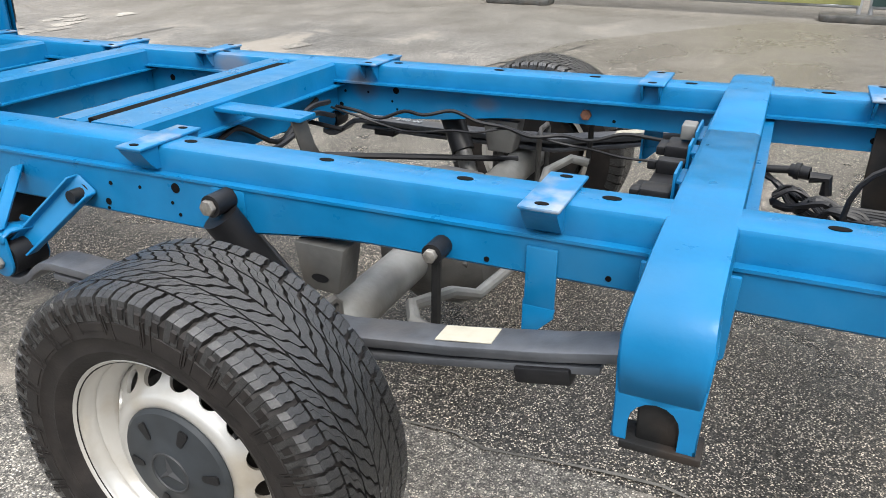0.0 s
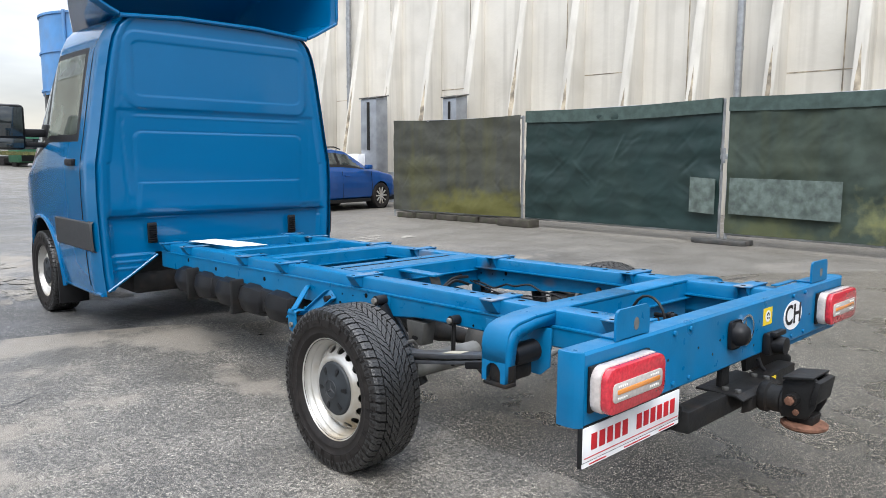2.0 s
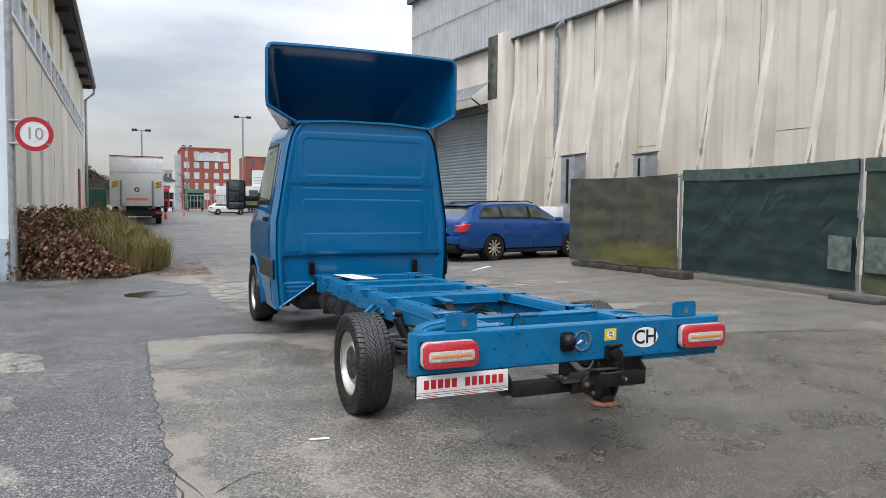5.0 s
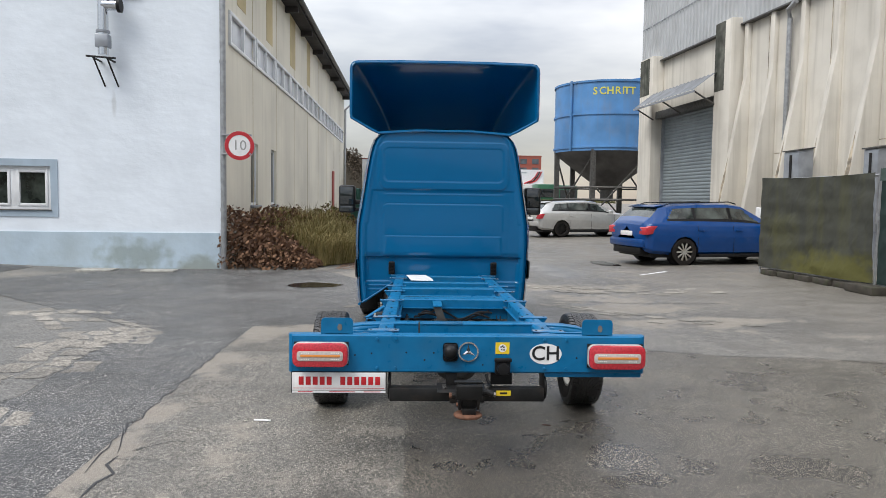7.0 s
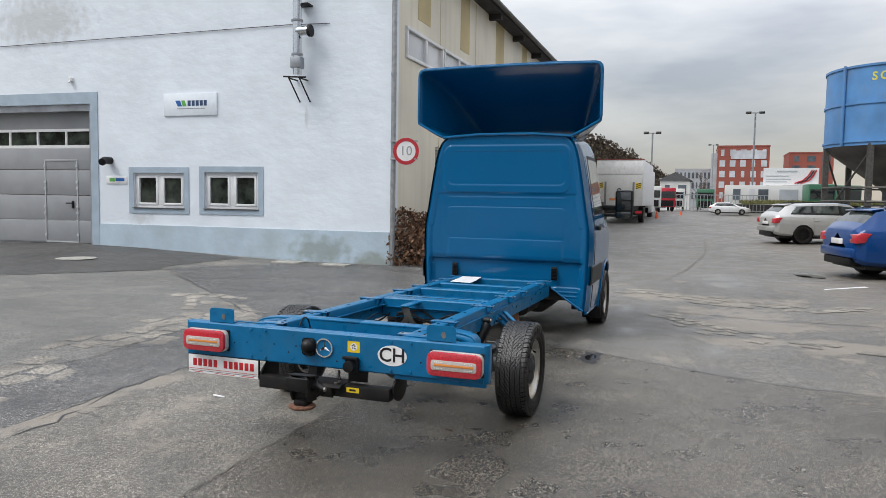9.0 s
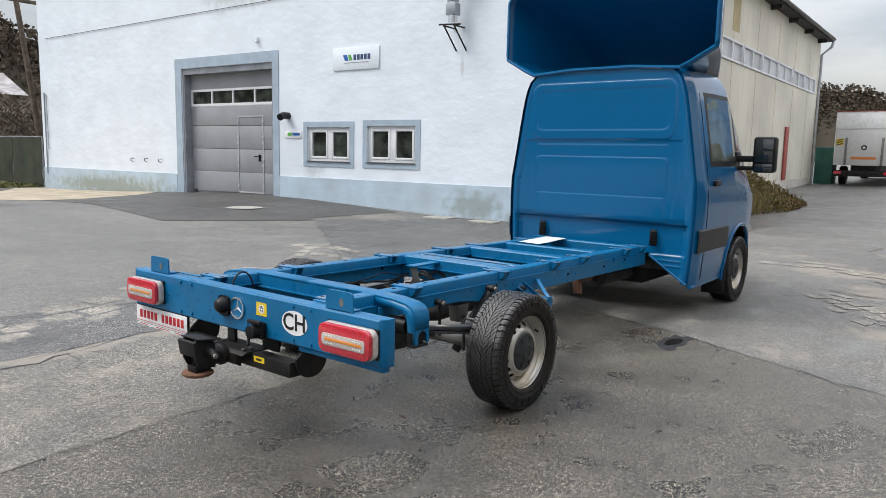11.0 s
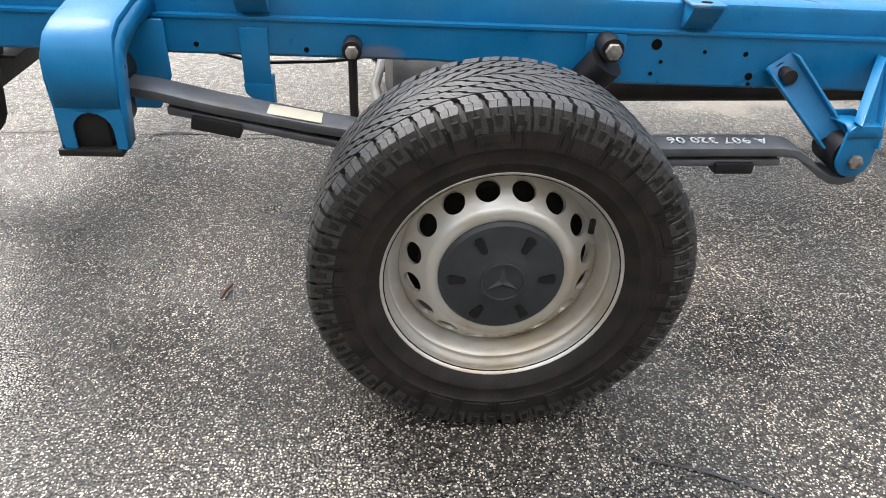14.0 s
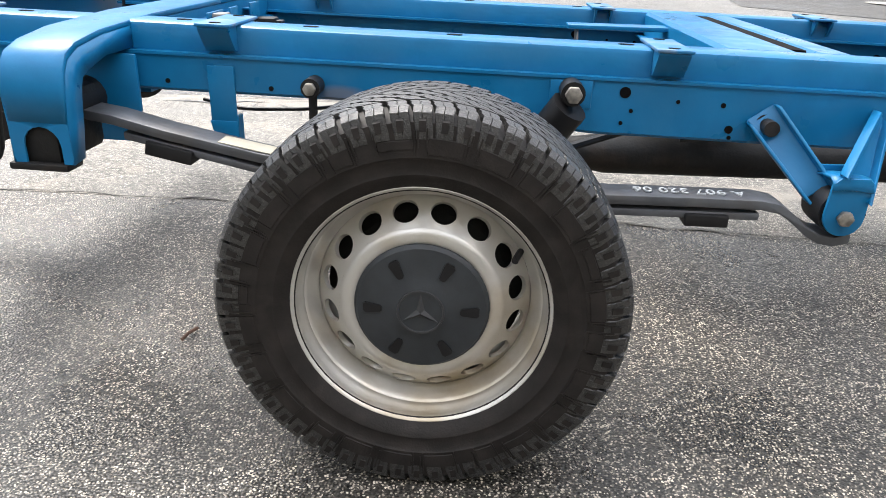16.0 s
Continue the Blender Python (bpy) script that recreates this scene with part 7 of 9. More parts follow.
def press(y, z):
    """Depth of the pressed rear panel, + towards the rear."""
    e = 0.0
    hw = half_width(z)
    # raised field between the side posts
    side = smooth_step((hw - 0.075 - abs(y)) / 0.03)
    e -= 0.012 * (1 - smooth_step((abs(y) - (hw - 0.075)) / 0.02)) * smooth_step((z - 0.55) / 0.03)
    # upper bay: big panel with window pressing
    d = box_dist(y, z, -0.715, 0.715, 1.575, 2.105, 0.10)
    e += 0.011 * smooth_step(-d / 0.016)
    d = box_dist(y, z, -0.655, 0.655, 1.665, 2.035, 0.06)
    e -= 0.007 * smooth_step(-d / 0.008)
    e -= 0.003 * groove(d, 0.006)
    # shelf under the window field and rib
    if z < 1.60:
        e -= 0.014 * smooth_step((1.585 - z) / 0.03) * (1 if abs(y) < hw - 0.09 else 0)
    e += 0.006 * groove(z - 1.525, 0.010) * smooth_step((0.66 - abs(y)) / 0.03)
    e -= 0.006 * groove(z - 1.545, 0.010) * smooth_step((0.66 - abs(y)) / 0.03)
    # middle fields, leaning
    d = box_dist(y, z, -0.66, 0.66, 1.075, 1.425, 0.05)
    e += 0.006 * smooth_step(-d / 0.009) * smooth_step((z - 1.03) / 0.2)
    e -= 0.004 * groove(d - 0.004, 0.007) * smooth_step((z - 1.12) / 0.1)
    e += 0.009 * smooth_step((z - 0.85) / 0.010) * smooth_step((1.075 - z) / 0.006) * smooth_step((0.665 - 0.10 * (z - 0.85) - abs(y)) / 0.02)
    # step down to the lower field
    e -= 0.030 * smooth_step((0.848 - z) / 0.018) * smooth_step((hw - 0.06 - abs(y)) / 0.02)
    # crisp lines: foot of the fields, curved line beside them, seams of the posts
    yc = 0.735 - 0.05 * ((1.5 - z) / 0.65) ** 3 if z < 1.5 else 0.735
    if 0.86 < z < 2.05:
        e -= 0.006 * groove(abs(y) - yc, 0.010)
    e -= 0.006 * groove(abs(y) - (hw - 0.052), 0.010) * smooth_step((z - 0.40) / 0.05)
    # ribs low on both sides
    for zr in (0.565, 0.52, 0.475):
        e += 0.007 * groove(z - zr, 0.014) * smooth_step((abs(y) - 0.56) / 0.02) * smooth_step((hw - 0.08 - abs(y)) / 0.02)
    return e * (1.0 - 0.45 * smooth_step((z - 0.84) / 0.06))


for z in zlist:
    hw = half_width(z) - 0.004
    row = []
    for j in range(NY + 1):
        y = -hw + 2 * hw * j / NY
        edge = smooth_step((hw - abs(y)) / 0.035)
        row.append((CR + 0.0 - 0.03 * (1 - edge) + press(y, z), y, z))
    rows.append(row)
# the lower corners are cut off towards the frame
bmr = Mesh()
vs = [[bmr.bm.verts.new(p_) for p_ in row] for row in rows]
for a in range(NZ):
    for j in range(NY):
        y, z = rows[a][j][1] + 0.009, rows[a][j][2]
        if z < 0.575 and abs(y) < 0.53:
            continue
        if z < 0.56 and abs(y) < 0.53 + (0.56 - z) * 1.45 * 0.95:
            continue
        bmr.bm.faces.new((vs[a][j], vs[a][j + 1], vs[a + 1][j + 1], vs[a + 1][j]))
bmesh.ops.delete(bmr.bm, geom=[v for v in bmr.bm.verts if not v.link_faces], context="VERTS")
back = part("rear_panel", bmr, "cab_paint", cab, "pressed blue rear panel of the cab", smooth=60)
for s in (-1, 1):
    part("panel_edge", Mesh().tube([(CR + 0.004, s * 0.54, 0.565), (CR + 0.004, s * 0.70, 0.455), (CR + 0.004, s * 0.885, 0.335)], 0.010, 8), "cab_paint", cab)
fl_ = Mesh()
fl_.box((CR - 2.0, -0.80, 0.42), (CR - 0.14, 0.80, 0.60))
# Unseen black boxes, added to keep the ground under the cab dark.
part("gearbox_tray", Mesh().box((CR - 1.75, -0.42, 0.25), (CR - 0.25, 0.42, 0.44), 0.05).box((CR - 0.9, -0.68, 0.27), (CR - 0.12, 0.30, 0.44), 0.05), "black_steel", cab, "added dark boxes that shade the ground under the cab")
part("underbody", fl_, "black_steel", cab, "dark underbody")
for s in (-1, 1):
    part("side_skirt", Mesh().prism([(CR - 0.08, 0.345), (CR - 0.08, 0.60), (CR - 0.85, 0.60), (CR - 0.85, 0.33)], "y", s * 0.82, s * 0.91), "black_steel", cab)
    well = Mesh()
    pts_ = [(FA + 0.424 * math.cos(a), 0.36 + 0.424 * math.sin(a)) for a in [math.pi * k / 28 for k in range(-3, 32)]]
    rowsw = [[(x, s * 0.62, z), (x, s * 0.945, z)] for x, z in pts_]
    well.grid(rowsw)
    well.add([(x, s * 0.62, z) for x, z in pts_], [tuple(range(len(pts_)))])
    part("wheel_well", well, "black_plastic", cab, "black wheel arch lining")
    lip = []
    for k in range(25):
        a = math.pi * (-0.06 + 1.12 * k / 24)
        x, z = FA + 0.428 * math.cos(a), 0.36 + 0.428 * math.sin(a)
        nose = max(0.0, (CR - x) - 1.35) / 1.11
        lip.append((x, s * (float(np.interp(z, [q[0] for q in SIDE], [q[1] for q in SIDE])) * (1.0 - 0.27 * nose ** 1.8) + 0.001), z))
    part("arch_lip", Mesh().tube(lip, 0.017, 8), "cab_paint", cab, "blue wheel arch lip")
    part("mud_flap", Mesh().box((FA + 0.40, s * 0.86 - 0.11, 0.14), (FA + 0.42, s * 0.86 + 0.10, 0.45), 0.005), "black_plastic", cab, "black mud flap")
    # rubbing strip and door lines
    st_ = Mesh()
    rws = []
    for k in range(0, 14):
        x = CR - 0.05 - (FA + 0.47 - CR) * -1 * k / 13
        rr = []
        for z, o in ((0.605, -0.006), (0.617, 0.010), (0.70, 0.013), (0.80, 0.010), (0.815, -0.006)):
            yy = np.interp(z, [q[0] for q in SIDE], [q[1] for q in SIDE])
            rr.append((x, s * (yy + o), z))
        rws.append(rr)
    st_.grid(rws)
    e0 = [(x + 0.012, y - s * 0.014, z) for x, y, z in rws[0]]
    st_.grid([e0, rws[0]])
    part("rubbing_strip", st_, "grey_plastic", cab, "dark grey rubbing strip")
    ln = Mesh()
    for z0, z1 in ((0.36, 0.60), (0.82, 1.98)):
        pp = []
        for k in range(12):
            z = z0 + (z1 - z0) * k / 11
            yy = np.interp(z, [q[0] for q in SIDE], [q[1] for q in SIDE])
            pp.append((CR - 0.20, s * (yy + 0.001), z))
        ln.tube(pp, 0.004, 5)
    part("door_gap", ln, "black_plastic", cab)
    yy = np.interp(1.18, [q[0] for q in SIDE], [q[1] for q in SIDE])
    part("door_handle", Mesh().box((CR - 0.46, s * (yy + 0.012) - 0.016, 1.185), (CR - 0.31, s * (yy + 0.012) + 0.022, 1.235), 0.012), "black_plastic", cab, "black door handle")
    part("sill_edge", Mesh().tube([(CR - 0.02, s * 0.915, 0.312), (FA + 0.45, s * 0.915, 0.312)], 0.014, 8), "cab_paint", cab)
    # mirror on long arms
    mi = part("wing_mirror", Mesh().box((-4.02, min(s * 1.06, s * 1.265), 1.30), (-3.90, max(s * 1.06, s * 1.265), 1.64), 0.03), "black_plastic", truck, "black wing mirror on a long arm")
    part("mirror_arm", Mesh().box((-4.02, min(s * 0.82, s * 1.08), 1.40), (-3.93, max(s * 0.82, s * 1.08), 1.46), 0.015).box((-4.02, min(s * 0.82, s * 1.08), 1.32), (-3.93, max(s * 0.82, s * 1.08), 1.36), 0.012).box((-4.05, min(s * 0.84, s * 0.92), 1.24), (-3.88, max(s * 0.84, s * 0.92), 1.5), 0.02), "black_plastic", mi)
    part("mirror_glass", Mesh().box((-3.899, min(s * 1.08, s * 1.245), 1.40), (-3.892, max(s * 1.08, s * 1.245), 1.62), 0.004).box((-3.899, min(s * 1.08, s * 1.245), 1.315), (-3.892, max(s * 1.08, s * 1.245), 1.385), 0.004), "glass", mi, "mirror glass")
    # vents in the rear panel
    vt = part("cab_vent", Mesh().box((CR - 0.03, s * 0.562 - 0.034, 0.645), (CR - 0.010, s * 0.562 + 0.034, 0.79), 0.010), "black_plastic", cab, "black air vent grille in the rear panel")
    for k in range(8):
        z = 0.665 + 0.0152 * k
        part("louvre", put(Mesh().box((-0.006, -0.026, -0.003), (0.008, 0.026, 0.003)), pose(CR - 0.008, s * 0.562, z, 0, 25, 0)), "black_plastic", vt)

# roof air deflector: a shell open to the rear
SPO = [(0.735, 2.195), (0.80, 2.225), (1.012, 2.345), (1.018, 2.40), (1.018, 2.86), (1.010, 2.905), (0.985, 2.935), (0.94, 2.945), (0.5, 2.955), (0.0, 2.957)]
full = SPO + [(-y, z) for y, z in SPO[-2::-1]]
rows = []
for k in range(13):
    t = k / 12
    x = CR + 0.01 - 1.35 * t
    sc = 1 - 0.40 * t ** 1.15
    row = []
    for y, z in full:
        zl = 2.20
        hgt = 1 - 0.93 * t ** 1.7
        row.append((x, y * sc, zl + (z - zl) * hgt + 0.03 * t))
    rows.append(row)
sh = Mesh()
sh.grid(rows)
spo = part("roof_deflector", sh, "cab_paint", truck, "blue roof air deflector open to the rear", smooth=40)
md = spo.modifiers.new("thickness", "SOLIDIFY")
md.thickness, md.offset = 0.012, 1.0
part("deflector_rim", Mesh().tube([(CR + 0.012, y * 0.992, 2.20 + (z - 2.20) * 0.985) for y, z in full], 0.013, 8), "cab_paint", spo)
part("roof_seam", Mesh().tube([(CR + 0.004, -0.72, 2.185), (CR + 0.006, -0.3, 2.215), (CR + 0.006, 0.3, 2.215), (CR + 0.004, 0.72, 2.185)], 0.016, 8), "cab_paint", cab)


# ---------------------------------------------------------------- parked cars
def estate_car(label, paint, at, estate=True, group="parked estate cars"):
    """A five-door car, nose to +x: one lofted shell with windows cut into it."""
    car = thing("parked_car", label, "car", group, at=at)
    # x, underside, belt, half width, roof height, roof half width
    st = [(-2.33, 0.46, 0.80, 0.70, 0.86, 0.52), (-2.27, 0.33, 0.90, 0.82, 0.98, 0.64), (-2.15, 0.28, 0.95, 0.88, 1.08, 0.68), (-1.88, 0.26, 0.945, 0.90, 1.335, 0.58), (-1.70, 0.25, 0.945, 0.905, 1.375, 0.59), (-0.9, 0.24, 0.935, 0.91, 1.425, 0.61), (-0.1, 0.24, 0.925, 0.91, 1.44, 0.62),
          (0.30, 0.24, 0.915, 0.91, 1.395, 0.62), (1.05, 0.24, 0.91, 0.90, 0.985, 0.70), (1.34, 0.24, 0.88, 0.895, 0.945, 0.70), (1.8, 0.25, 0.80, 0.87, 0.87, 0.66), (2.12, 0.28, 0.68, 0.80, 0.76, 0.58), (2.30, 0.34, 0.58, 0.66, 0.64, 0.45)]
    if not estate:
        st[3], st[4] = (-1.88, 0.26, 0.96, 0.88, 1.20, 0.62), (-1.60, 0.25, 0.96, 0.905, 1.40, 0.60)
    cols = list(zip(*st))
    xs_ = [-2.33 + 4.63 * k / 185 for k in range(186)]
    fine = (4, 4, 4, 4, 3, 1, 6, 2, 2, 2, 2)          # steps between the points of a ring
    shell_, side_g, front_g, rear_g = Mesh(), {-1: Mesh(), 1: Mesh()}, Mesh(), Mesh()
    seals_ = {-1: Mesh(), 1: Mesh()}
    for s in (-1, 1):
        pts = []
        for x in xs_:
            b, t, w_, zr, wr = [float(np.interp(x, cols[0], c)) for c in cols[1:]]
            lift = zr - t
            ring = [(w_ * 0.86, b), (w_ * 0.965, b + 0.07), (w_ * 0.995, b + 0.42 * (t - b)), (w_, b + 0.62 * (t - b)), (w_ * 0.985, b + 0.82 * (t - b)), (w_ * 0.955, t - 0.01), (w_ * 0.93, t + 0.02),
                    (wr + (w_ * 0.93 - wr) * 0.14, t + 0.02 + 0.80 * max(0.0, lift - 0.02)), (wr, t + 0.02 + 0.93 * max(0.0, lift - 0.02)), (wr * 0.8, zr), (wr * 0.4, zr + 0.012), (0.0, zr + 0.016)]
            row = []
            for i, n_ in enumerate(fine):
                for q in range(n_ + (i == 10)):
                    (ya, za_), (yb, zb_) = ring[i], ring[i + 1]
                    y, z = ya + (yb - ya) * q / n_, za_ + (zb_ - za_) * q / n_
                    p_ = Vector((x, s * y, z))
                    for wx in (-1.34, 1.34):
                        d2 = math.hypot(p_.x - wx, p_.z - 0.315)
                        if abs(d2 - 0.352) < 0.016 and z < 0.75:
                            k_ = 0.352 / d2
                            p_.x, p_.z = wx + (p_.x - wx) * k_, 0.315 + (p_.z - 0.315) * k_
                    row.append(p_)
            pts.append(row)
        segs = [(i, q) for i, n_ in enumerate(fine) for q in range(n_)]
        for a in range(len(xs_) - 1):
            for e, (i, q_) in enumerate(segs):
                q = [pts[a][e], pts[a][e + 1], pts[a + 1][e + 1], pts[a + 1][e]]
                c_ = sum(q, Vector()) / 4
                if i < 5 and any(math.hypot(c_.x - wx, c_.z - 0.315) < 0.350 for wx in (-1.34, 1.34)):
                    continue
                x = c_.x
                tgt = shell_
                if i == 6 and q_ > 0 and -1.80 + 0.05 * q_ < x < 0.86 - 0.095 * q_:
                    near = min(abs(x + 1.02), abs(x + 0.08))
                    tgt = seals_[s] if near < 0.04 or q_ == 1 else side_g[s]
                elif i >= 8 and 0.36 < x < 0.98:
                    tgt = front_g
                elif i >= 8 and -2.14 < x < -1.90:
                    tgt = rear_g
                tgt.add([tuple(v) for v in q], [(0, 1, 2, 3)])
        shell_.add([tuple(v) for v in pts[0]], [tuple(range(len(pts[0])))])
        shell_.add([tuple(v) for v in pts[-1]], [tuple(range(len(pts[0])))])
    for m_ in (shell_, side_g[-1], side_g[1], front_g, rear_g):
        bmesh.ops.remove_doubles(m_.bm, verts=m_.bm.verts[:], dist=0.001)
    bd = part("body", shell_, paint, car, smooth=40)
    for s in (-1, 1):
        bmesh.ops.remove_doubles(seals_[s].bm, verts=seals_[s].bm.verts[:], dist=0.001)
        part("side_glass", side_g[s], "car_glass", bd, "dark side windows", smooth=50)
        part("window_seal", seals_[s], "black_plastic", bd, "black window posts and seals", smooth=50)
    part("windscreen", front_g, "car_glass", bd, "dark windscreen", smooth=50)
    part("rear_screen", rear_g, "car_glass", bd, "dark rear window", smooth=50)
    for s in (-1, 1):
        part("roof_rail", Mesh().tube([(-1.7, s * 0.56, 1.375), (-1.55, s * 0.56, 1.43), (0.0, s * 0.575, 1.475), (0.2, s * 0.575, 1.425)], 0.014, 6), "black_plastic", bd)
        tl_ = Mesh().prism([(-2.335, 0.70), (-2.325, 0.87), (-2.22, 0.91), (-2.04, 0.90), (-2.12, 0.82), (-2.16, 0.72)], "y", min(s * 0.56, s * 0.885), max(s * 0.56, s * 0.885), 0.02)
        part("tail_light", tl_, "lamp_red", bd, "red tail light")
        part("headlight", Mesh().prism([(2.26, 0.55), (2.24, 0.66), (1.86, 0.77), (1.90, 0.66)], "y", min(s * 0.58, s * 0.86), max(s * 0.58, s * 0.86), 0.02), "lamp_clear", bd, "clear headlight")
        part("wing_mirror", Mesh().box((0.70, min(s * 0.88, s * 1.05), 0.96), (0.84, max(s * 0.88, s * 1.05), 1.07), 0.03), paint, bd)
        for x in (-0.55, 0.45):
            part("door_handle", Mesh().box((x - 0.45, s * 0.905 - 0.015, 0.80), (x - 0.28, s * 0.905 + 0.015, 0.825), 0.006), paint, bd)
        for x in (-1.0, -0.05, 0.98):
            part("door_gap", Mesh().tube([(x, s * 0.90, 0.30), (x, s * 0.909, 0.6), (x - 0.01, s * 0.885, 0.92)], 0.005, 5), "black_plastic", bd)
        part("sill", Mesh().box((-0.95, min(s * 0.80, s * 0.88), 0.19), (0.95, max(s * 0.80, s * 0.88), 0.27), 0.01), "black_plastic", bd)
    part("number_plate", Mesh().box((-2.345, -0.26, 0.66), (-2.325, 0.26, 0.77), 0.004), "white", bd, "blank number plate")
    part("rear_bumper", Mesh().box((-2.37, -0.76, 0.40), (-2.20, 0.76, 0.60), 0.05), paint, bd)
    part("diffuser", Mesh().box((-2.34, -0.62, 0.24), (-2.1, 0.62, 0.40), 0.03), "black_plastic", bd)
    part("roof_spoiler", Mesh().prism([(-1.98, 1.345), (-1.70, 1.397), (-1.70, 1.375), (-1.96, 1.325)], "y", -0.58, 0.58, 0.004), paint, bd)
    part("floor_pan", Mesh().box((-2.1, -0.74, 0.18), (2.1, 0.74, 0.34)), "black_plastic", bd)
    for wx in (-1.34, 1.34):
        for s in (-1, 1):
            part("axle_well", Mesh().lathe([(0.001, s * 0.66), (0.354, s * 0.66), (0.354, s * 0.87)], 32, Matrix.Translation((wx, 0, 0.315))), "black_plastic", bd)
        for s in (-1, 1):
            wh = part("wheel", Mesh().lathe([(0.19, -0.1), (0.30, -0.1), (0.316, -0.07), (0.316, 0.07), (0.30, 0.1), (0.215, 0.1), (0.205, 0.085)], 36), "rubber", car, "black car tyre")
            wh.matrix_basis = pose(wx, s * 0.80, 0.316, 0, 0, 0 if s > 0 else 180)
            part("wheel_well", Mesh().lathe([(0.0, 0.02), (0.20, 0.02), (0.205, 0.085)], 32), "black_steel", wh)
            rm = Mesh()
            for k in range(10):
                sp_ = Mesh().prism([(0.0, -0.010), (0.205, -0.024), (0.205, 0.018), (0.0, 0.010)], "y", 0.07, 0.092, 0.004)
                sp_.bm.transform(Euler((0, 2 * math.pi * k / 10, 0)).to_matrix().to_4x4())
                rm.merge(sp_.bm)
            part("wheel_trim", rm, "rim" if paint != "car_silver" else "black_steel", wh, "spoked wheel trim")
    return car


def on_ground(x, y, turn):
    return pose(x, y, ground_z(x, y), 0, 0, turn)


estate_car("blue estate car parked by the hall", "car_blue", on_ground(-12.25, 6.95, 103))
estate_car("silver estate car with dark wheels", "car_silver", on_ground(-24.2, 6.5, 105))
estate_car("small white hatchback far across the yard", "car_white", pose(-47.3, 3.85, 0.71, 0, 0, 92) @ Matrix.Scale(0.56, 4), estate=False, group="far cars")

# ---------------------------------------------------------------- silo on legs
sc_x, sc_y, SR = -45.0, 12.75, 3.72
SILO_IN = Matrix.Translation((4.8, 2.0, 1.513)) @ Matrix.Scale(0.89, 4) @ Matrix.Translation((-4.8, -2.0, -1.513))
silo = thing("silo", "blue steel silo with yellow lettering on steel legs", "silo", at=SILO_IN)
part("drum", Mesh().tube([(sc_x, sc_y, 4.9), (sc_x, sc_y, 9.45)], SR, 56), "silo_blue", silo, "blue weathered drum")
for z in (5.15, 7.3, 9.4):
    part("hoop", Mesh().tube([(sc_x, sc_y, z - 0.06), (sc_x, sc_y, z + 0.06)], SR + 0.07, 56), "silo_blue", silo)
part("cone", Mesh().tube([(sc_x, sc_y, 4.9), (sc_x, sc_y, 4.55), (sc_x, sc_y, 2.4)], [SR - 0.05, SR - 0.4, 0.5], 40), "cone", silo, "dark steel cone")
part("outlet", Mesh().tube([(sc_x, sc_y, 2.45), (sc_x, sc_y, 1.6)], 0.45, 20), "dark_grey_steel", silo)
for k in range(6):
    a = radians(30 + 60 * k)
    x, y = sc_x + (SR - 0.15) * math.cos(a), sc_y + (SR - 0.15) * math.sin(a)
    part("leg", Mesh().box((x - 0.16, y - 0.16, 0.1), (x + 0.16, y + 0.16, 5.0)), "dark_grey_steel", silo)
    a2 = radians(90 + 60 * k)
    x2, y2 = sc_x + (SR - 0.15) * math.cos(a2), sc_y + (SR - 0.15) * math.sin(a2)
    part("brace", Mesh().tube([(x, y, 0.6), (x2, y2, 4.6)], 0.06, 6), "dark_grey_steel", silo)
    part("ladder_pipe", Mesh().tube([(sc_x + (SR + 0.1) * math.cos(radians(-55)), sc_y + (SR + 0.1) * math.sin(radians(-55)), 4.9), (sc_x + (SR + 0.1) * math.cos(radians(-55)), sc_y + (SR + 0.1) * math.sin(radians(-55)), 9.5)], 0.09, 8), "silo_blue", silo) if k == 0 else None
for z in (1.7, 2.5):
    part("platform_rail", Mesh().tube([(sc_x + SR * math.cos(radians(q)), sc_y + SR * math.sin(radians(q)), z) for q in range(0, 361, 30)], 0.06, 6), "dark_grey_steel", silo)
for k, ch in enumerate("SCHRITT"):
    yy = 10.95 + (0.0, 0.44, 0.90, 1.38, 1.72, 1.94, 2.34)[k]
    a = math.asin((yy - sc_y) / (SR + 0.01))
    tm = Mesh()
    tm.bm.free()
    tm.bm = facing_x(text_mesh(ch, 0.66, bold=0.012), SR + 0.012)
    tm.bm.transform(Matrix.Translation((sc_x, sc_y, 8.72)) @ Euler((0, 0, a)).to_matrix().to_4x4())
    part("letter", tm, "silo_yellow", silo, "yellow painted letter")
second = thing("silo", "second blue silo half hidden by the hall", "silo", at=SILO_IN)
part("drum", Mesh().tube([(-49.0, 17.9, 4.9), (-49.0, 17.9, 10.6)], 3.0, 40), "silo_blue", second)

# ---------------------------------------------------------------- lorry with tail lift
lorry = thing("box_lorry", "white box lorry with folded tail lift and striped boards", "lorry", at=on_ground(-34, -2.05, 0))
part("box_body", Mesh().box((-7.5, -1.22, 0.95), (0.0, 1.22, 3.35), 0.03), "white", lorry)
tl = part("tail_lift", Mesh().box((0.0, -1.17, 0.95), (0.10, 1.17, 2.55), 0.02), mat("pale_grey_sheet", (0.55, 0.55, 0.53), 0.6, vary=0.05), lorry, "folded grey tail lift")
part("box_header", Mesh().box((0.0, -1.2, 2.6), (0.06, 1.2, 3.3), 0.01), "white", lorry)
part("top_edge", Mesh().box((0.0, -1.22, 3.35), (0.06, 1.22, 3.40)), mat("dark_red_trim", (0.2, 0.04, 0.03), 0.5), lorry)
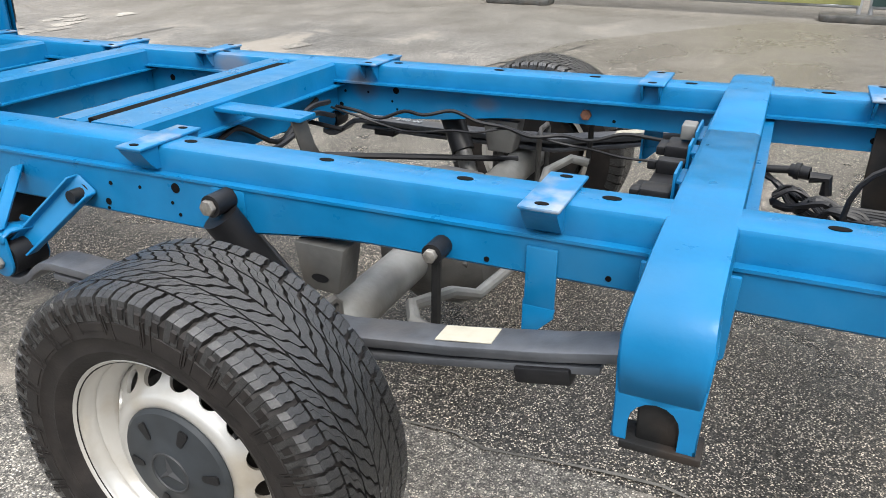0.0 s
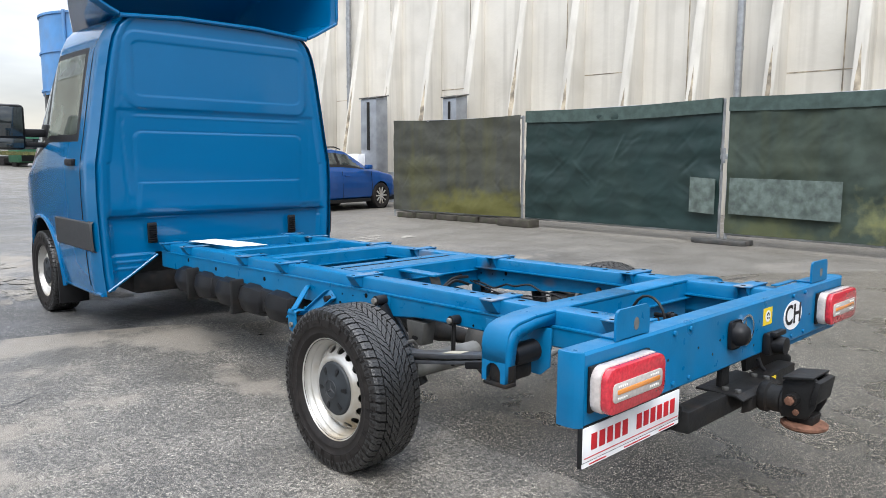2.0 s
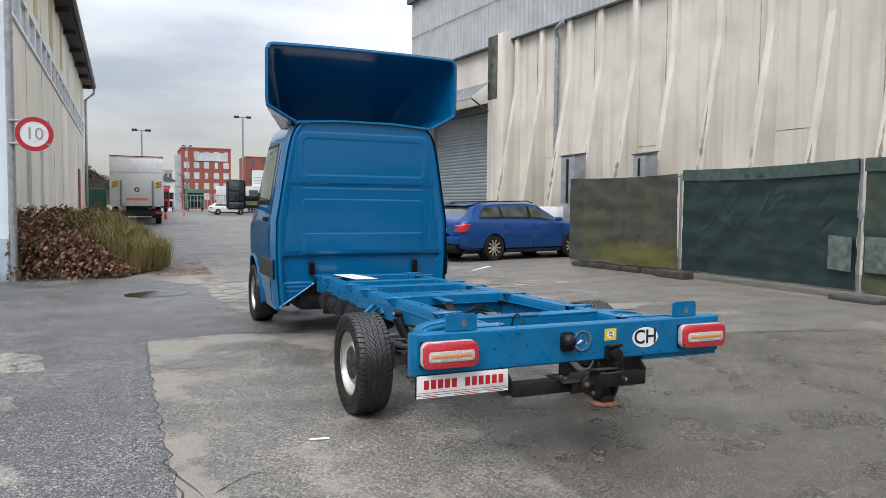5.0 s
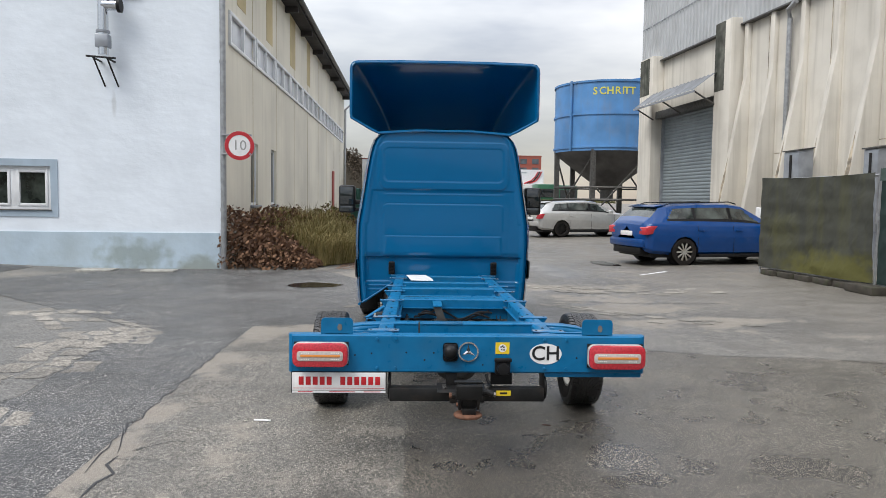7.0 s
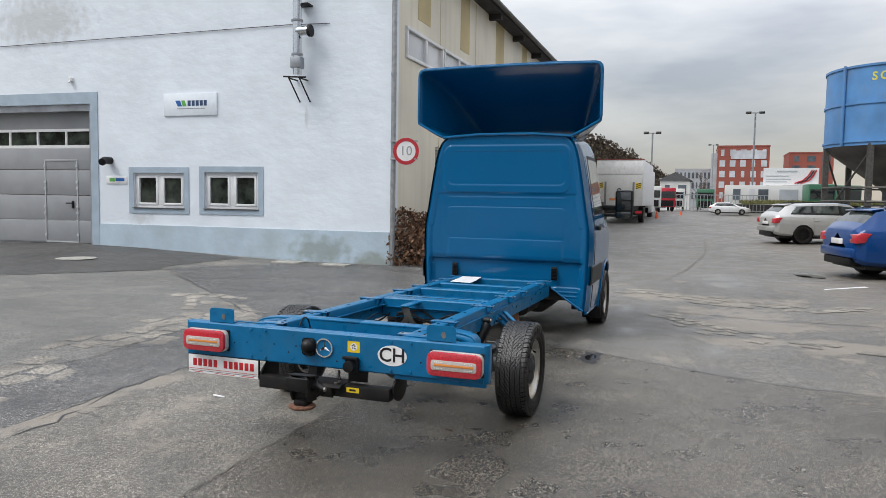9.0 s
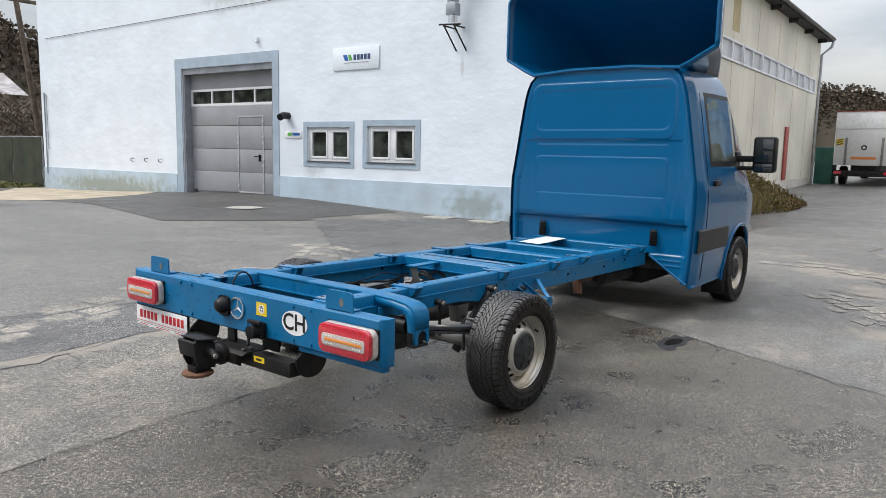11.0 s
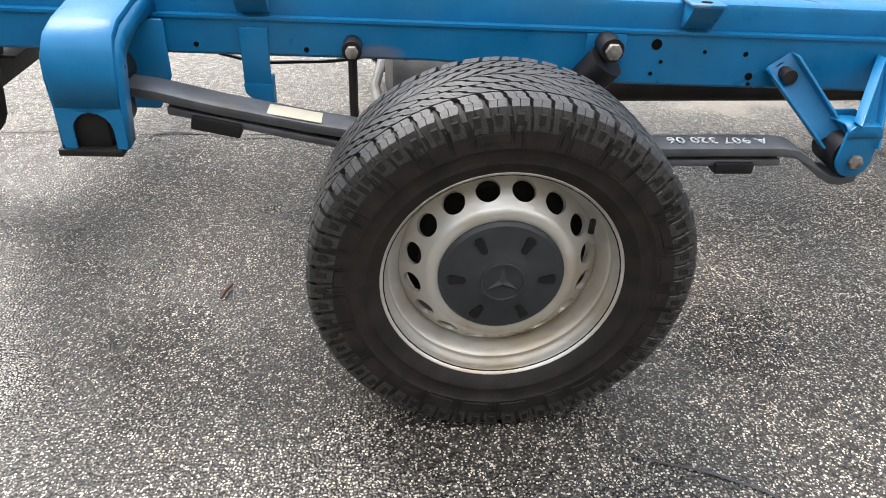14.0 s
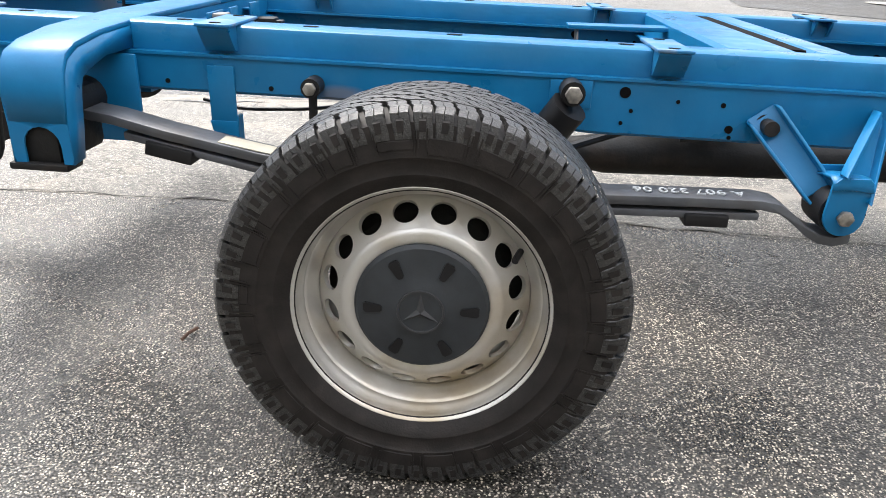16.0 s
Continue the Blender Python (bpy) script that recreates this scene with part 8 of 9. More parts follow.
for s in (-1, 1):
    wb = part("warning_board", Mesh().box((0.10, s * 0.98 - 0.14, 1.85), (0.115, s * 0.98 + 0.14, 2.15)), "yellow", tl, "yellow black striped board")
    st_ = Mesh()
    for k in range(3):
        z = 1.87 + 0.1 * k
        st_.prism([(s * 0.98 - 0.13, z), (s * 0.98 + 0.13, z + 0.10), (s * 0.98 + 0.13, z + 0.05), (s * 0.98 - 0.13, z - 0.05 + 0.0)], "x", 0.115, 0.117)
    part("stripe", st_, "black_ink", wb)
    part("lift_arm", Mesh().box((0.10, s * 0.72 - 0.05, 0.95), (0.14, s * 0.72 + 0.05, 2.2), 0.01), "light_grey_steel", tl)
    part("rear_light", Mesh().box((-0.05, s * 1.0 - 0.16, 0.55), (0.02, s * 1.0 + 0.16, 0.68)), "lamp_red", lorry)
part("round_mark", put(disc_x(0.06, 0.12, 0.10, 0.006), Matrix.Translation((0, 0, 1.75))), "black_ink", tl)
part("red_stripe", Mesh().box((0.10, -0.5, 1.22), (0.106, 0.5, 1.34)), mat("orange_stripe", (0.6, 0.2, 0.06), 0.5), tl)
part("underrun_bar", Mesh().box((-0.2, -1.15, 0.45), (-0.05, 1.15, 0.72), 0.02), "black_steel", lorry)
part("chassis", Mesh().box((-9.0, -0.5, 0.6), (-0.2, 0.5, 0.95)), "black_steel", lorry)
part("cab", Mesh().box((-9.6, -1.2, 0.5), (-7.7, 1.2, 3.1), 0.08), "white", lorry)
for x in (-1.8, -8.6):
    for s in (-1, 1):
        w_ = part("wheel", Mesh().lathe([(0.0, -0.14), (0.42, -0.14), (0.46, -0.1), (0.46, 0.1), (0.42, 0.14), (0.2, 0.12), (0.0, 0.12)], 28), "rubber", lorry)
        w_.matrix_basis = pose(x, s * 1.02, 0.46, 0, 0, 0 if s > 0 else 180)

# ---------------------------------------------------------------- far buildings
VIEW_POINT = Vector((4.8, 2.0, 1.513))


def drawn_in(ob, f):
    """Scale a far thing and its distance about the camera's place, to fit its view."""
    ob.matrix_basis = Matrix.Translation(VIEW_POINT) @ Matrix.Scale(f, 4) @ Matrix.Translation(-VIEW_POINT) @ ob.matrix_basis
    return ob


def far_building(name, label, x, y0, y1, h, wall, cols, rows_, pane, x_back=14, gap=0.45, first=2.2, f=0.51):
    ob = thing(name, label, "building")
    part("wall", Mesh().box((x - x_back, y0, 0), (x, y1, h)), wall, ob)
    part("roof_edge", Mesh().box((x - x_back - 0.1, y0 - 0.1, h), (x + 0.1, y1 + 0.1, h + 0.35)), "far_grey" if wall != "red_facade" else "red_facade", ob)
    w_ = (y1 - y0) / cols
    hh = (h - first) / rows_
    for r_ in range(rows_):
        for c_ in range(cols):
            k = (r_ * 3 + c_ * 5) % 4
            wd = w_ * (0.55 if k else 0.32)
            yc = y0 + (c_ + 0.5) * w_
            z0 = first + r_ * hh + 0.3 * hh * gap
            part("window", Mesh().box((x, yc - wd / 2, z0), (x + 0.08, yc + wd / 2, z0 + hh * 0.6)), pane, ob)
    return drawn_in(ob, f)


far_building("office_block", "red office block with pale window panes", -200, 5.7, 18.4, 16.2, "red_facade", 5, 5, "far_pane", 18, f=0.51)
part("stair_tower", Mesh().box((-205, 4.2, 0), (-201, 5.7, 14.6)), "far_grey", bpy.data.objects["office_block"])
part("glazed_floor", Mesh().box((-199.95, 9.0, 13.0), (-199.85, 17.6, 15.2)), "far_pane", bpy.data.objects["office_block"])
far_building("office_block", "lower red office block further off", -235, 26.6, 38.6, 16.6, "red_facade", 3, 5, "far_glass", 16, f=0.466)
far_building("warehouse", "grey warehouse with a row of slit windows", -230, -5.8, 4.6, 11.4, "far_grey", 9, 3, "far_glass", 20, f=0.50)
far_building("warehouse", "white gabled workshop far across the yard", -120, -4.5, 0.2, 5.0, "far_white", 2, 1, "far_glass", 10, f=0.54)
part("gable", Mesh().prism([(-4.9, 5.0), (0.6, 5.0), (-2.1, 6.4)], "x", -130, -119.8), "roof_tile", bpy.data.objects["warehouse.001"])
offices = thing("site_office", "row of white container offices with fence in front", "container")
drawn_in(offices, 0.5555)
part("wall", Mesh().box((-100, 5.0, 1.3), (-97, 16.5, 3.8), 0.03), "far_white", offices)
for y, wd, mt in ((6.4, 0.9, "far_glass"), (8.2, 0.6, "far_pane"), (9.6, 1.2, "far_glass"), (12.6, 2.2, "far_grey"), (15.2, 1.0, "far_pane")):
    part("window", Mesh().box((-97, y - wd / 2, 1.9), (-96.94, y + wd / 2, 3.3)), mt, offices)
part("base", Mesh().box((-99.9, 5.0, 0.1), (-96.9, 16.5, 1.3)), "dark_wood", offices, "dark support under the containers")
bb = thing("billboard", "white billboard with red and black curved stripes", "billboard")
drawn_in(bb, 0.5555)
part("board", Mesh().box((-98.2, 9.6, 3.85), (-98.0, 16.1, 6.1)), "white", bb)
for k, (mt, dy) in enumerate((("red_ink", 0.0), ("black_ink", 0.35), ("red_ink", 0.7))):
    part("stripe", Mesh().tube([(-97.98, 13.3 + dy, 4.1), (-97.98, 14.3 + dy, 4.5), (-97.98, 14.9 + dy * 0.8, 5.1), (-97.98, 15.3 + dy * 0.7, 5.8)], 0.09, 5), mt, bb)
part("writing_bars", Mesh().box((-98.0, 11.2, 5.55), (-97.97, 13.6, 5.75)).box((-98.0, 9.9, 5.0), (-97.97, 12.6, 5.1)).box((-98.0, 9.9, 4.6), (-97.97, 12.9, 4.7)).box((-98.0, 9.9, 4.25), (-97.97, 12.4, 4.35)), "far_grey", bb)
for y in (10.2, 15.4):
    part("post", Mesh().box((-98.5, y - 0.12, 0.2), (-98.25, y + 0.12, 5.5)), "dark_grey_steel", bb)
for x, y, h in ((-80, -3.4, 9.2), (-80, 7.2, 11.2), (-150, 4.0, 13.0)):
    lp = thing("yard_lamp", "tall thin floodlight mast", "lamp post", "floodlight masts")
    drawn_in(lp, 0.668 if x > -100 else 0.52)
    part("mast", Mesh().tube([(x, y, 0.2), (x, y, h)], 0.09, 8), "galv", lp)
    part("crossarm", Mesh().box((x - 0.05, y - 0.75, h - 0.05), (x + 0.05, y + 0.75, h + 0.05)), "galv", lp)
    for dy in (-0.7, 0.65):
        part("floodlight", put(Mesh().box((-0.1, -0.28, -0.12), (0.15, 0.28, 0.12), 0.03), pose(x, y + dy, h + 0.05, 0, 30, 0)), "dark_grey_steel", lp)
for k, (x, y, col) in enumerate(((-78, -4.6, "far_white"), (-88, -3.9, "far_white"), (-97, -2.6, "lamp_red"), (-104, -1.4, "far_white"), (-72, 12.6, "green_truck"), (-76, 15.4, "green_truck"), (-105, 2.6, "green_truck"))):
    tr = thing("parked_lorry", "parked lorry tractor far across the yard", "lorry", "far lorries", at=pose(x, y, 0.18, 0, 0, 8 * (k % 3)))
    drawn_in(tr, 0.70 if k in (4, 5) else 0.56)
    part("cab", Mesh().box((-1.1, -1.2, 0.6), (1.1, 1.2, 3.2), 0.12), col, tr)
    part("windscreen", Mesh().box((1.09, -1.05, 1.8), (1.13, 1.05, 2.7)), "glass", tr)
    part("grille", Mesh().box((1.09, -0.9, 0.7), (1.14, 0.9, 1.5)), "black_plastic", tr)
    part("chassis", Mesh().box((-5.0, -0.5, 0.5), (-1.1, 0.5, 1.0)), "black_steel", tr)
    for s in (-1, 1):
        w_ = part("wheel", Mesh().lathe([(0.0, -0.15), (0.45, -0.15), (0.5, -0.1), (0.5, 0.1), (0.45, 0.15), (0.0, 0.13)], 20), "rubber", tr)
        w_.matrix_basis = pose(0.0, s * 1.0, 0.5, 0, 0, 0 if s > 0 else 180)
yf = thing("yard_fence", "grey steel bar fence across the far yard", "fence")
drawn_in(yf, 0.55)
for k in range(26):
    y = -1.0 + 0.42 * k
    part("bar", Mesh().box((-94.03, y, 0.3), (-93.97, y + 0.07, 2.5)), "galv", yf)
part("rail", Mesh().box((-94.04, -1.1, 2.4), (-93.96, 10.0, 2.5)).box((-94.04, -1.1, 0.4), (-93.96, 10.0, 0.5)), "galv", yf)
for x, y in ((-52, -1.1), (-58, 0.5)):
    cn = thing("traffic_cone", "orange traffic cone on the far yard", "cone", "traffic cones", at=pose(x, y, 0.18))
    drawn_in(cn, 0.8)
    part("cone", Mesh().tube([(0, 0, 0.03), (0, 0, 0.6)], [0.16, 0.04], 14), "orange", cn)
    part("foot", Mesh().box((-0.2, -0.2, 0), (0.2, 0.2, 0.03)), "black_plastic", cn)


# ---------------------------------------------------------------- plants
def stuff_mesh(name, verts, faces, material, label, category):
    me = bpy.data.meshes.new(name)
    me.from_pydata(verts, [], faces)
    me.materials.append(M[material])
    return tagged(new(name, me), label, category, kind="stuff")


rp_ = random.Random(11)


def bush_height(x, y):
    """Outline of the bramble bank along the cream wall."""
    along = smooth_step((-8.70 - x) / 0.3) * smooth_step((x + 23) / 5)
    edge_y = -1.75 + 0.55 * math.sin(x * 0.9) * 0.5 - 0.06 * (x + 9)
    edge_y = min(edge_y, -1.2)
    across = smooth_step((edge_y - y) / 1.7) * (1.0 if y > -4.2 else 0)
    return along * across * (1.0 + 0.42 * noise.noise(Vector((x * 1.1, y * 1.3, 0))) + 0.22 * noise.noise(Vector((x * 3, y * 3, 5))))


def leaves(n, x0, x1, y0, y1, size, top_only):
    V, F = [], []
    while len(F) < n:
        x, y = rp_.uniform(x0, x1), rp_.uniform(y0, y1)
        h = bush_height(x, y)
        if h < 0.08:
            continue
        z = ground_z(x, y) + h * (1 - rp_.random() ** 2 * (0.5 if top_only else 1.0)) + rp_.uniform(-0.03, 0.06)
        d = Vector((rp_.gauss(0, 1), rp_.gauss(0, 1), rp_.gauss(0, 0.7))).normalized()
        u = d.orthogonal().normalized()
        w_ = d.cross(u)
        s = size * rp_.uniform(0.6, 1.3)
        c = Vector((x, y, z))
        i = len(V)
        V += [tuple(c - u * s), tuple(c + w_ * s * 0.6), tuple(c + u * s), tuple(c - w_ * s * 0.6)]
        F.append((i, i + 1, i + 2, i + 3))
    return V, F


stuff_mesh("bramble_leaves", *leaves(9000, -11.5, -8.72, -4.1, -1.6, 0.042, False), "bramble", "dark red bramble leaves at the white corner", "bush")
stuff_mesh("bramble_leaves", *leaves(9000, -23, -9.6, -3.6, -1.0, 0.045, False), "bramble_green", "yellow green bramble leaves among the dry ones", "bush")
stuff_mesh("bramble_leaves", *leaves(12000, -23, -8.8, -4.1, -1.0, 0.038, False), "bramble", "red brown withered bramble leaves by the cream wall", "bush")
V, F = [], []
for k in range(3200):
    x, y = rp_.uniform(-22, -8.9), rp_.uniform(-4.1, -1.1)
    h = bush_height(x, y)
    if h < 0.1:
        continue
    b = Vector((x, y, ground_z(x, y) + h * rp_.uniform(0.0, 0.7)))
    d = Vector((rp_.gauss(0, 0.5), rp_.gauss(0, 0.5), rp_.uniform(0.2, 1.0))).normalized() * rp_.uniform(0.2, 0.55)
    m1 = b + d * 0.6 + Vector((0, 0, 0.05))
    e = b + d + Vector((0, 0, -0.1))
    s = d.cross(Vector((0.3, 0.2, 1))).normalized() * 0.004
    i = len(V)
    V += [tuple(b - s), tuple(b + s), tuple(m1 + s * 0.8), tuple(m1 - s * 0.8), tuple(e)]
    F += [(i, i + 1, i + 2, i + 3), (i + 3, i + 2, i + 4)]
stuff_mesh("bramble_twigs", V, F, "twig", "thin brown bramble stems", "bush")


def blades(n, region, hmin, hmax, wid):
    V, F = [], []
    while len(F) < 2 * n:
        x, y, k = region()
        if k <= 0:
            continue
        b = Vector((x, y, ground_z(x, y) + k))
        a = rp_.uniform(0, 6.283)
        h = rp_.uniform(hmin, hmax)
        lean = Vector((math.cos(a), math.sin(a), 0)) * h * rp_.uniform(0.15, 0.7)
        s = Vector((-math.sin(a), math.cos(a), 0)) * wid
        m1, e = b + lean * 0.4 + Vector((0, 0, h * 0.7)), b + lean + Vector((0, 0, h * rp_.uniform(0.75, 1.0)))
        i = len(V)
        V += [tuple(b - s), tuple(b + s), tuple(m1 + s * 0.7), tuple(m1 - s * 0.7), tuple(e)]
        F += [(i, i + 1, i + 2, i + 3), (i + 3, i + 2, i + 4)]
    return V, F


def grass_region():
    x = -9.6 - abs(rp_.gauss(0, 3.2))
    y = -1.55 - 0.06 * (x + 9) * -1 + rp_.gauss(-0.55, 0.45)
    h = bush_height(x, y)
    return x, y, h * rp_.uniform(0.2, 0.75) if h > 0.05 else 0


stuff_mesh("dry_grass", *blades(20000, grass_region, 0.25, 0.7, 0.006), "dry_grass", "straw yellow dry grass at the edge of the brambles", "grass")


def verge():
    return rp_.uniform(-51.3, -45.5), rp_.uniform(4.6, 14), 0.78


stuff_mesh("verge_grass", *blades(7000, verge, 0.08, 0.28, 0.016), "green_grass", "rough verge grass in front of the containers", "grass")


def verge_left():
    return rp_.uniform(-12, -3.5), rp_.uniform(-33, -23.6), 0.001


stuff_mesh("verge_grass", *blades(14000, verge_left, 0.05, 0.16, 0.03), "green_grass", "short green grass beyond the mesh fence", "grass")
# wooded bank beyond the mesh fence
def bank(x, y):
    return (2.6 + 2.6 * smooth_step((-y - 36) / 22)) * smooth_step((x + 62) / 14) * smooth_step((16 - x) / 10) * (1 + 0.35 * noise.noise(Vector((x * 0.12, y * 0.12, 7))))


V, F = [], []
while len(F) < 70000:
    x, y = rp_.uniform(-36, 4), -34.5 - 20 * rp_.random() ** 1.4
    h = bank(x, y)
    c = Vector((x, y, 0.2 + h * (1 - 0.75 * rp_.random() ** 1.6)))
    d = Vector((rp_.gauss(0, 1), rp_.gauss(0, 1), rp_.gauss(0, 1))).normalized()
    u = d.orthogonal().normalized()
    w_ = d.cross(u)
    s = rp_.uniform(0.10, 0.34)
    i = len(V)
    V += [tuple(c - u * s), tuple(c + w_ * s * 0.12), tuple(c + u * s), tuple(c - w_ * s * 0.12)]
    F.append((i, i + 1, i + 2, i + 3))
stuff_mesh("bank_thicket", V, F, "far_wood", "brown leafless thicket on the bank beyond the fence", "thicket")
# litter of leaves at the foot of the bushes
V, F = [], []
for k in range(900):
    x = -9 - abs(rp_.gauss(0, 2.5))
    y = rp_.uniform(-1.9, -0.9) - 0.02 * (x + 9)
    z = ground_z(x, y) + 0.004
    a, s = rp_.uniform(0, 6.28), rp_.uniform(0.015, 0.035)
    i = len(V)
    V += [(x + s * math.cos(a + q), y + s * math.sin(a + q), z + rp_.uniform(0, 0.012)) for q in (0, 1.57, 3.14, 4.71)]
    F.append((i, i + 1, i + 2, i + 3))
stuff_mesh("leaf_litter", V, F, "bramble", "brown fallen leaves on the asphalt", "leaves")


def bare_tree(x, y, h, seed, label="bare winter tree behind the fence"):
    """Trunk, limbs and a haze of fine twigs."""
    r_ = random.Random(seed)
    z0 = ground_z(x, y)
    ob = thing("bare_tree", label, "tree", "bare trees")
    tr, tw = Mesh(), Mesh()
    tr.tube([(x, y, z0 - 0.1), (x + 0.05 * h * r_.uniform(-1, 1), y, z0 + 0.4 * h), (x + 0.08 * h * r_.uniform(-1, 1), y + 0.05 * h * r_.uniform(-1, 1), z0 + 0.85 * h)], [0.022 * h, 0.015 * h, 0.004 * h], 7)
    V, F = [], []
    for k in range(26):
        b = Vector((x, y, z0 + h * r_.uniform(0.18, 0.8)))
        d = Vector((r_.gauss(0, 1), r_.gauss(0, 1), r_.uniform(0.3, 1.4))).normalized() * h * r_.uniform(0.2, 0.42)
        m1 = b + d * 0.5 + Vector((0, 0, 0.03 * h))
        e = b + d
        tr.tube([tuple(b), tuple(m1), tuple(e)], [0.007 * h, 0.004 * h, 0.0015 * h], 5)
        for q in range(34):
            s = b.lerp(e, r_.uniform(0.25, 1.0))
            t = s + Vector((r_.gauss(0, 1), r_.gauss(0, 1), r_.gauss(0.3, 0.8))).normalized() * h * r_.uniform(0.04, 0.14)
            o = (t - s).cross(Vector((0.2, 0.5, 1))).normalized() * 0.0016 * h
            i = len(V)
            V += [tuple(s - o), tuple(s + o), tuple(t)]
            F.append((i, i + 1, i + 2))
    trunk = part("trunk", tr, "wood", ob)
    me = bpy.data.meshes.new("twigs")
    me.from_pydata(V, [], F)
    me.materials.append(M["far_wood"])
    cr = new("crown", me)
    cr.parent = ob


for k in range(15):
    bare_tree(-24 + 2.6 * k + rp_.uniform(-1, 1), -42 - rp_.uniform(0, 16), rp_.uniform(6, 10), 100 + k)
for k in range(4):
    bare_tree(-55 - 5 * k, -18 - 3 * k, 8, 130 + k, "bare winter tree behind the cream building")
bare_tree(-64, 2.0, 3.9, 140, "bare winter tree before the white workshop")


def hill(name, pts, label):
    """A wooded ridge: a curved bank with thousands of small clumps."""
    V, F = [], []
    n = len(pts)
    for k in range(14000):
        t = rp_.uniform(0, n - 1.001)
        i0 = int(t)
        f = t - i0
        a, b = pts[i0], pts[i0 + 1]
        h = (a[2] * (1 - f) + b[2] * f) * (1 + 0.10 * noise.noise(Vector((t * 4, 0, 0))))
        u = rp_.random() ** 0.7
        c = Vector((a[0] * (1 - f) + b[0] * f, a[1] * (1 - f) + b[1] * f, 0))
        back = c.normalized() * (1 - u) * -0.25 * h
        c = c + back + Vector((0, 0, h * u + rp_.uniform(-0.02, 0.04) * h))
        d = Vector((rp_.gauss(0, 1), rp_.gauss(0, 1), rp_.gauss(0, 1))).normalized()
        p_ = d.orthogonal().normalized()
        q = d.cross(p_)
        s = h * rp_.uniform(0.010, 0.028)
        i = len(V)
        V += [tuple(c + p_ * s), tuple(c + q * s), tuple(c - p_ * s * 0.7), tuple(c - q * s * 1.2)]
        F.append((i, i + 1, i + 2, i + 3))
    stuff_mesh(name, V, F, "far_wood", label, "hill")
    bank = Mesh()
    rows_ = []
    for x, y, h in pts:
        c = Vector((x, y, 0))
        o = c.normalized()
        rows_.append([tuple(c - o * 0.3 * h + Vector((0, 0, -0.5))), tuple(c - o * 0.12 * h + Vector((0, 0, 0.55 * h))), tuple(c + Vector((0, 0, 0.93 * h))), tuple(c + o * 0.5 * h)])
    bank.grid(rows_)
    solid("hillside", bank, mat("hill_soil", (0.06, 0.05, 0.035), 0.95, vary=0.3, scale=0.05), "brown wooded hillside far behind the yard", "hill", kind="structure")


hill("hill_wood", [(-78, -158, 14), (-60, -150, 24), (-40, -145, 33), (-15, -140, 34), (15, -140, 32), (50, -140, 24), (90, -130, 18)], "bare brown wood on the hillside")
hill("hill_wood", [(-520, -150, 40), (-520, -110, 52), (-520, -70, 48), (-520, -42, 34), (-520, -20, 20), (-520, -2, 8)], "bare brown wood on the far ridge")
# Unseen ridge, added and shaped so the cab's rear panel mirrors a dark skyline.
hill("hill_wood", [(120, -190, 30), (150, -120, 27), (165, -60, 21), (170, -15, 15), (168, 25, 9), (160, 70, 13), (150, 105, 21), (140, 150, 27)], "unseen wooded ridge added for the cab panel to mirror")
# house on the left, behind the trees
hs = thing("house", "pale house with a light roof behind bare trees", "house")
part("wall", Mesh().box((-23.6, -72, -0.3), (-6, -64, 5.7)), "kerb_block", hs)
part("roof", Mesh().prism([(-73, 5.6), (-63, 5.6), (-68, 7.75)], "x", -24, -5.5), mat("frosted_roof", (0.36, 0.34, 0.345), 0.9, vary=0.3, scale=1.5, dirt=0.8, dirt_color=(0.2, 0.15, 0.13), dirt_scale=0.9), hs)
for x in (-22, -18.5, -15):
    part("window", Mesh().box((x, -63.99, 2.0), (x + 1.2, -63.9, 3.6)), "far_glass", hs)
solid("utility_pole", Mesh().tube([(-9.2, -26.0, 0.0), (-8.3, -26.0, 7.5)], [0.12, 0.09], 12).box((-9.1, -26.05, 6.6), (-7.7, -25.95, 6.72), 0.01), "wood", "brown wooden utility pole beyond the fence", "pole")

# mesh fence beyond the white wall and the end of another tarp fence
mf = [(-7.98, -23.5), (-7.95, -25.8), (-7.82, -28.4), (-7.6, -31.4), (-7.3, -34.6)]
for k, (a, b) in enumerate(zip(mf, mf[1:])):
    ob = thing("fence_panel", "wire mesh fence panel with dark green netting behind", "fence", "mesh fence panels")
    fr = Mesh()
    za = ground_z(*a) + 0.1
    for P_, Q_ in (((*a, za - 0.1), (*a, za + 1.68)), ((b[0], b[1] + 0.06, za - 0.1), (b[0], b[1] + 0.06, za + 1.68)), ((*a, za + 1.66), (b[0], b[1], za + 1.66)), ((*a, za), (b[0], b[1], za))):
        fr.tube([P_, Q_], 0.022, 7)
    part("frame", fr, "galv", ob)
    wr = Mesh()
    for j in range(1, 34):
        s = j / 34
        x, y = a[0] + (b[0] - a[0]) * s, a[1] + (b[1] - a[1]) * s
        wr.tube([(x, y, za), (x, y, za + 1.66)], 0.004, 4)
    for j in range(1, 10):
        wr.tube([(*a, za + 0.166 * j), (b[0], b[1], za + 0.166 * j)], 0.004, 4)
    part("mesh_wires", wr, "galv", ob)
    rows = []
    for i in range(7):
        rows.append([(a[0] + (b[0] - a[0]) * q / 16 + 0.05 + 0.02 * noise.noise(Vector((q * 0.4, i * 0.6, k))), a[1] + (b[1] + 0.06 - a[1]) * q / 16, za + 0.02 + 1.60 * i / 6) for q in range(17)])
    part("netting", Mesh().grid(rows), "old_net", ob, "dark green netting", smooth=60)
tf = [(-2.45, -12.8), (0.5, -13.3), (3.6, -13.0), (7.0, -12.7), (10.4, -12.5)]
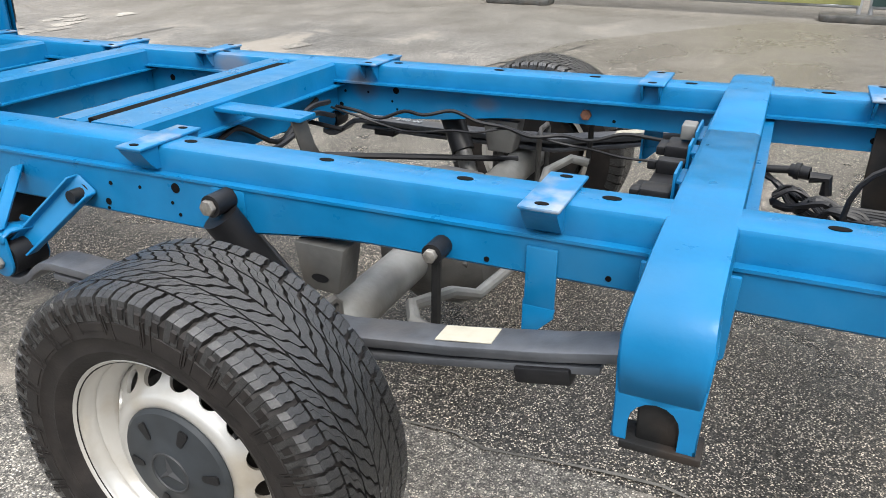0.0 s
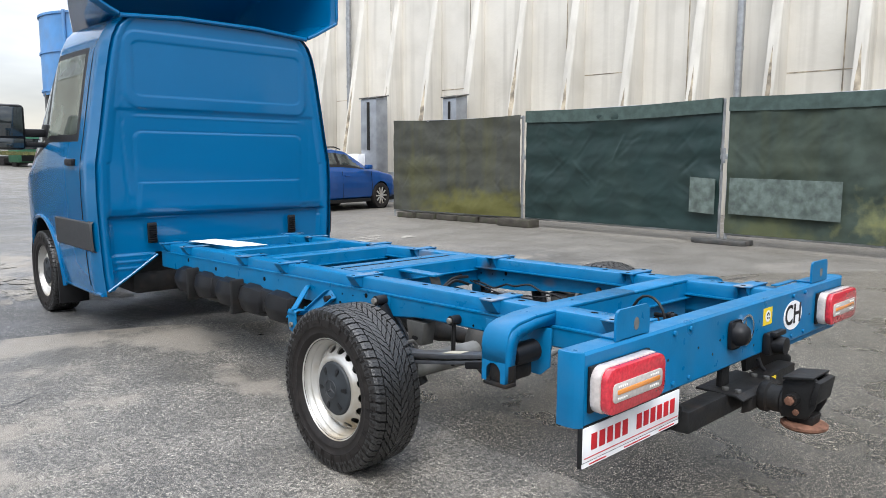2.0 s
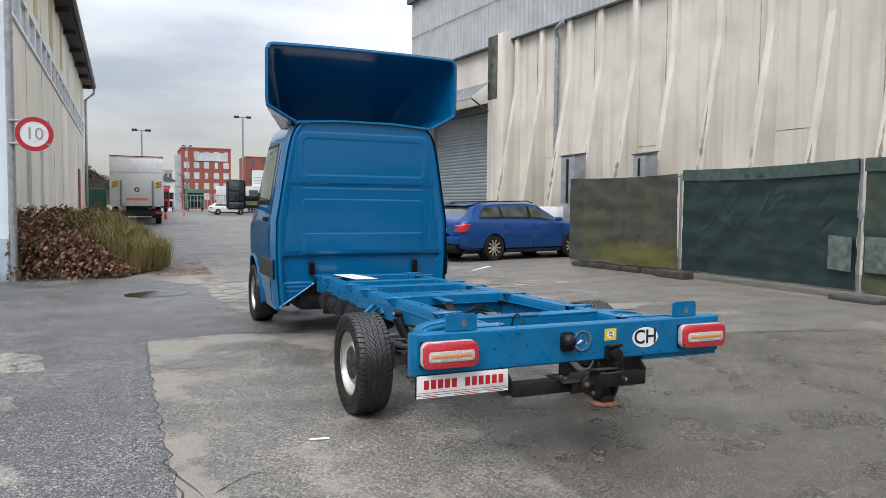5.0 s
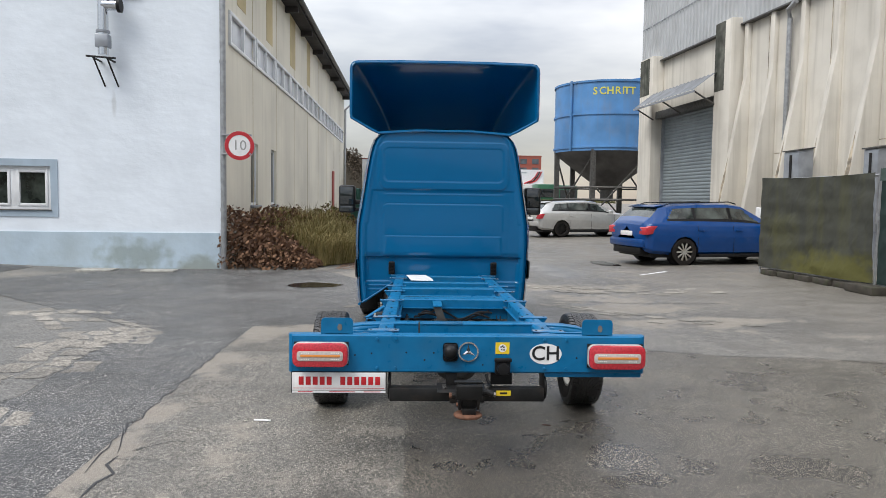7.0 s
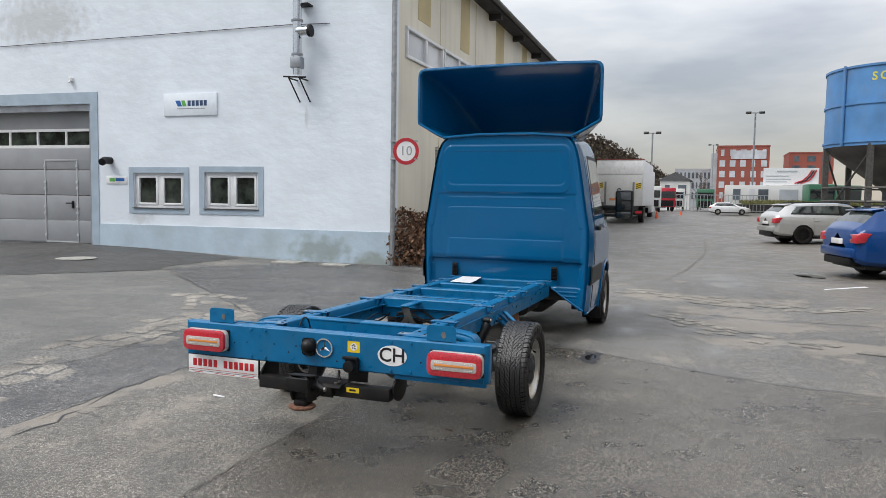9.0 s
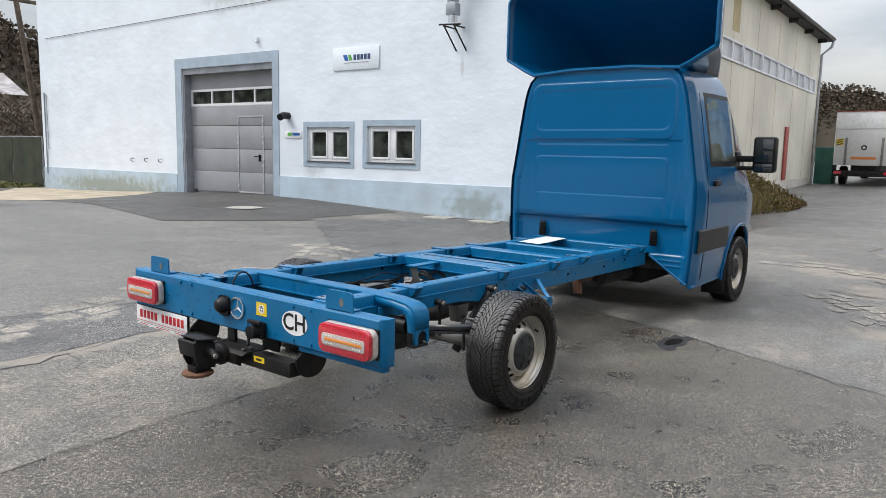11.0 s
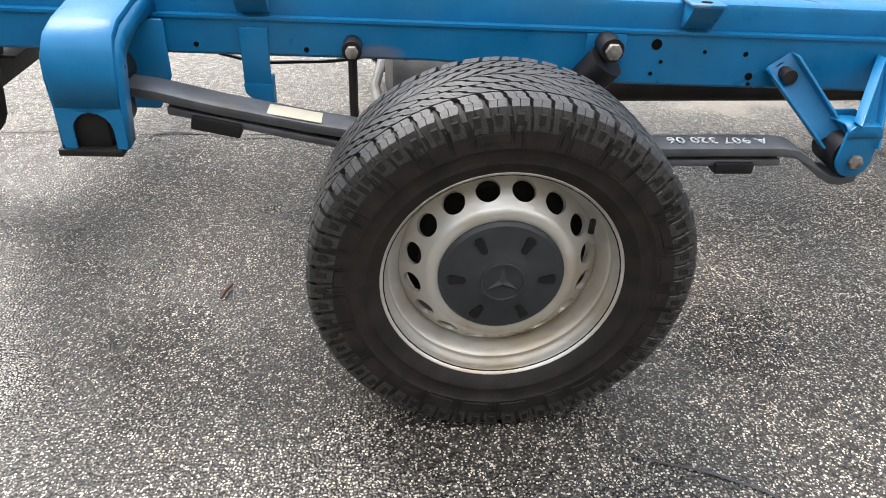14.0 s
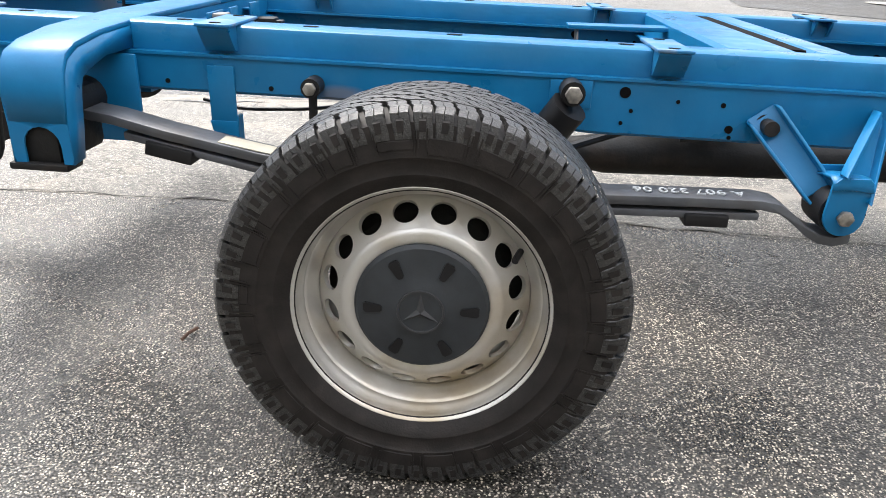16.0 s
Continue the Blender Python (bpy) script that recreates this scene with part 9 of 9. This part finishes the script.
for k, (a, b) in enumerate(zip(tf, tf[1:])):
    ob = thing("fence_panel", "fence panel with dark green tarp near the white building", "fence", "tarp fence by the building")
    za = ground_z(*a)
    fr = Mesh()
    for P_, Q_ in (((*a, za), (a[0] + 0.04, a[1] - 0.25, za + (1.62 if k == 0 else 1.4))), ((b[0] - 0.06, b[1], za), (b[0] - 0.06, b[1], za + 1.62)), ((*a, za + 1.38), (b[0] - 0.06, b[1], za + 1.38))):
        fr.tube([P_, Q_], 0.022, 7)
    part("frame", fr, mat("red_white_post", (0.55, 0.3, 0.27), 0.6, vary=0.2) if k == 0 else "galv", ob)
    rows = []
    for i in range(9):
        row = []
        for j in range(24):
            s = j / 23
            x, y = a[0] + (b[0] - 0.08 - a[0]) * s + 0.02, a[1] + (b[1] - a[1]) * s
            o = 0.03 + 0.03 * noise.noise(Vector((s * 6 + 9 * k, i * 0.7, 1)))
            row.append((x, y + o, za + 0.06 + 1.32 * i / 8))
        rows.append(row)
    part("tarp", Mesh().grid(rows), "tarp", ob, smooth=60)


# ---------------------------------------------------------------- ground details
def flat_patch(name, pts, lift, material, label, category="ground", sub=0.0):
    me_ = Mesh()
    vs_ = [me_.bm.verts.new((x, y, ground_z(x, y) + lift)) for x, y in pts]
    me_.bm.faces.new(vs_)
    bmesh.ops.triangulate(me_.bm, faces=me_.bm.faces[:])
    for _ in range(4):
        long_ = [e for e in me_.bm.edges if e.calc_length() > 0.7]
        if not long_:
            break
        bmesh.ops.subdivide_edges(me_.bm, edges=long_, cuts=1)
        bmesh.ops.triangulate(me_.bm, faces=me_.bm.faces[:])
    for v in me_.bm.verts:
        v.co.z = ground_z(v.co.x, v.co.y) + lift
    return solid(name, me_, material, label, category, kind="structure", smooth=60)


rc_ = random.Random(3)


def ribbon(pts, width, lift, jitter=0.03, step=0.12):
    """A crack or seam: a thin uneven ribbon on the ground."""
    P_ = []
    for (x0, y0), (x1, y1) in zip(pts, pts[1:]):
        n_ = max(2, int(math.hypot(x1 - x0, y1 - y0) / step))
        for k in range(n_):
            t = k / n_
            P_.append((x0 + (x1 - x0) * t + rc_.uniform(-jitter, jitter), y0 + (y1 - y0) * t + rc_.uniform(-jitter, jitter)))
    P_.append(pts[-1])
    V, F = [], []
    for k, (x, y) in enumerate(P_):
        xa, ya = P_[max(0, k - 1)]
        xb, yb = P_[min(len(P_) - 1, k + 1)]
        d = Vector((xb - xa, yb - ya)).normalized()
        w_ = width * rc_.uniform(0.25, 1.2) * (0.3 if k in (0, len(P_) - 1) else 1)
        V += [(x - d.y * w_, y + d.x * w_, ground_z(x, y) + lift), (x + d.y * w_, y - d.x * w_, ground_z(x, y) + lift)]
    for k in range(len(P_) - 1):
        F.append((2 * k, 2 * k + 1, 2 * k + 3, 2 * k + 2))
    return V, F


flat_patch("coarse_asphalt", [(-2.62, -0.10), (-2.38, 0.73), (-2.2, 1.2), (-2.0, 1.62), (-1.75, 2.15), (-1.5, 2.72), (-1.38, 3.33), (-0.9, 4.6), (0.6, 6.2), (9.0, 6.6), (9.5, 0.1), (4.6, -0.15), (1.9, -0.34), (0.06, -0.36), (-1.2, -0.26)], 0.003, "coarse", "dark coarse wet asphalt field")
flat_patch("worn_asphalt", [(-3.02, -2.12), (-3.19, -1.4), (-3.07, -0.98), (-2.87, -0.43), (-2.62, -0.10), (-1.2, -0.26), (0.06, -0.36), (1.9, -0.34), (4.6, -0.15), (9.5, 0.1), (9.5, -2.0), (3.2, -2.05), (1.1, -2.06), (-0.1, -2.1), (-1.27, -2.12)], 0.0045, "field", "worn grey asphalt field with pale chips")
flat_patch("trench_asphalt", [(-2.95, -3.22), (-3.02, -2.12), (-1.27, -2.12), (-0.1, -2.1), (1.1, -2.06), (3.2, -2.05), (9.5, -2.0), (9.5, -4.4), (4.0, -4.3), (1.0, -3.35), (-0.1, -3.12), (-1.47, -3.27)], 0.0055, "trench", "coarse blue grey asphalt strip over an old trench")
flat_patch("front_asphalt", [(-2.95, -3.22), (-3.02, -2.12), (-3.19, -1.4), (-3.07, -0.98), (-2.87, -0.43), (-2.62, -0.10), (-4.2, -0.45), (-4.84, -0.88), (-5.1, -1.12), (-6.75, -1.0), (-7.6, -1.4), (-8.6, -2.0), (-8.75, -3.6), (-8.7, -5.9), (-6.0, -7.3), (-4.23, -5.1)], 0.0035, "trench", "coarse grey asphalt before the wall")
flat_patch("asphalt_apron", [(-3.5, -16.2), (-3.75, -11.5), (-3.45, -8.45), (-5.7, -7.2), (-6.1, -7.5), (-8.4, -7.4), (-8.6, -11), (-8.2, -16), (-7.8, -23.3), (-5, -23.3), (-3.6, -19)], 0.006, "patch", "smoother dark asphalt apron before the overhead door")
flat_patch("sandy_strip", [(-2.4, -17.2), (-4.6, -19.6), (-6.9, -23.2), (-7.82, -23.1), (-7.95, -20.5), (-8.06, -18.5), (-8.16, -16.6), (-7.3, -15.5), (-6.5, -14.6), (-5.4, -13.9), (-4.3, -13.3), (-3.3, -13.6)], 0.0095, "sand", "pale sandy concrete strip along the white wall")
flat_patch("smooth_asphalt", [(-3.45, -16.2), (-3.72, -11.5), (-3.40, -8.45), (-5.7, -7.15), (-4.23, -5.1), (-2.95, -3.25), (-1.47, -3.29), (-0.1, -3.14), (1.0, -3.37), (4.0, -4.35), (7.0, -8.0), (4.0, -15.0), (-1.0, -18.0)], 0.003, "patch_pale", "smooth lighter grey asphalt field")
cr_ = [([(-5.98, -7.36), (-4.23, -5.1), (-2.78, -3.25)], 0.016, "crack"), ([(-2.62, -0.10), (-1.2, -0.26), (0.06, -0.36), (0.8, -0.34), (1.9, -0.34), (3.2, -0.25), (4.6, -0.15)], 0.007, "pale_crack"),
       ([(-3.0, -2.14), (-1.27, -2.13), (-0.47, -2.11), (1.08, -2.06), (1.36, -2.0)], 0.010, "crack"), ([(1.08, -1.95), (1.36, -1.87), (1.68, -1.88)], 0.022, "crack"), ([(0.18, -2.1), (0.55, -2.1), (1.08, -1.95)], 0.008, "crack"),
       ([(1.15, -2.0), (1.16, -1.79), (1.18, -1.67), (1.29, -1.53)], 0.006, "crack"), ([(1.08, -1.95), (0.85, -1.75), (0.9, -1.6)], 0.006, "crack"),
       ([(-2.81, -3.21), (-2.96, -2.73), (-3.01, -2.18), (-3.34, -1.76), (-3.19, -1.1), (-2.92, -0.49)], 0.008, "crack"),
       ([(-2.62, -0.08), (-2.38, 0.73), (-2.26, 1.03), (-2.0, 1.62), (-1.75, 2.15), (-1.52, 2.72), (-1.38, 3.33), (-0.7, 4.6)], 0.014, "crack"),
       ([(-5.29, 1.51), (-5.06, 2.56), (-4.83, 4.04)], 0.018, "crack"), ([(-9, 1.5), (-12, 1.8), (-17, 2.2), (-24, 2.2)], 0.03, "pale_crack"),
       ([(-0.26, 1.06), (-0.45, 1.18), (-0.6, 1.2)], 0.006, "crack"), ([(0.6, 1.1), (0.9, 2.2), (1.6, 3.4)], 0.004, "crack"), ([(-1.65, -2.09), (-1.7, -1.7), (-1.85, -1.5)], 0.006, "crack"), ([(-1.2, -2.05), (-1.25, -1.75)], 0.005, "crack")]
for mt in ("crack", "pale_crack"):
    V, F = [], []
    for pts, wd, m_ in cr_:
        if m_ == mt:
            v, f = ribbon(pts, wd * 0.6, 0.0075)
            F += [tuple(i + len(V) for i in q) for q in f]
            V += v
    stuff_mesh("asphalt_crack", V, F, mt, "uneven cracks and seams in the asphalt" if mt == "crack" else "pale grit filled cracks in the asphalt", "crack")


def crazed(name, x0, y0, x1, y1, wid, cell, lift, seed, label):
    """Pale worn flakes of asphalt along a band, with dark joints between them."""
    r_ = random.Random(seed)
    V, F = [], []
    L = math.hypot(x1 - x0, y1 - y0)
    n1, n2 = int(L / cell), max(2, int(wid / cell))
    ux, uy = (x1 - x0) / L, (y1 - y0) / L

    def corner(i, j):
        # i in half steps
        q = random.Random(i * 131 + j * 17 + seed * 7919)
        a = (i / 2 + q.uniform(-0.22, 0.22)) * cell * 1.25
        b = (j - n2 / 2 + q.uniform(-0.30, 0.30)) * cell * 0.85 + 0.45 * wid * noise.noise(Vector((i * 0.12, seed, 0)))
        return x0 + ux * a - uy * b, y0 + uy * a + ux * b

    for j in range(-1, n2 + 1):
        for k in range(n1):
            i = 2 * k + j % 2
            rim = abs(j + 0.5 - n2 / 2) / (n2 / 2 + 1)
            if r_.random() < 0.15 + 0.75 * rim ** 2 + 0.3 * (noise.noise(Vector((i * 0.3, j * 0.5, seed))) > 0.1):
                continue
            ring = [corner(i, j), corner(i + 1, j), corner(i + 2, j), corner(i + 2, j + 1), corner(i + 1, j + 1), corner(i, j + 1)]
            cx, cy = sum(p_[0] for p_ in ring) / 6, sum(p_[1] for p_ in ring) / 6
            k0 = len(V)
            for q in range(6):
                (xa, ya), (xb, yb) = ring[q], ring[(q + 1) % 6]
                for t, sh in ((0.12, r_.uniform(0.76, 0.86)), (0.5, r_.uniform(0.78, 0.90)), (0.88, r_.uniform(0.76, 0.86))):
                    px, py = xa + (xb - xa) * t, ya + (yb - ya) * t
                    px, py = cx + (px - cx) * sh, cy + (py - cy) * sh
                    V.append((px, py, ground_z(px, py) + lift))
            F.append(tuple(range(k0, k0 + 18)))
    return stuff_mesh(name, V, F, "flake", label, "ground")


M["flake"] = asphalt("worn_pale_asphalt", (0.19, 0.176, 0.152), (0.27, 0.25, 0.22), (0.36, 0.335, 0.29), 0.1, 1.2, 0.25, (0.55, 0.75))
crazed("crazed_asphalt", -2.6, -3.75, 0.75, -3.17, 0.30, 0.30, 0.0064, 1, "pale crazed asphalt flakes along a seam")
crazed("crazed_asphalt", -4.1, -4.75, -2.3, -3.65, 0.9, 0.26, 0.0064, 2, "pale crazed asphalt flakes")
crazed("crazed_asphalt", -6.95, 0.5, -6.2, 3.9, 0.42, 0.26, 0.0064, 3, "pale worn asphalt flakes")
crazed("crazed_asphalt", -3.6, 2.5, -3.2, 3.8, 0.40, 0.22, 0.0064, 4, "pale worn asphalt flakes")
crazed("crazed_asphalt", -4.95, 1.5, -3.95, 2.4, 0.36, 0.2, 0.0064, 5, "pale worn asphalt flakes")
crazed("crazed_asphalt", -8.8, -1.2, -5.0, -0.75, 0.9, 0.24, 0.0064, 7, "pale crazed asphalt flakes")


def blob(cx, cy, rx, ry, seed, n=26):
    return [(cx + rx * math.cos(2 * math.pi * k / n) * (1 + 0.35 * noise.noise(Vector((math.cos(2 * math.pi * k / n) * 1.6 + seed, math.sin(2 * math.pi * k / n) * 1.6, seed)))), cy + ry * math.sin(2 * math.pi * k / n) * (1 + 0.35 * noise.noise(Vector((math.sin(2 * math.pi * k / n) * 1.6, math.cos(2 * math.pi * k / n) * 1.6 + seed, 2))))) for k in range(n)]


for k, (cx, cy, rx, ry) in enumerate(((-6.6, -1.95, 0.30, 0.42), (-2.0, 1.09, 0.13, 0.05), (-11.8, 4.2, 0.8, 0.3))):
    flat_patch("puddle", blob(cx, cy, rx, ry, k + 1), 0.0085, "water", "shallow puddle on the asphalt", "puddle")
flat_patch("pothole", [(-1.72, 1.15), (-1.80, 1.18), (-1.88, 1.155), (-1.97, 1.19), (-2.06, 1.16), (-2.18, 1.18), (-2.25, 1.12), (-2.20, 1.07), (-2.24, 1.0), (-2.14, 1.02), (-2.06, 0.98), (-1.97, 1.01), (-1.90, 0.985), (-1.82, 1.03), (-1.76, 1.07)], 0.0065, "crack", "dark pothole edge with water", "pothole")
for x, y, r_ in ((-5.95, -9.5, 0.33),):
    mc = Mesh().lathe([(0.0, 0.0), (r_, 0.0), (r_ + 0.05, -0.004)], 30, Matrix.Translation((x, y, ground_z(x, y) + 0.016)) @ Euler((radians(90), 0, 0)).to_matrix().to_4x4())
    solid("manhole_cover", mc, "stone", "round grey manhole cover in the apron", "manhole cover")
for x, y, a, b in ((-8.4, -6.2, 0.32, 0.2), (-8.35, -5.05, 0.3, 0.16)):
    z = ground_z(x, y)
    solid("drain_slab", Mesh().box((x - b, y - a, z - 0.05), (x + b, y + a, z + 0.03), 0.012), "stone", "small pale stone slab at the wall foot", "slab", "slabs at the wall foot")
solid("parking_line", Mesh().grid([[(-8.5 - 0.03, 4.0, ground_z(-8.5, 4.0) + 0.004), (-8.5 + 0.05, 4.0, ground_z(-8.5, 4) + 0.004)], [(-9.3, 4.75, ground_z(-9.3, 4.75) + 0.004), (-9.2, 4.8, ground_z(-9.2, 4.8) + 0.004)]]), "white", "worn white parking line", "road marking", kind="structure")
tw = Mesh().tube([(0.55, 0.53, 0.029), (0.56, 0.56, 0.031), (0.565, 0.585, 0.029)], 0.004, 6)
solid("twig", tw, "twig", "small brown twig on the wet asphalt", "twig")
solid("straw", Mesh().tube([(0.46, -1.33, 0.028), (0.48, -1.22, 0.030)], 0.006, 6), "white", "pale straw on the asphalt", "straw")
